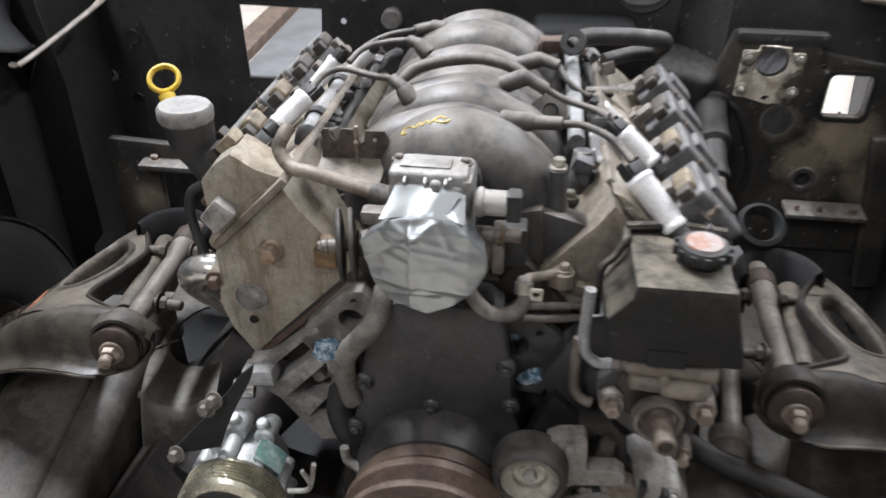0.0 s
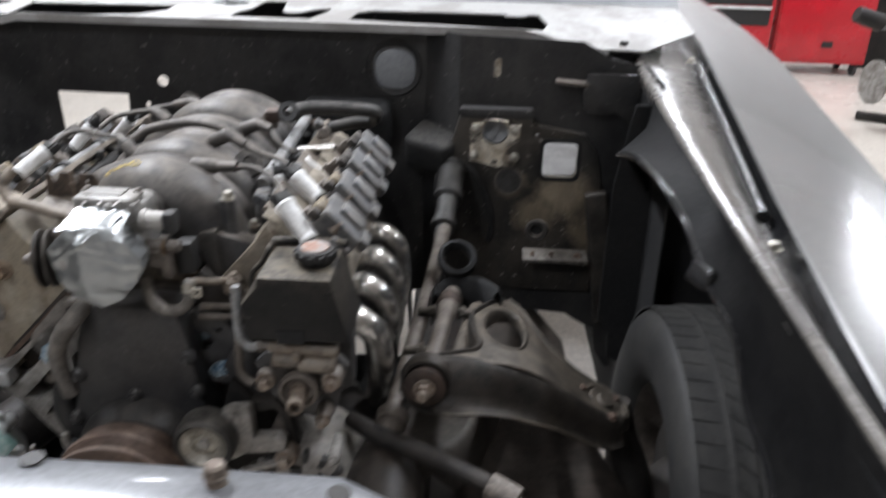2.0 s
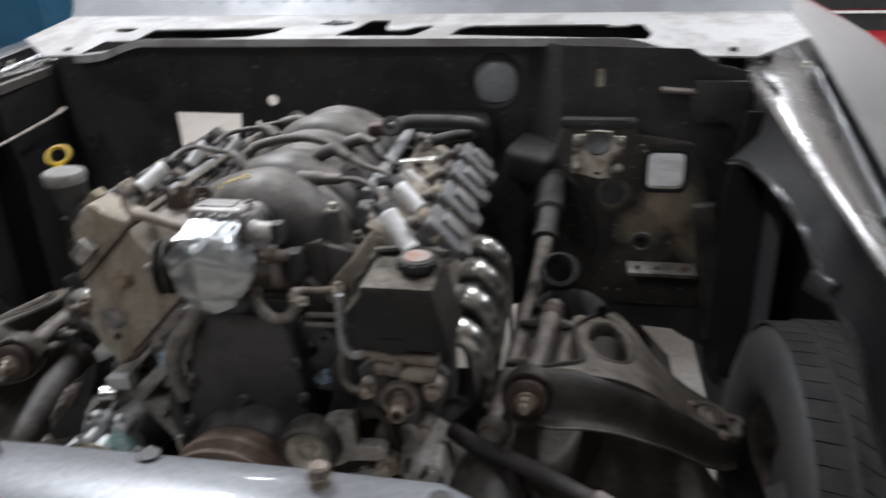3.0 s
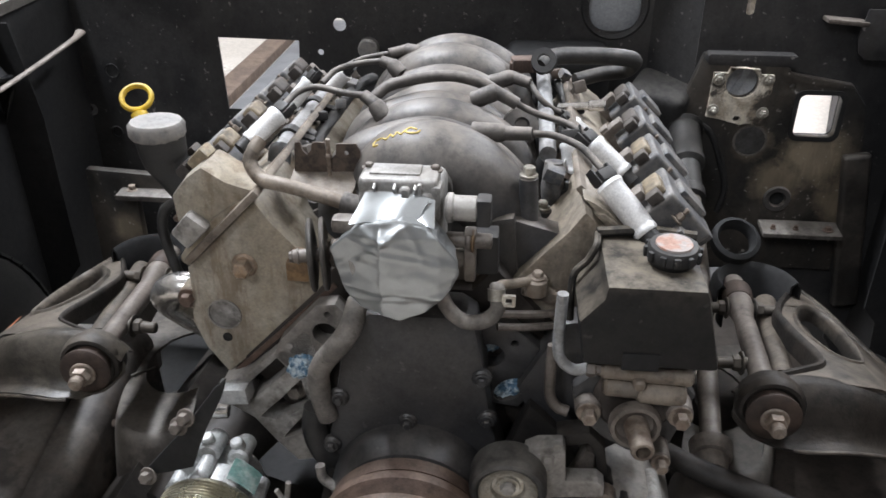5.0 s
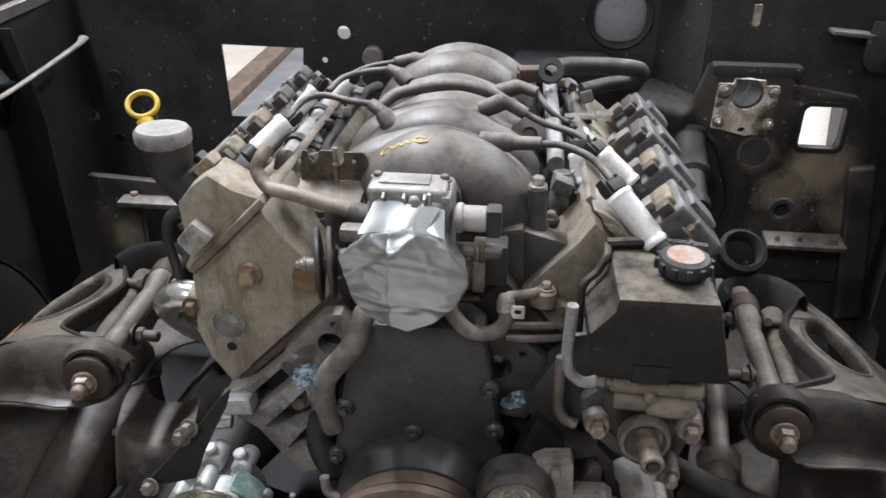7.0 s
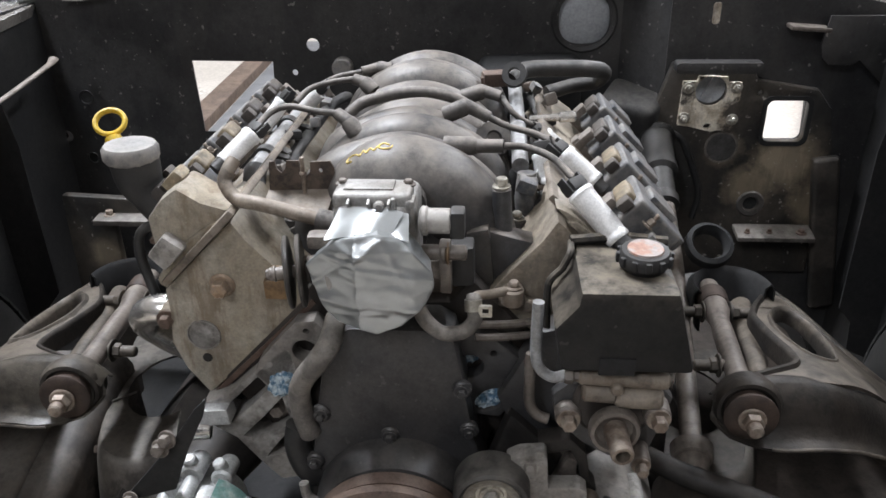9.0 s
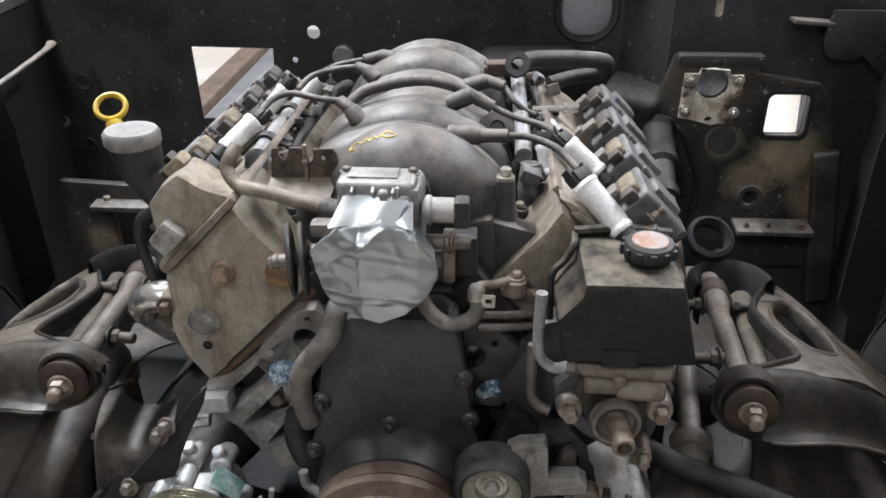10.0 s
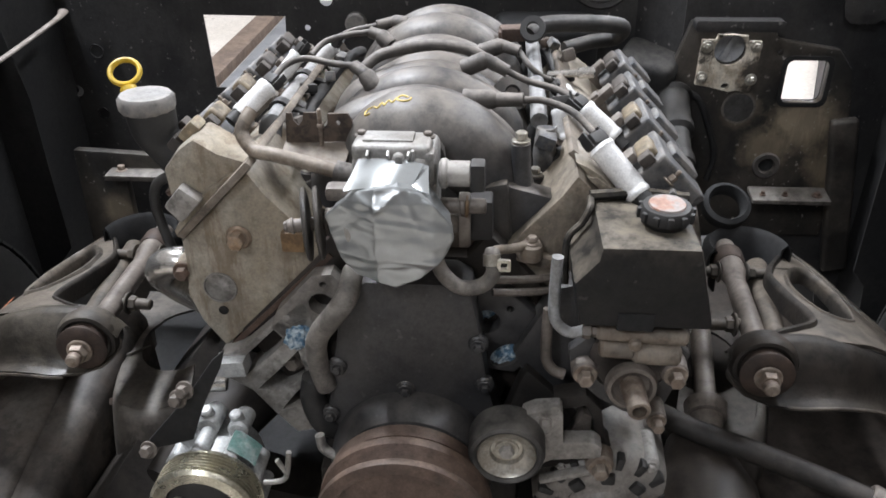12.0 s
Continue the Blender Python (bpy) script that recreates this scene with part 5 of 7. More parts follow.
def intake():
    """Nylon manifold: a long plenum below eight runners that arch over it from side to side."""
    bm = B()
    tube(bm, [(0, 0.085, 0.868), (0, 0.12, 0.872), (0, 0.3, 0.872), (0, 0.5, 0.872), (0, 0.56, 0.87)], [0.05, 0.082, 0.085, 0.085, 0.07], 24, 5, flat=0.85)
    im = part("intake_manifold", bm, M_PLASTIC, engine, "dusty black nylon intake manifold")
    for k in range(8):
        y = 0.165 + 0.0545 * k
        side = 1 if k % 2 == 0 else -1
        top = 0.958 + 0.006 * math.sin(k * 1.7) + (0.012 if k > 4 else 0)
        way = [(-0.118 * side, y - 0.012, 0.80), (-0.112 * side, y - 0.01, 0.85), (-0.088 * side, y - 0.006, 0.905), (-0.045 * side, y, top - 0.034), (0.005 * side, y + 0.002, top - 0.026), (0.055 * side, y + 0.006, top - 0.045), (0.092 * side, y + 0.01, 0.878), (0.108 * side, y + 0.012, 0.83), (0.112 * side, y + 0.012, 0.79)]
        bm = B()
        tube(bm, way, [0.024, 0.025, 0.028, 0.030, 0.031, 0.031, 0.030, 0.028, 0.026], 16, 6, flat=1.12)
        part("runner", bm, M_PLASTIC, im)
    # drum-shaped nose with the throttle flange
    bm = B()
    tube(bm, [(-0.068, 0.136, 0.896), (-0.040, 0.128, 0.908), (0.002, 0.125, 0.921), (0.05, 0.125, 0.903), (0.085, 0.13, 0.858), (0.096, 0.135, 0.80)], [0.03, 0.046, 0.052, 0.053, 0.048, 0.042], 18, 6)
    nose = BVHTree.FromBMesh(bm)
    part("plenum_nose", bm, M_PLASTIC, im, "smooth black nylon plenum nose")
    bm = B()
    plate(bm, rrect(-0.056, 0.858, 0.036, 0.938, 0.02), (0, 0.082, 0), X, Z, 0.02, bev=0.004)
    part("throttle_flange", bm, M_PLASTIC, im)
    for s in (-1, 1):
        for k in range(5):
            bm = B()
            y = 0.15 + 0.09 * k
            box(bm, (s * 0.125, y, 0.83), (0.035, 0.03, 0.05), (0, s * 25, 0), 0.006)
            cyl(bm, (s * 0.135, y, 0.82), (s * 0.135, y, 0.862), 0.011, seg=16)
            part("mounting_lug", bm, M_PLASTIC, im)
            bm = B()
            bolt(bm, (s * 0.135, y, 0.862), Z, 0.011, 0.007)
            part("bolt", bm, M_ZINC, im)
    bm = B()
    plate(bm, [(0.076, 0.880), (0.104, 0.886), (0.111, 0.810), (0.089, 0.806)], (0, 0.122, 0), X, Z, 0.05, bev=0.008)
    part("runner_foot", bm, M_PLASTIC, im)
    # tall front bolt post
    bm = B()
    cyl(bm, (0.119, 0.10, 0.854), (0.116, 0.10, 0.923), 0.0115, 0.0105, 20)
    part("bolt_post", bm, M_PLASTIC, im)
    bm = B()
    bolt(bm, (0.116, 0.10, 0.923), Z, 0.012, 0.009)
    part("bolt", bm, M_ZINC, im)
    # web from the nose to the head
    bm = B()
    plate(bm, [(0.091, 0.884), (0.111, 0.877), (0.168, 0.862), (0.113, 0.818), (0.093, 0.798)], (0, 0.108, 0), X, Z, 0.03, bev=0.003)
    part("side_web", bm, M_PLASTIC, im)
    bm = B()
    strokes = [[(-0.004, 0.006), (-0.012, 0.010), (-0.017, 0.004), (-0.012, -0.001), (-0.003, 0.000), (0.000, 0.005)], [(-0.018, 0.005), (-0.022, -0.002), (-0.027, 0.004), (-0.031, -0.003), (-0.035, 0.003), (-0.039, -0.004), (-0.044, 0.001)], [(-0.046, 0.003), (-0.053, 0.002), (-0.055, -0.006), (-0.049, -0.007)]]
    for stroke in strokes:
        way = []
        for a, b in stroke:
            x = -0.003 + a * 0.95
            hit = nose.ray_cast(Vector((x, 0.102 + 0.8 * b - 0.19 * a, 1.2)), Vector((0, 0, -1)))[0]
            way.append(hit + Vector((0, 0, 0.0004)))
        tube(bm, way, 0.0010, 6, 5, wobble=0.5)
    part("chalk_marks", bm, M_YELPAINT, im, "scribbled yellow paint-marker marks")


intake()


MOUTH = [(0.053, 0.884), (0.052, 0.897), (0.034, 0.922), (0.021, 0.933), (0.0, 0.938), (-0.018, 0.936), (-0.042, 0.929), (-0.056, 0.916), (-0.073, 0.899), (-0.067, 0.879), (-0.058, 0.855), (-0.043, 0.838), (-0.004, 0.829), (0.021, 0.839), (0.046, 0.868)]
WRINKLES = [(0.20, 0.98, 0, 0.884, 0.0022), (0.05, 1.0, 0, 0.862, 0.0018), (-0.12, 0.99, 0, 0.846, 0.0016), (0.9, 0.43, 0, 0.405, 0.0016), (-0.6, 0.8, 0, 0.745, 0.0022), (0.35, 0.94, 0, 0.858, 0.0018)]


def throttle():
    t = thing("throttle_body", (-0.005, 0.03, 0.86), "aluminium throttle body sealed with silver duct tape", "throttle body")
    bm = B()
    box(bm, (-0.010, 0.032, 0.904), (0.084, 0.074, 0.086), bev=0.014, seg=4)
    lathe(bm, [(0, 0), (0.040, 0), (0.043, 0.004), (0.043, 0.05), (0, 0.05)], (-0.010, 0.0, 0.890), -Y, 40)
    box(bm, (-0.012, 0.018, 0.947), (0.078, 0.040, 0.018), bev=0.006, seg=3)
    box(bm, (-0.016, 0.022, 0.956), (0.050, 0.026, 0.004), bev=0.002)
    for k in range(3):
        box(bm, (-0.034 + 0.020 * k, 0.004, 0.942), (0.003, 0.020, 0.022), (20, 0, 0), 0.001)
    cyl(bm, (-0.004, 0.004, 0.945), (-0.004, -0.008, 0.944), 0.006, 0.0055, 16)
    box(bm, (0.010, -0.002, 0.943), (0.004, 0.010, 0.020), bev=0.0015)
    box(bm, (0.026, 0.006, 0.932), (0.010, 0.02, 0.036), bev=0.004)
    hb = part("housing", bm, M_BRIGHT, t, "grey aluminium housing")
    for x, z in ((-0.045, 0.953), (0.022, 0.953)):
        bm = B()
        bolt(bm, (x, 0.030, z), Z, 0.009, 0.004)
        part("bolt", bm, M_STEEL, hb)
    # sheets of tape stretched over the mouth, folded back round its edge
    bm = B()
    c = Vector((-0.010, -0.062, 0.886))
    angs = [math.atan2(z - c.z, x - c.x) for x, z in MOUTH]
    rads = [math.hypot(x - c.x, z - c.z) for x, z in MOUTH]
    order = sorted(range(len(MOUTH)), key=lambda k: angs[k])
    seam = -0.023

    def reach(a):
        """How far the polygon's edge lies from its middle, along the angle a."""
        a = (a + math.pi) % (2 * math.pi) - math.pi
        n = len(order)
        for i in range(n):
            k0, k1 = order[i], order[(i + 1) % n]
            a0, a1 = angs[k0], angs[k1] + (2 * math.pi if i == n - 1 else 0)
            for aa in (a, a + 2 * math.pi):
                if a0 <= aa <= a1:
                    x0, z0 = rads[k0] * math.cos(a0), rads[k0] * math.sin(a0)
                    x1, z1 = rads[k1] * math.cos(a1), rads[k1] * math.sin(a1)
                    den = math.cos(aa) * (z1 - z0) - math.sin(aa) * (x1 - x0)
                    return (x0 * (z1 - z0) - z0 * (x1 - x0)) / den
        return 0.06

    rings, seg = 44, 144
    grid = []
    for i in range(rings + 1):
        f = i / rings
        row = []
        for k in range(seg):
            a = 2 * math.pi * k / seg
            g = max(0.0, (f - 0.70) / 0.30)
            rr = reach(a) * (min(1.0, f / 0.70) if g == 0 else 1.0 + 0.02 * math.sin(g * math.pi) - 0.20 * g ** 1.3)
            x, z = c.x + rr * math.cos(a), c.z + rr * math.sin(a)
            y = c.y
            y += 0.42 * max(0.0, seam - x) + 0.07 * max(0.0, x - seam)
            y += 0.22 * max(0.0, 0.862 - z) + 0.55 * max(0.0, z - 0.922) + 0.25 * max(0.0, x - 0.034)
            y -= 0.0019 * min(1.0, max(0.0, (x + 0.0022 * noise.noise(Vector((z * 60, 0, 0))) - seam) / 0.0022))
            for nx, nz, x0, off, h in WRINKLES:
                d = nx * x + nz * z - off + 0.004 * noise.noise(Vector((x * 28, 5.0, z * 28)))
                along_it = 0.5 + 0.5 * noise.noise(Vector((x * 30 + off * 50, 1.0, z * 30)))
                y -= 1.1 * h * along_it * math.exp(-(d / 0.0030) ** 2)
            y += 0.0042 * noise.noise(Vector((x * 22, 2.0, z * 30))) + 0.0016 * noise.noise(Vector((x * 60, 7.0, z * 80)))
            if g > 0:
                y += 0.058 * g
                pleat = abs(noise.noise(Vector((math.cos(a) * 5, math.sin(a) * 5, g * 1.4)))) * 0.008 * math.sin(g * math.pi)
                x, z = x - math.cos(a) * pleat, z - math.sin(a) * pleat
            row.append(bm.verts.new((x, y, z)))
        grid.append(row)
    for a, b in zip(grid, grid[1:]):
        for k in range(seg):
            j = (k + 1) % seg
            bm.faces.new((a[k], a[j], b[j], b[k]))
    bmesh.ops.remove_doubles(bm, verts=bm.verts[:], dist=0.00005)
    tp = part("tape_cover", bm, M_TAPE, t, "creased silver duct tape over the mouth", angle=24)
    # strips carried back over the housing
    for x0, x1, lean, y1, z1 in ((-0.050, -0.014, 0.008, -0.008, 0.944), (-0.016, 0.012, 0.010, -0.018, 0.943), (0.004, 0.030, -0.004, -0.008, 0.942)):
        bm = B()
        rows = []
        for i in range(12):
            f = i / 11
            y = -0.050 + (y1 + 0.050) * f
            zz = 0.930 + (z1 - 0.930) * f ** 0.8
            rows.append([(x + lean * f, y + 0.003 * math.sin(x * 160), zz + 0.0025 * noise.noise(Vector((x * 45, y * 30, x0 * 90))) + 0.002 * (x1 - x) / (x1 - x0) - 0.010 * max(0, abs(x + 0.010) - 0.026)) for x in np.linspace(x0, x1, 9)])
        strip(bm, rows, 0.0008)
        part("tape_tail", bm, M_TAPE, tp, angle=20)
    # position sensor on one side, cable wheel on the other
    bm = B()
    cyl(bm, (0.035, 0.0, 0.928), (0.067, 0.0, 0.928), 0.0128, seg=24, bev=0.002)
    cyl(bm, (0.036, 0.0, 0.928), (0.044, 0.0, 0.928), 0.0150, seg=24, bev=0.002)
    sn = part("position_sensor", bm, M_CAST, t, "grey plastic throttle position sensor")
    bm = B()
    box(bm, (0.073, -0.001, 0.927), (0.015, 0.022, 0.029), bev=0.004)
    part("socket", bm, M_BLKPL, sn)
    bm = B()
    cyl(bm, (0.035, 0.0, 0.893), (0.082, 0.0, 0.893), 0.008, seg=16)
    cyl(bm, (0.055, 0.0, 0.893), (0.062, 0.0, 0.893), 0.0115, seg=16)
    box(bm, (0.060, 0.004, 0.875), (0.012, 0.016, 0.06), (8, 0, 0), 0.003)
    box(bm, (0.046, 0.012, 0.868), (0.03, 0.010, 0.022), bev=0.004)
    part("side_linkage", bm, M_STEEL, t)
    bm = B()
    cyl(bm, (0.061, -0.001, 0.893), (0.0645, -0.001, 0.893), 0.012, seg=16)
    part("collar", bm, M_BRASS, t)
    # black plate standing in for the plenum's dark underside
    bm = B()
    plate(bm, [(0.062, 0.885), (0.088, 0.888), (0.089, 0.843), (0.065, 0.841)], (0, 0.05, 0), X, Z, 0.03, bev=0.004)
    part("black_cover", bm, M_BLKPL, t)
    ax = Vector((1, 0.22, 0.04)).normalized()
    w = Vector((-0.104, -0.006, 0.870))
    for off in (0, 0.0125):
        bm = B()
        lathe(bm, [(0, 0.002), (0.026, 0.001), (0.034, 0.0), (0.0375, 0.001), (0.0385, 0.003), (0.0375, 0.005), (0.034, 0.006), (0.026, 0.007), (0, 0.007)], w + ax * off, ax, 40)
        part("cable_wheel", bm, M_SCUFF, t, "grey stamped cable wheel")
    bm = B()
    cyl(bm, w - ax * 0.018, w + ax * 0.06, 0.007, seg=16)
    bolt(bm, w - ax * 0.010, -ax, 0.010, 0.008)
    part("wheel_shaft", bm, M_STEEL, t)
    bm = B()
    way = []
    for i in range(60):
        a = i * 2 * math.pi / 10
        way.append(w + ax * (0.018 + 0.0005 * i) + Vector((0, math.cos(a), math.sin(a))) * 0.013)
    tube(bm, way, 0.0022, 6, 1)
    part("return_spring", bm, M_STEEL, t)
    bm = B()
    box(bm, (-0.058, -0.005, 0.908), (0.04, 0.02, 0.016), bev=0.006)
    box(bm, (-0.060, -0.01, 0.885), (0.035, 0.018, 0.012), (0, 0, 10), 0.005)
    part("stop_lever", bm, M_STEEL, t)


throttle()


def hoses():
    e = engine
    bm = B()
    tube(bm, [(-0.174, 0.085, 0.958), (-0.179, 0.075, 0.950), (-0.182, 0.068, 0.938), (-0.168, 0.058, 0.924), (-0.144, 0.047, 0.924), (-0.116, 0.043, 0.919), (-0.085, 0.038, 0.913), (-0.062, 0.035, 0.908)], 0.0078, 14)
    part("crossover_pipe", bm, M_ALU2, e, "bent steel coolant crossover pipe")
    bm = B()
    tube(bm, [(-0.076, 0.037, 0.911), (-0.06, 0.035, 0.908), (-0.045, 0.035, 0.905)], 0.0120, 14)
    part("hose_sleeve", bm, M_RUBBER, e)
    bm = B()
    tube(bm, [(-0.062, 0.02, 0.80), (-0.062, -0.02, 0.795), (-0.072, -0.035, 0.782), (-0.094, -0.022, 0.748), (-0.103, -0.015, 0.722), (-0.103, -0.010, 0.690), (-0.098, -0.006, 0.660)], 0.0122, 16)
    part("bypass_hose", bm, M_HOSE, e, "grey dusty rubber coolant hose")
    bm = B()
    tube(bm, [(-0.115, 0.01, 0.66), (-0.118, 0.005, 0.63), (-0.105, 0.0, 0.60), (-0.085, 0.01, 0.585)], 0.016, 14)
    part("lower_hose", bm, M_BLKPL, e)
    bm = B()
    tube(bm, [(0.025, 0.01, 0.836), (0.038, -0.010, 0.820), (0.056, -0.014, 0.806), (0.078, -0.014, 0.808), (0.090, -0.012, 0.822), (0.0885, -0.006, 0.838), (0.089, 0.0, 0.842)], 0.0080, 14)
    hr = part("throttle_hose", bm, M_HOSE, e, "dusty rubber hose with a spring clamp")
    bm = B()
    lathe(bm, [(0.0078, -0.006), (0.0092, -0.006), (0.0092, 0.006), (0.0078, 0.006), (0.0078, -0.006)], (0.0885, -0.007, 0.836), Vector((-0.05, 0.35, 0.9)), 20)
    cl = part("spring_clamp", bm, M_ZINC, hr, "bright spring clamp")
    bm = B()
    plate(bm, rrect(0.094, 0.827, 0.108, 0.840, 0.002), (0, -0.012, 0), X, Z, 0.004, [rrect(0.0975, 0.8300, 0.1045, 0.8370, 0.001)])
    part("clamp_ear", bm, M_ZINC, cl)
    bm = B()
    cyl(bm, (0.130, 0.048, 0.806), (0.130, 0.048, 0.826), 0.0130, 0.0125, seg=22)
    tube(bm, [(0.089, -0.001, 0.841), (0.094, 0.010, 0.838), (0.104, 0.026, 0.830), (0.122, 0.044, 0.824)], 0.0052, 12)
    box(bm, (0.142, 0.062, 0.802), (0.056, 0.030, 0.014), (0, 14, 0), 0.005)
    tb = part("vent_fitting", bm, M_ALU2, e)
    bm = B()
    bolt(bm, (0.131, 0.048, 0.826), Z, 0.011, 0.006)
    part("bolt", bm, M_BOLT, tb)
    for z, y in ((0.795, 0.03), (0.782, 0.025)):
        bm = B()
        tube(bm, [(0.09, y - 0.01, z), (0.13, y, z - 0.004), (0.19, y + 0.02, z - 0.008)], 0.0045, 8)
        part("vent_line", bm, M_STEEL, e)
    # coolant ports stuffed with blue rag
    shapes = {-1: ([(-0.166, 0.716), (-0.158, 0.736), (-0.112, 0.787), (-0.09, 0.790), (-0.066, 0.765), (-0.083, 0.724), (-0.118, 0.688), (-0.146, 0.690)], [((-0.104, 0.750), 0.0145, 0), ((-0.134, 0.706), 0.0135, 1)], [(-0.1, 0.776), (-0.147, 0.730), (-0.118, 0.70)]),
              1: ([(0.064, 0.775), (0.066, 0.70), (0.080, 0.668), (0.118, 0.664), (0.151, 0.708), (0.14, 0.745), (0.104, 0.778), (0.08, 0.782)], [((0.084, 0.734), 0.0150, 1), ((0.107, 0.688), 0.0165, 1)], [(0.110, 0.752), (0.126, 0.715)])}
    for s in (-1, 1):
        out, ports, pins = shapes[s]
        bm = B()
        plate(bm, out, (0, 0.05, 0), X, Z, 0.022, [[(c[0] + (p - c[0]) + 0.45 * s * (q - c[1]) * (r > 0.016), q) for p, q in circle(*c, r, 28)] for c, r, _ in ports] + [circle(*c, 0.004, 10) for c in pins], bev=0.002)
        part("pump_flange", bm, M_FLANGE if s < 0 else M_COVER, e, "dark flange with open coolant ports")
        for (x, z), r, rag in ports:
            if not rag:
                continue
            bm = B()
            y = 0.026 if s < 0 else 0.040 if z < 0.71 else 0.054
            bmesh.ops.create_icosphere(bm, subdivisions=4, radius=r * (1.25 if s < 0 else 1.28 if z < 0.71 else 1.0), matrix=Matrix.Translation((x, y, z)))
            for w in bm.verts:
                k = Vector(w.co) * 130
                f = 0.90 + 0.55 * abs(noise.noise(k * 0.8)) - 0.45 * abs(noise.noise(k * 1.7))
                w.co = Vector((x, y, z)) + (Vector(w.co) - Vector((x, y, z))) * f
                w.co.y = y + (w.co.y - y) * 0.55
                w.co.x += (w.co.z - z) * (0.2 if s < 0 else 0.6)
            part("rag", bm, M_BLUE, e, "wad of blue rag stuffed in a port", angle=25)
    # accessory drive bolts around the flanges
    for x, z in ((0.083, 0.685), (0.145, 0.665), (-0.15, 0.655)):
        bm = B()
        bolt(bm, (x, 0.046, z), -Y, 0.016, 0.010)
        part("bolt", bm, M_STEEL, e)


hoses()


def filler():
    t = thing("oil_filler", (-0.292, 0.10, 0.87), "black oil filler neck with a worn grey screw cap", "oil filler")
    bm = B()
    tube(bm, [(-0.258, 0.10, 0.868), (-0.266, 0.10, 0.888), (-0.284, 0.10, 0.912), (-0.292, 0.10, 0.930), (-0.294, 0.10, 0.958)], [0.027, 0.023, 0.022, 0.026, 0.028], 22)
    part("neck", bm, M_BLKPL, t)
    bm = B()
    prof = []
    for r, h in ((0, 0), (0.0285, 0), (0.0308, 0.003), (0.0308, 0.015), (0.028, 0.0185), (0.012, 0.0195), (0, 0.0195)):
        prof.append((r, h))
    lathe(bm, prof, (-0.296, 0.10, 0.952), Vector((0.02, 0, 1)), 14)
    part("cap", bm, M_CAP, t, "worn grey plastic screw cap")
    bm = B()
    lathe(bm, [(0.024, 0), (0.036, 0), (0.037, 0.003), (0.036, 0.006), (0.024, 0.006), (0.024, 0)], (-0.258, 0.10, 0.874), Vector((-0.6, 0, 0.8)), 28)
    part("base_ring", bm, M_RUST, t, "rusty base ring")
    bm = B()
    tube(bm, [(-0.291, 0.115, 0.868), (-0.312, 0.115, 0.853), (-0.318, 0.115, 0.826), (-0.314, 0.115, 0.795), (-0.308, 0.115, 0.765)], 0.0062, 12, 6)
    part("breather_hose", bm, M_BLKPL, t, "black breather hose")
    d = thing("oil_dipstick", (-0.34, 0.165, 0.94), "yellow ring-pull dipstick handle", "dipstick")
    bm = B()
    c = Vector((-0.347, 0.166, 0.974))
    n = Vector((0.15, -0.62, 0.76)).normalized()
    u, v, _ = frame_of(n)
    ring = [c + (u * math.cos(a) + v * math.sin(a)) * 0.0168 for a in [2 * math.pi * k / 32 for k in range(33)]]
    tube(bm, ring, 0.0032, 10, 1, flat=1.25)
    part("ring", bm, M_YELLOW, d)
    bm = B()
    tube(bm, [c - v * 0.020 + Vector((0.004, 0, -0.002)), c - v * 0.035 + Vector((0.010, 0, -0.006)), c - v * 0.055 + Vector((0.02, 0, -0.01))], [0.010, 0.008, 0.007], 10)
    part("stem", bm, M_YELLOW, d)
    bm = B()
    tube(bm, [c - v * 0.055 + Vector((0.02, 0, -0.01)), (-0.315, 0.19, 0.88), (-0.30, 0.2, 0.75), (-0.28, 0.2, 0.6)], 0.006, 8)
    part("tube", bm, M_BLKPL, d)


filler()


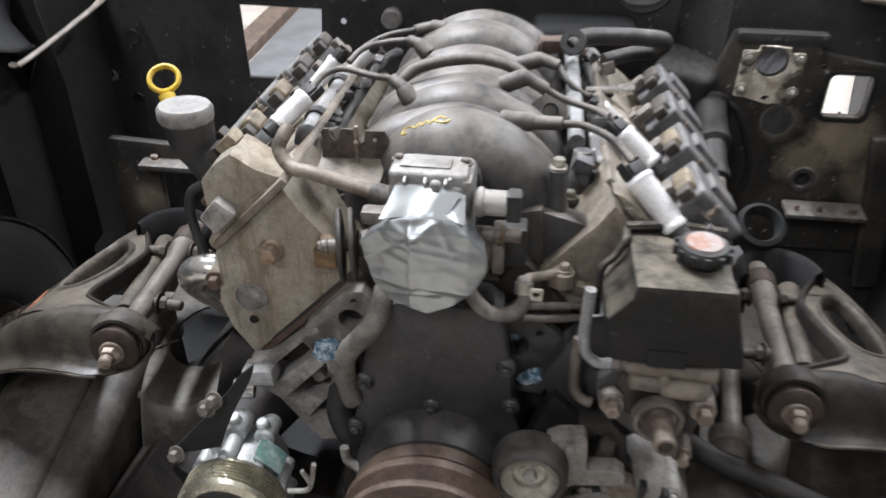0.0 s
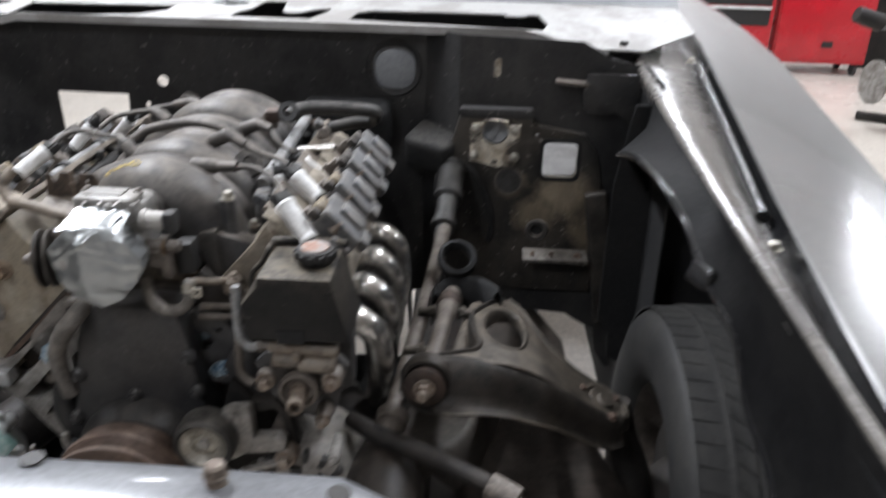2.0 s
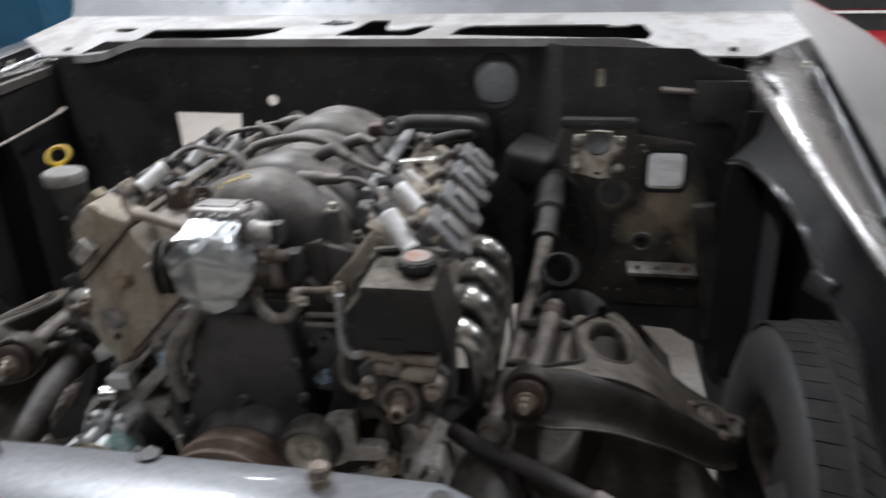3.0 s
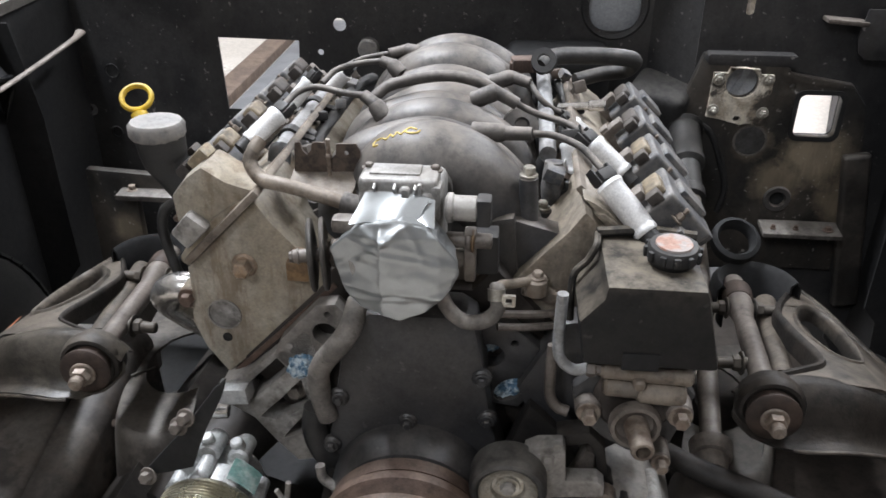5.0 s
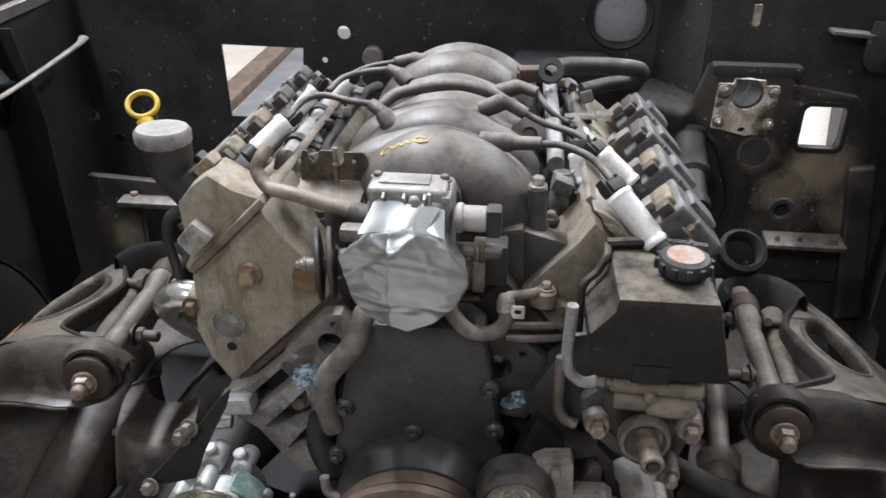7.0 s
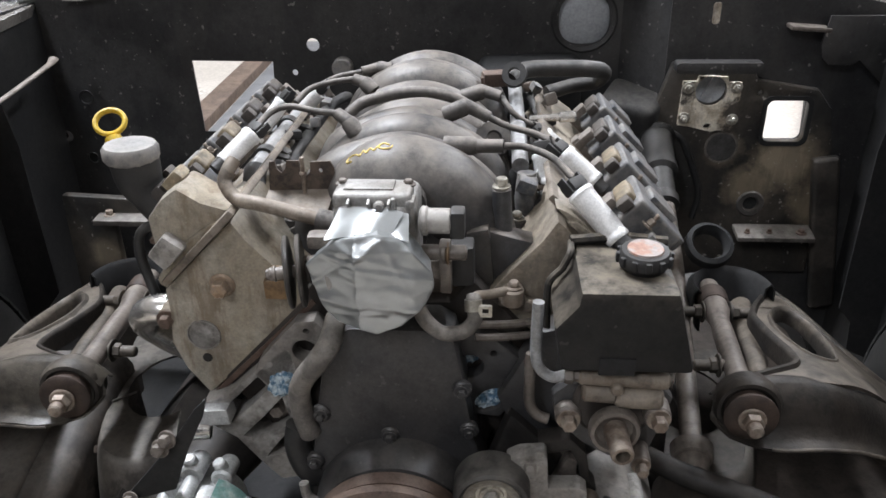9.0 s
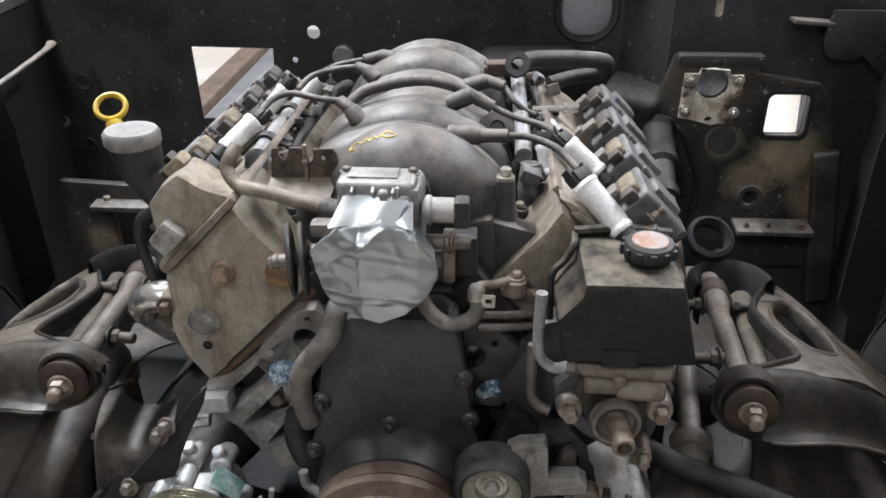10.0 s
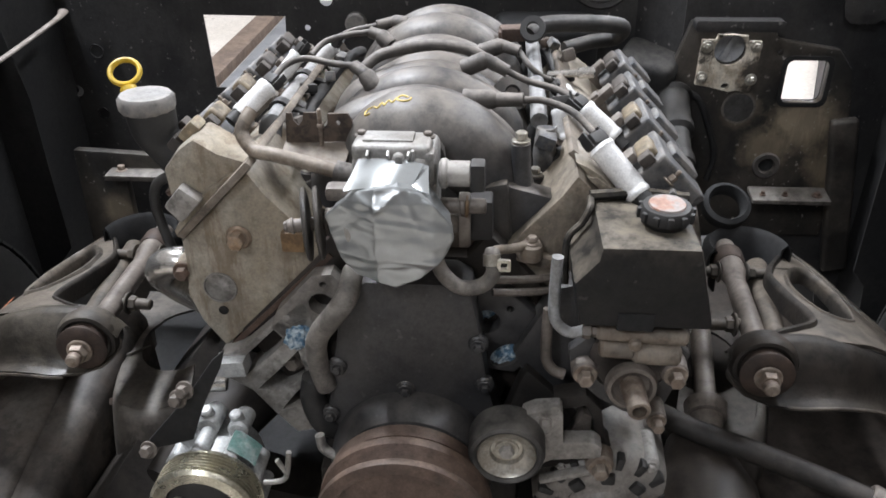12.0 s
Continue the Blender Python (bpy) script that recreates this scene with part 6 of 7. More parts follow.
def coil_pack(s, k):
    """An ignition coil on its bracket, with a plug lead and a metal heat shield."""
    y = (0.085 if s > 0 else 0.172) + 0.1118 * k
    dv = -0.018 if s > 0 else -0.026
    t = thing("ignition_coil", bank(s, 0.41, 0.0 + dv, y), "dusty black ignition coil with a cream connector", "ignition coil", "ignition coils")
    r = Matrix((Vector((s * 0.70711, 0, -0.70711)), Y, Vector((s * 0.70711, 0, 0.70711)))).transposed()
    bm = B()
    wide = s > 0
    box(bm, bank(s, 0.394, (0.004 if wide else 0.014) + dv, y + 0.012), (0.066 if wide else 0.054, 0.074, 0.046), r, 0.005, 3)
    part("body", bm, M_COIL, t)
    for name, u, v, e, size in () if s < 0 else (("lid", 0.419, 0.010, 0.022, (0.040, 0.036, 0.010)), ("terminal", 0.405, 0.044, 0.014, (0.016, 0.040, 0.018)), ("socket", 0.388, 0.018, -0.030, (0.030, 0.020, 0.026))):
        bm = B()
        box(bm, bank(s, u, v + dv, y + e), size, r, 0.004)
        part(name, bm, M_COIL, t)
    bm = B()
    if wide:
        box(bm, bank(s, 0.402, -0.034 + dv, y + 0.004), (0.014, 0.036, 0.020), r, 0.005, 3)
    else:
        box(bm, bank(s, 0.402, -0.022 + dv, y + 0.010), (0.020, 0.036, 0.022), r, 0.006, 3)
    part("connector", bm, M_CREAM if k < 2 else M_CLIP, t, "aged cream connector" if k < 2 else "")
    bm = B()
    box(bm, bank(s, 0.400, (-0.036 if wide else -0.024) + dv, y - 0.022), (0.012 if wide else 0.018, 0.014, 0.016), r, 0.003)
    part("clip", bm, M_CLIP, t, "dark brown retaining clip")
    bm = B()
    box(bm, bank(s, 0.368, 0.0 + dv, y), (0.10, 0.016, 0.012), r, 0.003)
    box(bm, bank(s, 0.378, -0.040 + dv, y), (0.012, 0.02, 0.03), r, 0.003)
    part("bracket", bm, M_STEEL, t)
    bm = B()
    bolt(bm, bank(s, 0.400, -0.002 + dv, y - 0.024), (s, 0, 1), 0.009, 0.008, True, 0.007)
    part("stud", bm, M_BOLT, t)


for s in (-1, 1):
    for k in range(4):
        coil_pack(s, k)


def shielded_boot(a, b, r=0.0125):
    t = thing("plug_boot", a, "spark plug boot in a bright metal heat shield", "plug boot", "plug boots")
    a, b = Vector(a), Vector(b)
    d = (b - a).normalized()
    n = (b - a).length
    bm = B()
    lathe(bm, [(r * 0.86, 0), (r * 1.06, 0.001), (r * 1.12, 0.005), (r * 1.0, 0.008), (r, n - 0.014), (r * 0.93, n - 0.010), (r * 0.93, n - 0.008), (r, n - 0.005), (r * 0.98, n - 0.002), (r * 0.90, n), (r * 0.84, n), (r * 0.86, 0)], a, d, 28)
    part("heat_shield", bm, M_SLEEVE, t)
    bm = B()
    box(bm, a - d * 0.008, (r * 1.8, r * 1.4, 0.014), basis((0, 0, 0), d), 0.003)
    for e in (-1, 1):
        box(bm, a - d * 0.010 + frame_of(d)[0] * (e * r * 0.95), (r * 0.25, r * 0.8, 0.020), basis((0, 0, 0), d), 0.001)
    part("rubber_end", bm, M_BLKPL, t)
    bm = B()
    tube(bm, [b - d * 0.004, b + d * 0.014], r * 0.82, 14, 3)
    part("plug_end", bm, M_BLKPL, t)


shielded_boot((0.199, 0.088, 0.924), (0.241, 0.052, 0.884), 0.0138)
shielded_boot((0.190, 0.200, 0.926), (0.229, 0.180, 0.897), 0.0128)
shielded_boot((0.166, 0.215, 0.921), (0.171, 0.20, 0.886))
shielded_boot((0.172, 0.33, 0.905), (0.205, 0.33, 0.878))
shielded_boot((-0.188, 0.200, 0.949), (-0.217, 0.166, 0.924), 0.0118)
shielded_boot((-0.186, 0.345, 0.948), (-0.214, 0.330, 0.915), 0.0105)
shielded_boot((-0.152, 0.42, 0.94), (-0.19, 0.42, 0.90), 0.0105)


def plug_lead(points, boot_r=0.0110, lead_r=0.0042, n_boot=2):
    t = thing("spark_plug_lead", points[0], "thick dusty rubber spark plug lead with its boot", "plug lead", "spark plug leads")
    a, b = Vector(points[0]), Vector(points[1])
    d = (b - a).normalized()
    bm = B()
    lathe(bm, [(0, 0.004), (boot_r * 0.62, 0.004), (boot_r * 0.70, 0), (boot_r, 0), (boot_r * 1.04, 0.003), (boot_r, 0.006), (boot_r, (b - a).length - 0.002), (boot_r * 0.8, (b - a).length + 0.003), (0, (b - a).length + 0.004)], a, d, 18)
    part("boot", bm, M_RUBBER, t)
    bm = B()
    tube(bm, [a.lerp(b, 0.75)] + [Vector(p) for p in points[1:n_boot + 1]], [boot_r * 0.88, boot_r * 0.84, boot_r * 0.74, boot_r * 0.70], 16, 5)
    part("boot_neck", bm, M_RUBBER, t)
    bm = B()
    tube(bm, points[n_boot:], lead_r, 12, 6)
    part("cable", bm, M_RUBBER, t)


plug_lead([(0.050, 0.16, 0.950), (0.085, 0.155, 0.951), (0.118, 0.15, 0.953), (0.142, 0.15, 0.952), (0.172, 0.132, 0.946), (0.194, 0.106, 0.932)])
plug_lead([(0.045, 0.26, 0.955), (0.072, 0.255, 0.968), (0.10, 0.25, 0.955), (0.125, 0.245, 0.945), (0.160, 0.235, 0.938), (0.184, 0.215, 0.931)])
plug_lead([(0.062, 0.37, 0.946), (0.09, 0.37, 0.955), (0.115, 0.36, 0.95), (0.13, 0.34, 0.935), (0.15, 0.34, 0.92), (0.17, 0.35, 0.912)])
plug_lead([(-0.062, 0.215, 0.943), (-0.072, 0.22, 0.958), (-0.088, 0.23, 0.966), (-0.115, 0.235, 0.967), (-0.15, 0.245, 0.970), (-0.172, 0.235, 0.966), (-0.184, 0.208, 0.956)])
plug_lead([(-0.062, 0.36, 0.957), (-0.074, 0.365, 0.968), (-0.09, 0.37, 0.972), (-0.12, 0.37, 0.968), (-0.15, 0.355, 0.962), (-0.165, 0.33, 0.95)])
plug_lead([(-0.055, 0.50, 0.952), (-0.075, 0.50, 0.955), (-0.10, 0.49, 0.952), (-0.14, 0.48, 0.945), (-0.17, 0.45, 0.935)])


def top_details():
    # crossing hose over the runners
    t = thing("vacuum_hose", (0, 0.3, 0.97), "grey fabric-covered vacuum hose lying across the runners", "hose")
    bm = B()
    tube(bm, [(-0.085, 0.27, 0.95), (-0.06, 0.285, 0.965), (0.0, 0.295, 0.975), (0.05, 0.29, 0.970), (0.085, 0.28, 0.952)], 0.0075, 14, wobble=0.1)
    part("hose", bm, M_RUBBER, t)
    # fuel rails with injectors
    for s in (-1, 1):
        f = thing("fuel_rail", (s * 0.145, 0.32, 0.9), "silver fuel rail with injectors", "fuel rail", "fuel rails")
        bm = B()
        pts = [(-0.190, 0.20, 0.903), (-0.190, 0.30, 0.904), (-0.187, 0.40, 0.905), (-0.183, 0.52, 0.905)] if s < 0 else [(0.139, 0.20, 0.91), (0.139, 0.30, 0.914), (0.138, 0.40, 0.918), (0.136, 0.54, 0.922)]
        tube(bm, pts, 0.0105, 14)
        part("rail", bm, M_RAIL, f)
        for k in range(4):
            y = 0.215 + 0.1 * k
            bm = B()
            rx = 0.186 if s < 0 else 0.139
            tube(bm, [(s * rx, y, 0.90), (s * (rx - 0.012), y, 0.868), (s * 0.134, y, 0.83)], [0.010, 0.012, 0.009], 12)
            box(bm, (s * (rx + 0.006), y, 0.868), (0.024, 0.016, 0.022), (0, s * 30, 0), 0.004)
            part("injector", bm, M_BLKPL, f)
    bm = B()
    tube(bm, [(-0.190, 0.20, 0.902), (-0.188, 0.185, 0.896), (-0.182, 0.165, 0.878), (-0.178, 0.155, 0.862)], [0.014, 0.0145, 0.015, 0.019], 14)
    c = part("rail_connector", bm, M_BLKPL, engine)
    # sheet bracket with notched edge
    t = thing("sheet_bracket", (-0.13, 0.2, 0.88), "rust-brown notched sheet steel bracket", "bracket")
    bm = B()
    pts = [(-0.148, 0.911), (-0.074, 0.914), (-0.071, 0.938), (-0.076, 0.947), (-0.098, 0.946), (-0.099, 0.934), (-0.105, 0.928), (-0.110, 0.932), (-0.111, 0.947), (-0.125, 0.947), (-0.127, 0.938), (-0.132, 0.932), (-0.137, 0.937), (-0.139, 0.946), (-0.145, 0.946)]
    plate(bm, pts, (0, 0.116, 0), X, Z, 0.003, [circle(-0.087, 0.936, 0.0025, 12)])
    part("sheet", bm, M_RUSTD, t)
    bm = B()
    strip(bm, [[(-0.149, 0.117, 0.913), (-0.149, 0.104, 0.909), (-0.149, 0.084, 0.908), (-0.149, 0.080, 0.906)], [(-0.112, 0.117, 0.912), (-0.112, 0.104, 0.906), (-0.112, 0.084, 0.902), (-0.112, 0.080, 0.898)], [(-0.076, 0.117, 0.914), (-0.076, 0.104, 0.904), (-0.077, 0.084, 0.899), (-0.077, 0.080, 0.895)]], 0.002)
    part("tray", bm, M_ALU2, t)
    bm = B()
    cyl(bm, (-0.107, 0.112, 0.908), (-0.107, 0.112, 0.952), 0.0026, seg=10)
    bolt(bm, (-0.107, 0.112, 0.930), Z, 0.008, 0.005, False)
    part("stud", bm, M_BOLT, t)
    bm = B()
    tube(bm, [(-0.11, 0.14, 0.868), (-0.095, 0.14, 0.872), (-0.075, 0.13, 0.885)], 0.007, 10)
    part("arm", bm, M_STEEL, t)
    # rear heater hoses
    t = thing("heater_hose", (0.2, 0.48, 0.94), "black dusty rubber heater hose with open ends", "hose", "heater hoses")
    bm = B()
    tube(bm, [(0.128, 0.425, 0.955), (0.15, 0.45, 0.964), (0.20, 0.47, 0.962), (0.25, 0.485, 0.957), (0.272, 0.51, 0.945), (0.262, 0.53, 0.925), (0.225, 0.52, 0.922), (0.185, 0.50, 0.916)], [0.0125, 0.0125, 0.0125, 0.0125, 0.012, 0.0115, 0.011, 0.011], 16, 6)
    part("hose", bm, M_HEATER, t)
    bm = B()
    lathe(bm, [(0.009, 0), (0.0175, 0), (0.0185, 0.003), (0.0175, 0.012), (0.009, 0.012), (0.009, 0)], (0.134, 0.418, 0.965), Vector((-0.1, -0.85, 0.4)), 20)
    part("open_end", bm, M_BLKPL, t)
    bm = B()
    box(bm, (0.112, 0.44, 0.955), (0.05, 0.03, 0.02), (0, 0, 10), 0.004)
    box(bm, (0.095, 0.44, 0.945), (0.02, 0.03, 0.03), bev=0.004)
    part("tee", bm, M_RUST, t)
    # ratchet extension left lying
    t = thing("socket_extension", (0.19, 0.37, 0.917), "short chrome socket extension bar", "hand tool")
    bm = B()
    cyl(bm, (0.155, 0.372, 0.914), (0.205, 0.372, 0.918), 0.0055, seg=16)
    cyl(bm, (0.196, 0.372, 0.917), (0.22, 0.372, 0.919), 0.0078, seg=18)
    part("bar", bm, M_CHROME, t)
    bm = B()
    tube(bm, [(0.146, 0.178, 0.910), (0.146, 0.176, 0.879), (0.147, 0.175, 0.849)], [0.011, 0.014, 0.012], 12)
    box(bm, (0.146, 0.165, 0.900), (0.024, 0.02, 0.018), (10, 20, 0), 0.004)
    part("front_injector", bm, M_COIL, engine, "blue-grey injector connector")
    for y in (0.245, 0.37):
        bm = B()
        lathe(bm, [(0.0107, -0.008), (0.0145, -0.008), (0.0145, 0.008), (0.0107, 0.008), (0.0107, -0.008)], (-0.190, y, 0.9035), Y, 20)
        box(bm, (-0.174, y, 0.898), (0.03, 0.014, 0.018), (0, 15, 0), 0.003)
        part("rail_strap", bm, M_BLKPL, engine)
    # silver shield plate between coils and intake
    bm = B()
    strip(bm, [[(0.158 + 0.02 * math.sin(k), 0.19 + 0.06 * k, 0.905 - 0.02 * j) for j in range(3)] for k in range(4)], 0.001)
    part("foil_shield", bm, M_SLEEVE, engine)
    # round vacuum valve
    bm = B()
    lathe(bm, [(0, 0.004), (0.008, 0.004), (0.01, 0.008), (0.022, 0.006), (0.024, 0.0), (0.022, -0.01), (0, -0.012)], (0.105, 0.255, 0.925), Vector((0.2, -0.8, 0.5)), 28)
    part("purge_valve", bm, M_PLASTIC, engine)


top_details()


def wiring_loom(s):
    """Black corrugated loom along a bank, with a plug for each injector and coil."""
    rng = random.Random(7 + s)
    t = thing("wiring_loom", (s * 0.2, 0.3, 0.89), "black taped wiring loom with small plugs along the bank", "wiring loom", "wiring looms")
    if s > 0:
        way = [(0.163, 0.165, 0.873), (0.170, 0.22, 0.884), (0.176, 0.30, 0.890), (0.172, 0.40, 0.898), (0.165, 0.50, 0.905), (0.15, 0.56, 0.90)]
    else:
        way = [(-0.168, 0.155, 0.868), (-0.160, 0.20, 0.885), (-0.163, 0.28, 0.890), (-0.160, 0.38, 0.893), (-0.155, 0.50, 0.895), (-0.14, 0.57, 0.89)]
    bm = B()
    tube(bm, way, 0.0085, 10, 6, wobble=0.25)
    part("trunk", bm, M_BLKPL, t)
    pts = spline(way, 8)
    for k in range(9):
        p = pts[3 + k * 4]
        out = Vector((s * rng.uniform(-0.012, 0.026), rng.uniform(-0.012, 0.012), rng.uniform(0.006, 0.022)))
        bm = B()
        tube(bm, [p, p + out * 0.6 + Vector((0, 0, 0.006)), p + out], 0.0035, 8, 4)
        box(bm, p + out, (rng.uniform(0.014, 0.022), rng.uniform(0.016, 0.024), rng.uniform(0.012, 0.018)), (rng.uniform(-30, 30), rng.uniform(-30, 30), rng.uniform(0, 90)), 0.003)
        part("plug", bm, rng.choice((M_BLKPL, M_COIL, M_STEEL, M_RUSTD)), t)


for s in (-1, 1):
    wiring_loom(s)


# ---- accessories ----
def steering_pump():
    t = thing("power_steering_pump", (0.245, 0.0, 0.72), "power steering pump with a black reservoir and round cap", "pump")
    # reservoir with a sloping shoulder
    bm = B()
    front = [(0.176, 0.788), (0.309, 0.788), (0.286, 0.879), (0.192, 0.879), (0.190, 0.864), (0.169, 0.838)]
    plate(bm, front, (0, 0.055, 0), X, Z, 0.108, bev=0.007)
    rs = part("reservoir", bm, M_RESV, t, "black plastic fluid reservoir with dusty top")
    # open notch, its dark recess painted as a thin black block
    bm = B()
    box(bm, (0.232, -0.0525, 0.796), (0.036, 0.004, 0.020), bev=0.001)
    part("slot", bm, M_MATTE, rs)
    bm = B()
    tube(bm, [(0.189, 0.05, 0.884), (0.24, 0.053, 0.887), (0.29, 0.05, 0.884)], 0.006, 8)
    tube(bm, [(0.19, 0.05, 0.882), (0.188, 0.03, 0.880), (0.180, 0.025, 0.864), (0.166, 0.02, 0.846), (0.166, 0.01, 0.80)], 0.004, 8)
    part("rim", bm, M_RESV, rs)
    bm = B()
    top = Vector((0.258, 0.0, 0.880))
    prof = [(0, 0), (0.0205, 0), (0.022, 0.005), (0.0255, 0.007), (0.0255, 0.016), (0.023, 0.020), (0.018, 0.0205), (0, 0.0205)]
    lathe(bm, prof, top, Vector((0.0, -0.05, 1)), 36)
    cp = part("cap", bm, M_BLKPL, t, "black ribbed cap with a faded orange print")
    for k in range(12):
        a = 2 * math.pi * k / 12
        bm = B()
        box(bm, top + Vector((0.0255 * math.cos(a), 0.0255 * math.sin(a), 0.0115)), (0.006, 0.0065, 0.011), (0, 0, math.degrees(a)), 0.002)
        part("grip", bm, M_BLKPL, cp)
    bm = B()
    lathe(bm, [(0, 0.0), (0.0175, 0.0), (0.0182, -0.002)], top + Vector((0, -0.001, 0.0222)), Vector((0.0, -0.05, 1)), 28)
    part("print", bm, M_ORANGE, cp, "faded orange warning print")
    # pump body, its two bars and the shaft
    bm = B()
    cyl(bm, (0.238, 0.03, 0.728), (0.238, -0.030, 0.728), 0.046, 0.044, 32, 0.006)
    part("pump_body", bm, M_BLOCK, t, "dusty cast pump body")
    bm = B()
    plate(bm, [(0.172, 0.735), (0.180, 0.700), (0.208, 0.672), (0.236, 0.655), (0.262, 0.648), (0.278, 0.655), (0.288, 0.690), (0.300, 0.735), (0.284, 0.752), (0.190, 0.752)], (0, -0.006, 0), X, Z, 0.016, bev=0.004)
    part("face_plate", bm, M_COVER, t)
    bm = B()
    cyl(bm, (0.197, -0.034, 0.7715), (0.290, -0.034, 0.7665), 0.0098, 0.0092, 22, 0.004)
    box(bm, (0.243, -0.022, 0.768), (0.088, 0.026, 0.016), (0, 3, 0), 0.005, 3)
    cyl(bm, (0.236, -0.036, 0.764), (0.236, -0.050, 0.7625), 0.0072, 0.0066, 18)
    part("upper_bar", bm, M_ALU2, t, "dusty cast cross bar")
    bm = B()
    lathe(bm, [(0, 0), (0.0085, 0), (0.0095, 0.002), (0.0095, 0.008), (0.0075, 0.010), (0.0075, 0.014), (0, 0.014)], (0.183, -0.034, 0.7715), X, 6)
    part("union_nut", bm, M_STEEL, t)
    bm = B()
    cyl(bm, (0.202, -0.034, 0.751), (0.238, -0.034, 0.749), 0.0105, seg=22, bev=0.003)
    part("left_barrel", bm, M_ALU2, t)
    bm = B()
    cyl(bm, (0.236, -0.034, 0.7465), (0.285, -0.034, 0.7445), 0.0125, seg=22, bev=0.004)
    part("right_barrel", bm, M_ALU2, t)
    bm = B()
    lathe(bm, [(0, 0), (0.0265, 0), (0.0275, 0.006), (0.0255, 0.012), (0.0215, 0.013), (0.019, 0.006), (0.014, 0.005), (0, 0.006)], (0.237, -0.040, 0.711), Vector((0.02, -1, 0.04)), 36)
    part("seal_ring", bm, M_STEEL, t)
    bm = B()
    lathe(bm, [(0, 0), (0.0125, 0), (0.0125, 0.016), (0.0118, 0.018), (0.0118, 0.042), (0.0105, 0.044), (0.0075, 0.044), (0.0075, 0.030), (0, 0.030)], (0.238, -0.043, 0.711), Vector((0.06, -1, 0.0)), 26)
    part("shaft", bm, M_BOLT, t, "bare rusty drive shaft")
    for x, y, z in ((0.190, -0.036, 0.716), (0.281, -0.045, 0.726), (0.268, -0.05, 0.668)):
        bm = B()
        cyl(bm, (x, y + 0.045, z), (x, y, z), 0.0155 if z > 0.7 else 0.012, 0.0140 if z > 0.7 else 0.011, 20)
        part("lug", bm, M_STEEL, t)
        bm = B()
        bolt(bm, (x, y, z), -Y, 0.0150 if z > 0.7 else 0.012, 0.012)
        part("bolt", bm, M_BOLT, t)
    # bent pipe at the side
    bm = B()
    tube(bm, [(0.1545, -0.018, 0.848), (0.154, -0.018, 0.830), (0.154, -0.020, 0.786), (0.159, -0.022, 0.769), (0.172, -0.026, 0.762), (0.186, -0.032, 0.770)], 0.0060, 12)
    part("return_pipe", bm, M_RAIL, t, "bent bare steel return pipe")
    bm = B()
    tube(bm, [(0.150, -0.004, 0.776), (0.149, -0.010, 0.745), (0.150, -0.014, 0.718), (0.158, -0.018, 0.706), (0.170, -0.020, 0.702)], 0.0062, 12)
    part("pressure_pipe", bm, M_STEEL, t)
    # cast bracket behind
    bm = B()
    plate(bm, [(0.115, 0.70), (0.16, 0.79), (0.20, 0.80), (0.30, 0.77), (0.30, 0.68), (0.22, 0.62), (0.14, 0.64)], (0, 0.05, 0), X, Z, 0.035, bev=0.006)
    part("bracket", bm, M_COVER, t)
    return t


steering_pump()


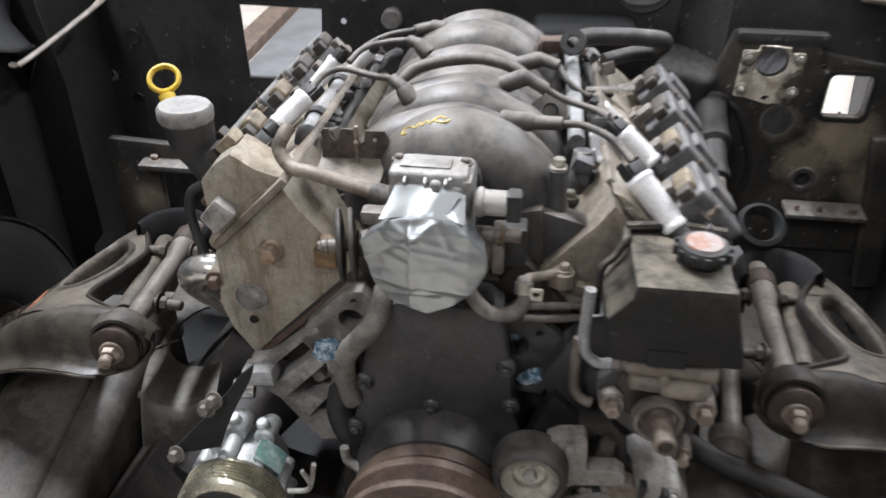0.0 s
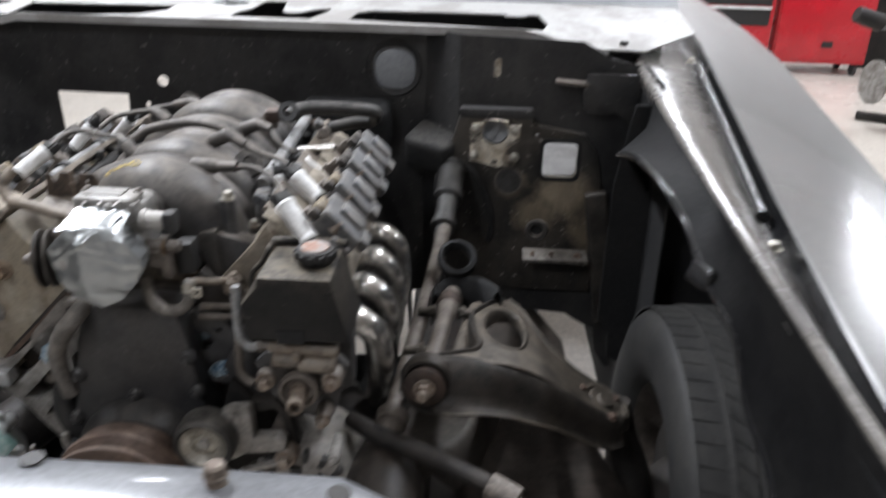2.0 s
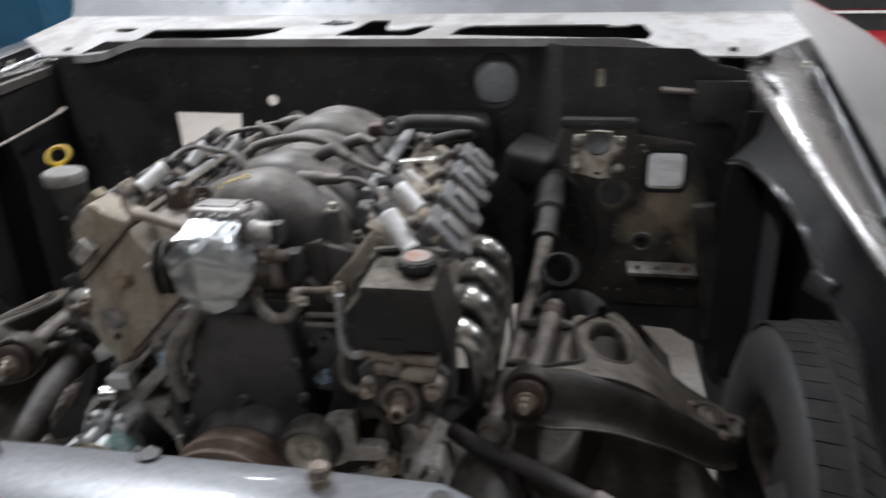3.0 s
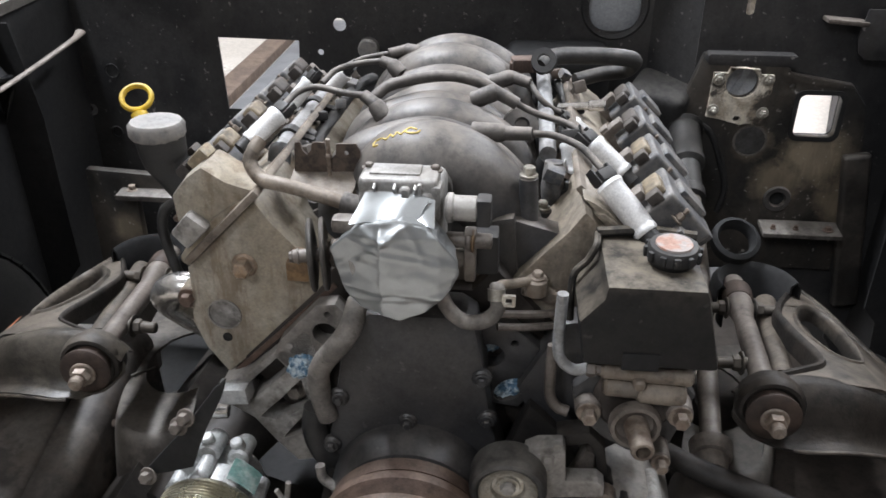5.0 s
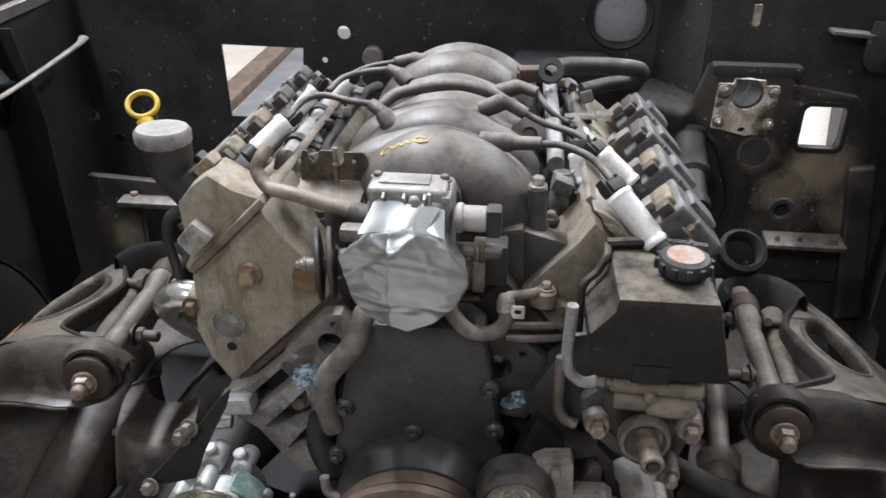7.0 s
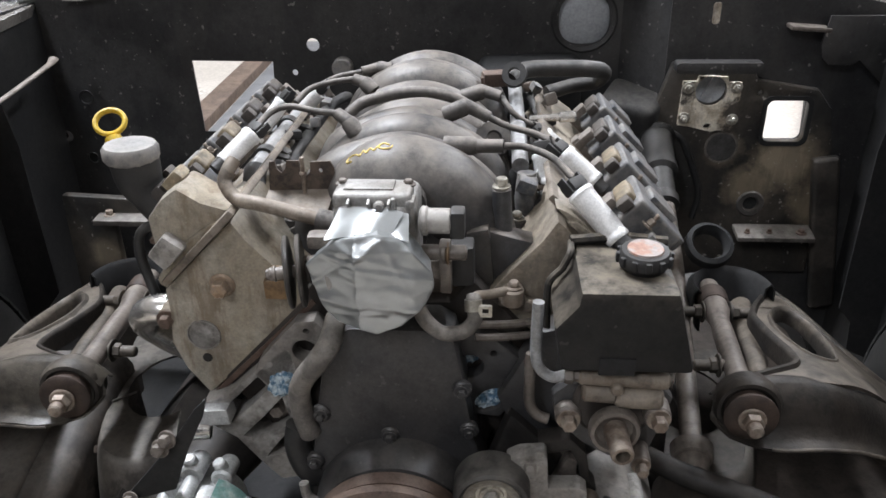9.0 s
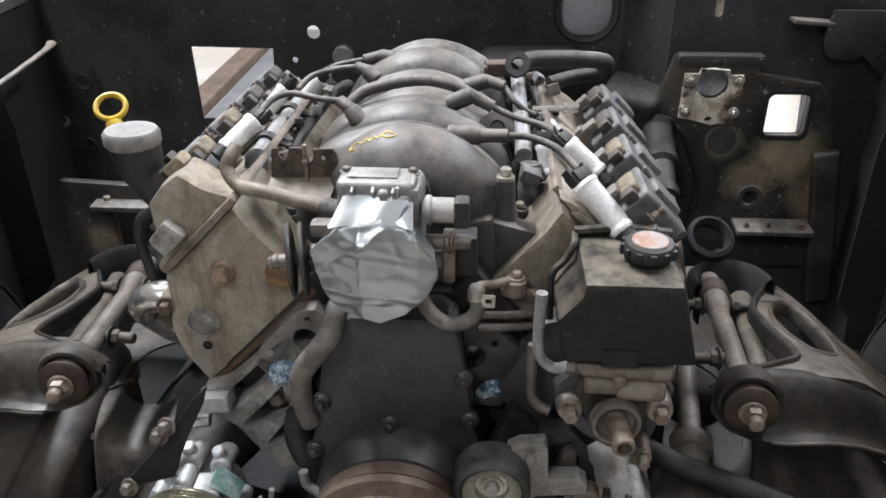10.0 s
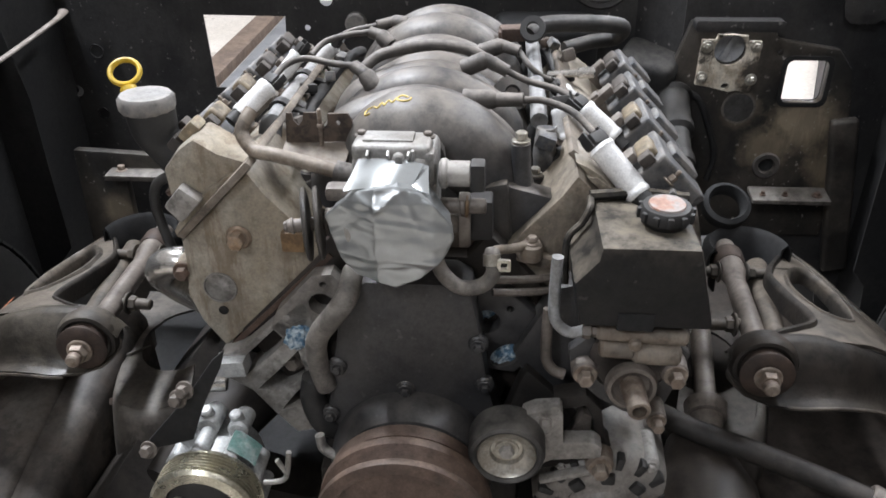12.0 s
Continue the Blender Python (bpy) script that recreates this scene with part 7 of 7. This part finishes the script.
def idler():
    t = thing("idler_pulley", (0.11, -0.08, 0.64), "smooth idler pulley on a cast aluminium arm", "pulley")
    c = Vector((0.110, -0.075, 0.634))
    bm = B()
    lathe(bm, [(0.0315, 0.002), (0.033, -0.004), (0.036, -0.006), (0.0395, -0.004), (0.0415, 0.002), (0.0418, 0.006), (0.0412, 0.010), (0.0418, 0.014), (0.0418, 0.030), (0.040, 0.034), (0.036, 0.035), (0.0315, 0.030), (0.0315, 0.002)], c, Y, 56)
    part("rim", bm, M_IDLER, t, "dusty black rubber pulley rim")
    bm = B()
    lathe(bm, [(0, 0.007), (0.0125, 0.006), (0.0135, 0.0085), (0.017, 0.0085), (0.019, 0.004), (0.022, 0.0025), (0.0295, -0.001), (0.0315, -0.003), (0.0325, 0.0), (0.0325, 0.026), (0, 0.026)], c, Y, 56)
    part("hub_disc", bm, M_ZINC, t, "shiny stamped disc")
    bm = B()
    bolt(bm, c + Y * 0.007, -Y, 0.015, 0.007, False)
    part("bolt", bm, M_CAST, t)
    # front casting: upright leg and long lower bar
    bm = B()
    plate(bm, [(0.126, 0.668), (0.140, 0.676), (0.166, 0.679), (0.169, 0.674), (0.172, 0.632), (0.206, 0.634), (0.214, 0.627), (0.214, 0.612), (0.160, 0.606), (0.142, 0.594), (0.126, 0.604)], (0, -0.030, 0), X, Z, 0.022, bev=0.0025)
    arm = part("arm", bm, M_CAST, t, "cast aluminium tensioner arm with open webs")
    bm = B()
    plate(bm, rrect(0.144, 0.642, 0.158, 0.668, 0.004), (0, -0.0515, 0), X, Z, 0.0015, [rrect(0.147, 0.645, 0.155, 0.665, 0.003)])
    part("raised_outline", bm, M_FLANGE, arm)
    bm = B()
    plate(bm, rrect(0.156, 0.676, 0.164, 0.683, 0.002), (0, -0.0515, 0), X, Z, 0.0012)
    part("raised_pad", bm, M_FLANGE, arm)
    # upper rib and brace behind it
    bm = B()
    plate(bm, [(0.160, 0.668), (0.196, 0.676), (0.214, 0.656), (0.222, 0.612), (0.232, 0.600), (0.212, 0.594), (0.206, 0.640), (0.196, 0.660), (0.172, 0.654)], (0, 0.004, 0), X, Z, 0.026, bev=0.003)
    part("upper_rib", bm, M_DARK, arm)
    bm = B()
    plate(bm, [(0.176, 0.598), (0.196, 0.642), (0.206, 0.636), (0.206, 0.598)], (0, 0.006, 0), X, Z, 0.018, bev=0.002)
    part("brace", bm, M_STEEL, arm)
    bm = B()
    box(bm, (0.176, -0.048, 0.582), (0.058, 0.012, 0.006), (0, -18, 0), 0.002)
    part("lower_bar", bm, M_CAST, arm)
    bm = B()
    plate(bm, [(0.142, 0.608), (0.214, 0.612), (0.206, 0.592), (0.148, 0.574)], (0, -0.026, 0), X, Z, 0.008, bev=0.001)
    part("recess", bm, M_DARK, arm)
    bm = B()
    cyl(bm, (0.214, -0.030, 0.600), (0.214, -0.052, 0.600), 0.0165, 0.0155, 28)
    bolt(bm, (0.214, -0.052, 0.600), -Y, 0.016, 0.012)
    part("pivot_bolt", bm, M_BOLT, t)
    # dark casting that carries the arm
    bm = B()
    plate(bm, [(0.10, 0.60), (0.13, 0.69), (0.16, 0.66), (0.20, 0.60), (0.16, 0.52), (0.11, 0.53)], (0, 0.03, 0), X, Z, 0.03, bev=0.004)
    part("gusset", bm, M_DARK, t)


idler()


def alternator():
    t = thing("alternator", (0.23, -0.03, 0.54), "cast alternator with an open finned case", "alternator")
    c = Vector((0.226, -0.048, 0.522))
    bm = B()
    lathe(bm, [(0, 0), (0.026, 0), (0.030, 0.005), (0.044, 0.008), (0.048, 0.003), (0.070, 0.008), (0.078, 0.016), (0.082, 0.030), (0.083, 0.05), (0.083, 0.13), (0, 0.14)], c, Y, 56)
    part("case", bm, M_FLANGE, t)
    for k in range(18):
        a = 2 * math.pi * k / 18
        bm = B()
        p = c + Vector((0.0725 * math.cos(a), 0.013, 0.0725 * math.sin(a)))
        box(bm, p, (0.018, 0.014, 0.0085), (0, -math.degrees(a), 0), 0.002)
        part("vent", bm, M_BLKPL, t)
    for k in range(9):
        a = 2 * math.pi * (k + 0.25) / 9
        bm = B()
        p = c + Vector((0.053 * math.cos(a), 0.004, 0.053 * math.sin(a)))
        box(bm, p, (0.014, 0.010, 0.016), (0, -math.degrees(a), 0), 0.003)
        part("inner_vent", bm, M_BLKPL, t)
    for a in (0.9, 2.3, 3.7, 5.1):
        bm = B()
        p = c + Vector((0.079 * math.cos(a), 0.018, 0.079 * math.sin(a)))
        cyl(bm, p + Y * 0.05, p, 0.011, 0.010, 18)
        bolt(bm, p, -Y, 0.009, 0.005)
        part("lug", bm, M_CAST, t)


alternator()


def compressor():
    t = thing("air_conditioning_compressor", (-0.226, 0.0, 0.52), "new aluminium air conditioning compressor with a gold pulley", "compressor")
    c = Vector((-0.228, -0.105, 0.553))
    bm = B()
    prof = [(0.045, 0.0), (0.058, 0.0), (0.061, 0.003)]
    h = 0.004
    for k in range(6):
        prof += [(0.0618, h), (0.0618, h + 0.001), (0.058, h + 0.0022), (0.058, h + 0.003), (0.0618, h + 0.0042)]
        h += 0.0044
    prof += [(0.062, h + 0.002), (0.06, h + 0.006), (0.045, h + 0.006), (0.045, 0.0)]
    lathe(bm, prof, c, Y, 56)
    part("pulley", bm, M_GOLD, t, "grooved pulley with a golden zinc finish")
    bm = B()
    lathe(bm, [(0, -0.004), (0.012, -0.004), (0.014, 0.002), (0.040, 0.004), (0.0445, 0.008), (0.0445, 0.02), (0, 0.02)], c, Y, 40)
    cl = part("clutch_plate", bm, M_BLKPL, t)
    for k in range(3):
        a = 0.5 + k * 2.094
        bm = B()
        cyl(bm, c + Vector((0.03 * math.cos(a), 0.004, 0.03 * math.sin(a))), c + Vector((0.03 * math.cos(a), -0.003, 0.03 * math.sin(a))), 0.006, seg=14)
        part("rivet", bm, M_ZINC, cl)
    bm = B()
    lathe(bm, [(0, 0.03), (0.046, 0.03), (0.049, 0.04), (0.049, 0.072), (0.044, 0.078), (0.042, 0.105), (0.036, 0.115), (0, 0.118)], c, Y, 32)
    body = part("body", bm, M_NEWALU, t, "clean cast aluminium body")
    for k in range(9):
        a = 2 * math.pi * (k + 0.5) / 9
        bm = B()
        p = c + Vector((0.053 * math.cos(a), 0, 0.053 * math.sin(a)))
        cyl(bm, p + Y * 0.035, p + Y * 0.080, 0.010, 0.009, 14)
        bolt(bm, p + Y * 0.035, -Y, 0.010, 0.006)
        part("rib", bm, M_NEWALU, body)
    for x, y, z, sx in ((-0.258, -0.026, 0.600, 0.026), (-0.238, -0.014, 0.612, 0.030), (-0.204, -0.012, 0.606, 0.028)):
        bm = B()
        cyl(bm, (x, y - 0.018, z), (x, y + 0.020, z - 0.004), sx * 0.45, sx * 0.42, 18, 0.003)
        cyl(bm, (x, y - 0.004, z), (x - 0.003, y - 0.008, z + 0.020), 0.0085, 0.0078, seg=16)
        part("boss", bm, M_NEWALU, t)
    bm = B()
    rows = []
    for i in range(9):
        a = radians(34 + 34 * i / 8)
        rows.append([(c.x + 0.0645 * math.cos(a), y, c.z + 0.0645 * math.sin(a)) for y in (-0.066, -0.050, -0.034)])
    strip(bm, rows, 0.001)
    part("label", bm, M_TEAL, t, "teal paper label")
    # black strap with bolts
    bm = B()
    plate(bm, [(-0.309, 0.600), (-0.243, 0.678), (-0.204, 0.733), (-0.189, 0.747), (-0.197, 0.722), (-0.219, 0.679), (-0.231, 0.652), (-0.243, 0.620), (-0.274, 0.609)], (0, -0.056, 0), X, Z, 0.005, bev=0.0015)
    st = part("strap", bm, M_MATTE, t, "black steel strap")
    for p in ((-0.296, -0.064, 0.605), (-0.248, -0.064, 0.682), (-0.238, -0.064, 0.695)):
        bm = B()
        bolt(bm, p, (-0.15, -0.9, 0.3), 0.0125, 0.009, True, 0.0)
        part("bolt", bm, M_STEEL, st)
    bm = B()
    tube(bm, [(-0.133, -0.065, 0.612), (-0.138, -0.065, 0.582), (-0.145, -0.065, 0.568), (-0.167, -0.066, 0.564)], 0.0032, 8)
    tube(bm, [(-0.148, -0.065, 0.599), (-0.140, -0.065, 0.582)], 0.003, 8)
    part("clip", bm, M_CAST, t, "bare wire clip")
    bm = B()
    tube(bm, [(-0.106, -0.03, 0.607), (-0.103, -0.032, 0.590), (-0.092, -0.034, 0.582), (-0.084, -0.035, 0.578)], 0.0058, 10)
    pp = part("drain_pipe", bm, M_CAST, engine, "short bent drain pipe")
    bm = B()
    cyl(bm, (-0.086, -0.035, 0.579), (-0.077, -0.036, 0.575), 0.0068, seg=16)
    part("pipe_end", bm, M_CHROME, pp)
    # finned bracket to the block
    br = thing("accessory_bracket", (-0.17, 0.02, 0.64), "cast aluminium accessory bracket with open webs", "bracket")
    bm = B()
    outline = [(-0.234, 0.672), (-0.241, 0.646), (-0.200, 0.620), (-0.176, 0.586), (-0.151, 0.556), (-0.126, 0.562), (-0.106, 0.606), (-0.110, 0.700), (-0.120, 0.752), (-0.132, 0.752), (-0.158, 0.726), (-0.204, 0.684)]
    holes = [[(-0.223, 0.650), (-0.204, 0.645), (-0.172, 0.674), (-0.150, 0.697), (-0.164, 0.711), (-0.202, 0.672)], [(-0.192, 0.623), (-0.166, 0.650), (-0.138, 0.682), (-0.130, 0.646), (-0.154, 0.629), (-0.174, 0.620)], [(-0.166, 0.592), (-0.150, 0.614), (-0.133, 0.634), (-0.125, 0.615), (-0.142, 0.599)]]
    plate(bm, outline, (0, 0.072, 0), X, Z, 0.044, holes, bev=0.0025)
    part("casting", bm, M_CAST, br)
    # matt black sheet that paints the shade inside the open pockets
    bm = B()
    plate(bm, [(-0.236, 0.668), (-0.236, 0.645), (-0.15, 0.565), (-0.11, 0.60), (-0.115, 0.74), (-0.15, 0.73)], (0, 0.078, 0), X, Z, 0.004)
    part("back_wall", bm, M_MATTE, br)
    bm = B()
    box(bm, (-0.219, 0.026, 0.661), (0.038, 0.026, 0.022), (0, -6, 0), 0.003)
    part("pad", bm, M_NEWALU, br, "bare machined pad")
    bm = B()
    cyl(bm, (-0.226, 0.020, 0.640), (-0.252, 0.014, 0.642), 0.0125, seg=24)
    part("sleeve", bm, M_CHROME, br, "bright steel sleeve")


compressor()


def steering():
    t = thing("steering_shaft", (0.42, 0.5, 0.7), "black steering column end with a rubber boot and a long shaft", "steering shaft")
    a, b = Vector((0.412, 0.752, 0.762)), Vector((0.400, 0.55, 0.69))
    bm = B()
    d = (b - a).normalized()
    lathe(bm, [(0, 0), (0.034, 0), (0.035, 0.004), (0.029, 0.010), (0.0285, 0.085), (0.031, 0.09), (0.031, 0.105), (0.022, 0.112), (0.022, 0.17), (0.026, 0.175), (0.026, 0.195), (0.016, 0.2), (0.016, 0.24), (0, 0.24)], a, d, 28)
    part("column_end", bm, M_COLUMN, t)
    bm = B()
    c = Vector((0.434, 0.398, 0.702))
    lathe(bm, [(0.0245, 0), (0.028, -0.004), (0.033, -0.004), (0.0365, 0.004), (0.0355, 0.018), (0.029, 0.022), (0.0245, 0.014), (0.0245, 0)], c, Vector((0.05, -0.58, 0.82)), 32)
    part("boot_ring", bm, M_MATTE, t, "black rubber boot ring")
    bm = B()
    tube(bm, [(0.405, 0.58, 0.70), (0.388, 0.38, 0.664), (0.368, 0.20, 0.633), (0.350, 0.05, 0.606)], [0.015, 0.014, 0.0135, 0.0135], 14)
    part("shaft", bm, M_STEEL, t)
    bm = B()
    tube(bm, [(0.405, 0.745, 0.60), (0.382, 0.748, 0.68), (0.378, 0.75, 0.742), (0.41, 0.75, 0.772), (0.456, 0.75, 0.76), (0.487, 0.75, 0.70), (0.505, 0.75, 0.645), (0.498, 0.75, 0.593)], 0.006, 8, 5)
    part("column_seal", bm, M_BLKPL, t)
    bx = thing("steering_box", (0.35, -0.05, 0.46), "greasy cast steering box", "steering box")
    bm = B()
    tube(bm, [(0.345, 0.05, 0.55), (0.345, -0.02, 0.53), (0.36, -0.12, 0.50)], [0.035, 0.06, 0.055], 18)
    part("case", bm, M_BLOCK, bx)
    bm = B()
    lathe(bm, [(0, 0.04), (0.018, 0.04), (0.02, 0.02), (0.024, 0.018), (0.026, 0.0), (0, 0)], (0.352, 0.06, 0.60), Vector((-0.1, -0.9, -0.2)), 20)
    part("input_collar", bm, M_STEEL, bx)
    ln = thing("sway_bar", (0.4, -0.1, 0.55), "dark greasy suspension link bar", "link bar")
    bm = B()
    tube(bm, [(0.290, 0.045, 0.600), (0.335, 0.012, 0.600), (0.395, -0.020, 0.600), (0.455, -0.052, 0.597), (0.50, -0.075, 0.592)], [0.013, 0.0135, 0.0130, 0.0125], 16)
    part("bar", bm, M_DARK, ln)
    bm = B()
    cyl(bm, (0.495, -0.073, 0.592), (0.535, -0.092, 0.582), 0.019, seg=20)
    cyl(bm, (0.53, -0.090, 0.583), (0.56, -0.104, 0.575), 0.008, seg=14)
    part("end", bm, M_STEEL, ln)


steering()


# ---- behind the car ----
def tool_chest(x0, x1, y, h, label, open_front):
    t = thing("tool_chest", ((x0 + x1) / 2, y + 0.22, 0.05), label, "tool chest", "tool chests")
    w = x1 - x0
    bm = B()
    box(bm, ((x0 + x1) / 2, y + 0.23, 0.10 + h / 2), (w, 0.44, h), bev=0.008)
    part("case", bm, M_RED, t)
    if open_front:
        z = 0.10 + h - 0.06
        for k, dh in enumerate((0.11, 0.11, 0.08, 0.16, 0.13, 0.16)):
            bm = B()
            box(bm, ((x0 + x1) / 2, y + 0.004, z - dh / 2), (w - 0.07, 0.012, dh - 0.012), bev=0.003)
            d = part("drawer", bm, M_BLKPL, t, "black drawer front")
            bm = B()
            box(bm, ((x0 + x1) / 2, y - 0.012, z - 0.014), (w - 0.07, 0.02, 0.02), bev=0.004)
            part("handle", bm, M_SLEEVE, d, "bright metal drawer pull")
            z -= dh
    else:
        bm = B()
        box(bm, ((x0 + x1) / 2, y + 0.006, 0.10 + h * 0.40), (w - 0.03, 0.012, h * 0.72), bev=0.004)
        dr = part("door", bm, M_RED, t)
        bm = B()
        box(bm, (x0 + w * 0.56, y - 0.003, 0.10 + h * 0.20), (0.09, 0.012, 0.05), bev=0.004)
        part("latch", bm, M_BLKPL, dr)
        bm = B()
        box(bm, ((x0 + x1) / 2, y + 0.004, 0.10 + h * 0.86), (w - 0.06, 0.014, h * 0.13), bev=0.004)
        dw = part("drawer", bm, M_RED, t)
        for k, (a, b, m) in enumerate(((0.08, 0.22, M_LABELY), (0.26, 0.44, M_LABEL), (0.54, 0.68, M_LABEL), (0.72, 0.94, M_LABEL))):
            bm = B()
            box(bm, (x0 + w * (a + b) / 2, y - 0.005, 0.10 + h * 0.87), (w * (b - a), 0.004, h * 0.07), bev=0.001)
            part("sticker", bm, m, dw)
        # smaller chest riding on top
        top = thing("tool_box", ((x0 + x1) / 2, y + 0.22, 0.10 + h), "red top tool box with a dark lid tray", "tool box")
        bm = B()
        box(bm, ((x0 + x1) / 2, y + 0.24, 0.10 + h + 0.17), (w * 0.88, 0.36, 0.34), bev=0.01)
        part("case", bm, M_RED, top)
        bm = B()
        box(bm, ((x0 + x1) / 2, y + 0.03, 0.10 + h + 0.05), (w * 0.8, 0.08, 0.05), bev=0.01)
        part("tray", bm, M_BLKPL, top)
        for k in range(2):
            bm = B()
            box(bm, ((x0 + x1) / 2, y + 0.055, 0.10 + h + 0.13 + 0.09 * k), (w * 0.8, 0.012, 0.075), bev=0.004)
            part("drawer", bm, M_RED, top)
    for a in (x0 + 0.06, x1 - 0.06):
        for b in (y + 0.07, y + 0.39):
            bm = B()
            cyl(bm, (a - 0.015, b, 0.05), (a + 0.015, b, 0.05), 0.05, seg=20)
            box(bm, (a, b, 0.09), (0.05, 0.05, 0.02), bev=0.003)
            part("caster", bm, M_BLKPL, t)


tool_chest(2.95, 3.74, 5.95, 0.80, "red rolling tool chest with stickers on its top drawer", False)
tool_chest(2.08, 2.86, 5.80, 1.12, "red tool cabinet with black drawers and bright pulls", True)


def grinder_stand():
    t = thing("balancer_stand", (3.35, 4.2, 0.0), "grey machine stand with a round metal disc and dark feet", "machine stand")
    bm = B()
    box(bm, (3.30, 4.35, 0.03), (0.55, 0.07, 0.05), (0, 0, -25), 0.01)
    box(bm, (3.42, 3.95, 0.03), (0.45, 0.07, 0.05), (0, 0, 20), 0.01)
    part("foot", bm, M_DARK, t)
    bm = B()
    box(bm, (3.23, 4.22, 0.36), (0.10, 0.10, 0.65), bev=0.012)
    box(bm, (3.09, 4.22, 0.67), (0.38, 0.09, 0.08), bev=0.012)
    part("column", bm, M_GREY, t)
    bm = B()
    cyl(bm, (2.95, 4.20, 0.67), (2.78, 4.20, 0.72), 0.055, 0.05, 24, 0.006)
    part("motor", bm, M_DARK, t)
    bm = B()
    lathe(bm, [(0, 0), (0.04, 0), (0.05, 0.012), (0.13, 0.012), (0.138, 0.02), (0.138, 0.035), (0, 0.035)], (3.00, 4.18, 0.31), Vector((-0.98, -0.15, 0.05)), 40)
    part("disc", bm, M_BRIGHT, t, "dull aluminium disc")


grinder_stand()


def cart():
    t = thing("shop_cart", (3.75, 3.7, 0.0), "dark tubular steel shop cart with caster wheels", "cart")
    for x in (3.52, 4.05):
        for y in (3.3, 4.1):
            bm = B()
            tube(bm, [(x, y, 0.12), (x, y, 0.5), (x, y, 0.95)], 0.018, 10)
            part("post", bm, M_DARK, t)
            bm = B()
            cyl(bm, (x - 0.02, y, 0.06), (x + 0.02, y, 0.06), 0.06, seg=24)
            part("caster", bm, M_RUBBER, t)
    for z in (0.16, 0.5, 0.93):
        bm = B()
        box(bm, (3.785, 3.7, z), (0.58, 0.86, 0.03), bev=0.006)
        part("shelf", bm, M_DARK, t)
    k = thing("power_tool", (3.7, 3.6, 0.96), "yellow and black corded power tool resting on the cart", "power tool")
    bm = B()
    tube(bm, [(3.55, 3.5, 1.0), (3.72, 3.55, 1.01), (3.85, 3.62, 1.0)], [0.04, 0.055, 0.03], 14)
    part("body", bm, M_YELLOW, k)
    bm = B()
    tube(bm, [(3.55, 3.5, 1.0), (3.48, 3.46, 1.0)], [0.03, 0.035], 12)
    part("nose", bm, M_BLKPL, k)


cart()

bm = B()
box(bm, (4.75, 6.6, 1.1), (0.8, 0.06, 2.1), bev=0.01)
tagged(part("door_1", bm, M_WHITE), "white flat door in the garage wall", "door", kind="structure")
bm = B()
box(bm, (4.05, 6.5, 0.75), (0.35, 0.3, 1.5), bev=0.02)
tagged(part("locker", bm, M_DARK), "dark upright storage locker", "locker")

# boards seen through the firewall's openings
bm = B()
box(bm, (-1.46, 3.95, 0.03), (0.13, 2.2, 0.06), (0, 0, 2), 0.004)
tagged(part("wooden_beam", bm, M_WOOD), "brown wooden beam lying on the floor", "beam")
bm = B()
box(bm, (-0.98, 3.95, 0.012), (0.78, 2.2, 0.02), (0, 0, 2), 0.003)
tagged(part("metal_sheet", bm, M_GREY), "grey sheet panel lying on the floor", "panel")


bm = B()
box(bm, (1.689, 3.232, 0.03), (0.10, 1.692, 0.06), (0, 0, -20.1), 0.006)
tagged(part("steel_beam", bm, M_DARK), "dark steel beam lying on the floor", "beam")


bm = B()
box(bm, (-5.35, 6.3, 0.75), (1.6, 0.5, 1.5), bev=0.02)
tagged(part("blue_cabinet", bm, M_TARP), "blue painted storage cabinet beside the garage wall", "cabinet")


# ---- ceiling lamps ----
def strip_lamp(x, y, power):
    t = thing("ceiling_light", (x, y, 3.36), "unseen white strip light with two glowing tubes", "ceiling light", "ceiling lights")
    bm = B()
    box(bm, (x, y, 3.365), (0.16, 1.25, 0.06), bev=0.008)
    part("housing", bm, M_WHITE, t)
    for dx in (-0.045, 0.045):
        bm = B()
        cyl(bm, (x + dx, y - 0.6, 3.31), (x + dx, y + 0.6, 3.31), 0.018, seg=12)
        part("lamp_tube", bm, M_TUBE, t)
    li = bpy.data.lights.new("strip_light", "AREA")
    li.shape, li.size, li.size_y, li.energy, li.color = "RECTANGLE", 0.16, 1.2, power, (0.872, 0.91, 0.99)
    ob = new("strip_light", li)
    ob.matrix_world = pose(x, y, 3.28)


# y -2.6: added fill for front faces; y 7.0: added for the fender's shine
for x, y, p in ((-1.1, 0.9, 170), (1.7, 0.9, 70), (-1.6, 4.2, 90), (1.8, 4.2, 90), (4.6, 4.8, 80), (4.6, 1.2, 60), (2.4, 7.0, 80), (-1.0, -2.6, 58), (1.0, -2.6, 8)):
    strip_lamp(x, y, p)
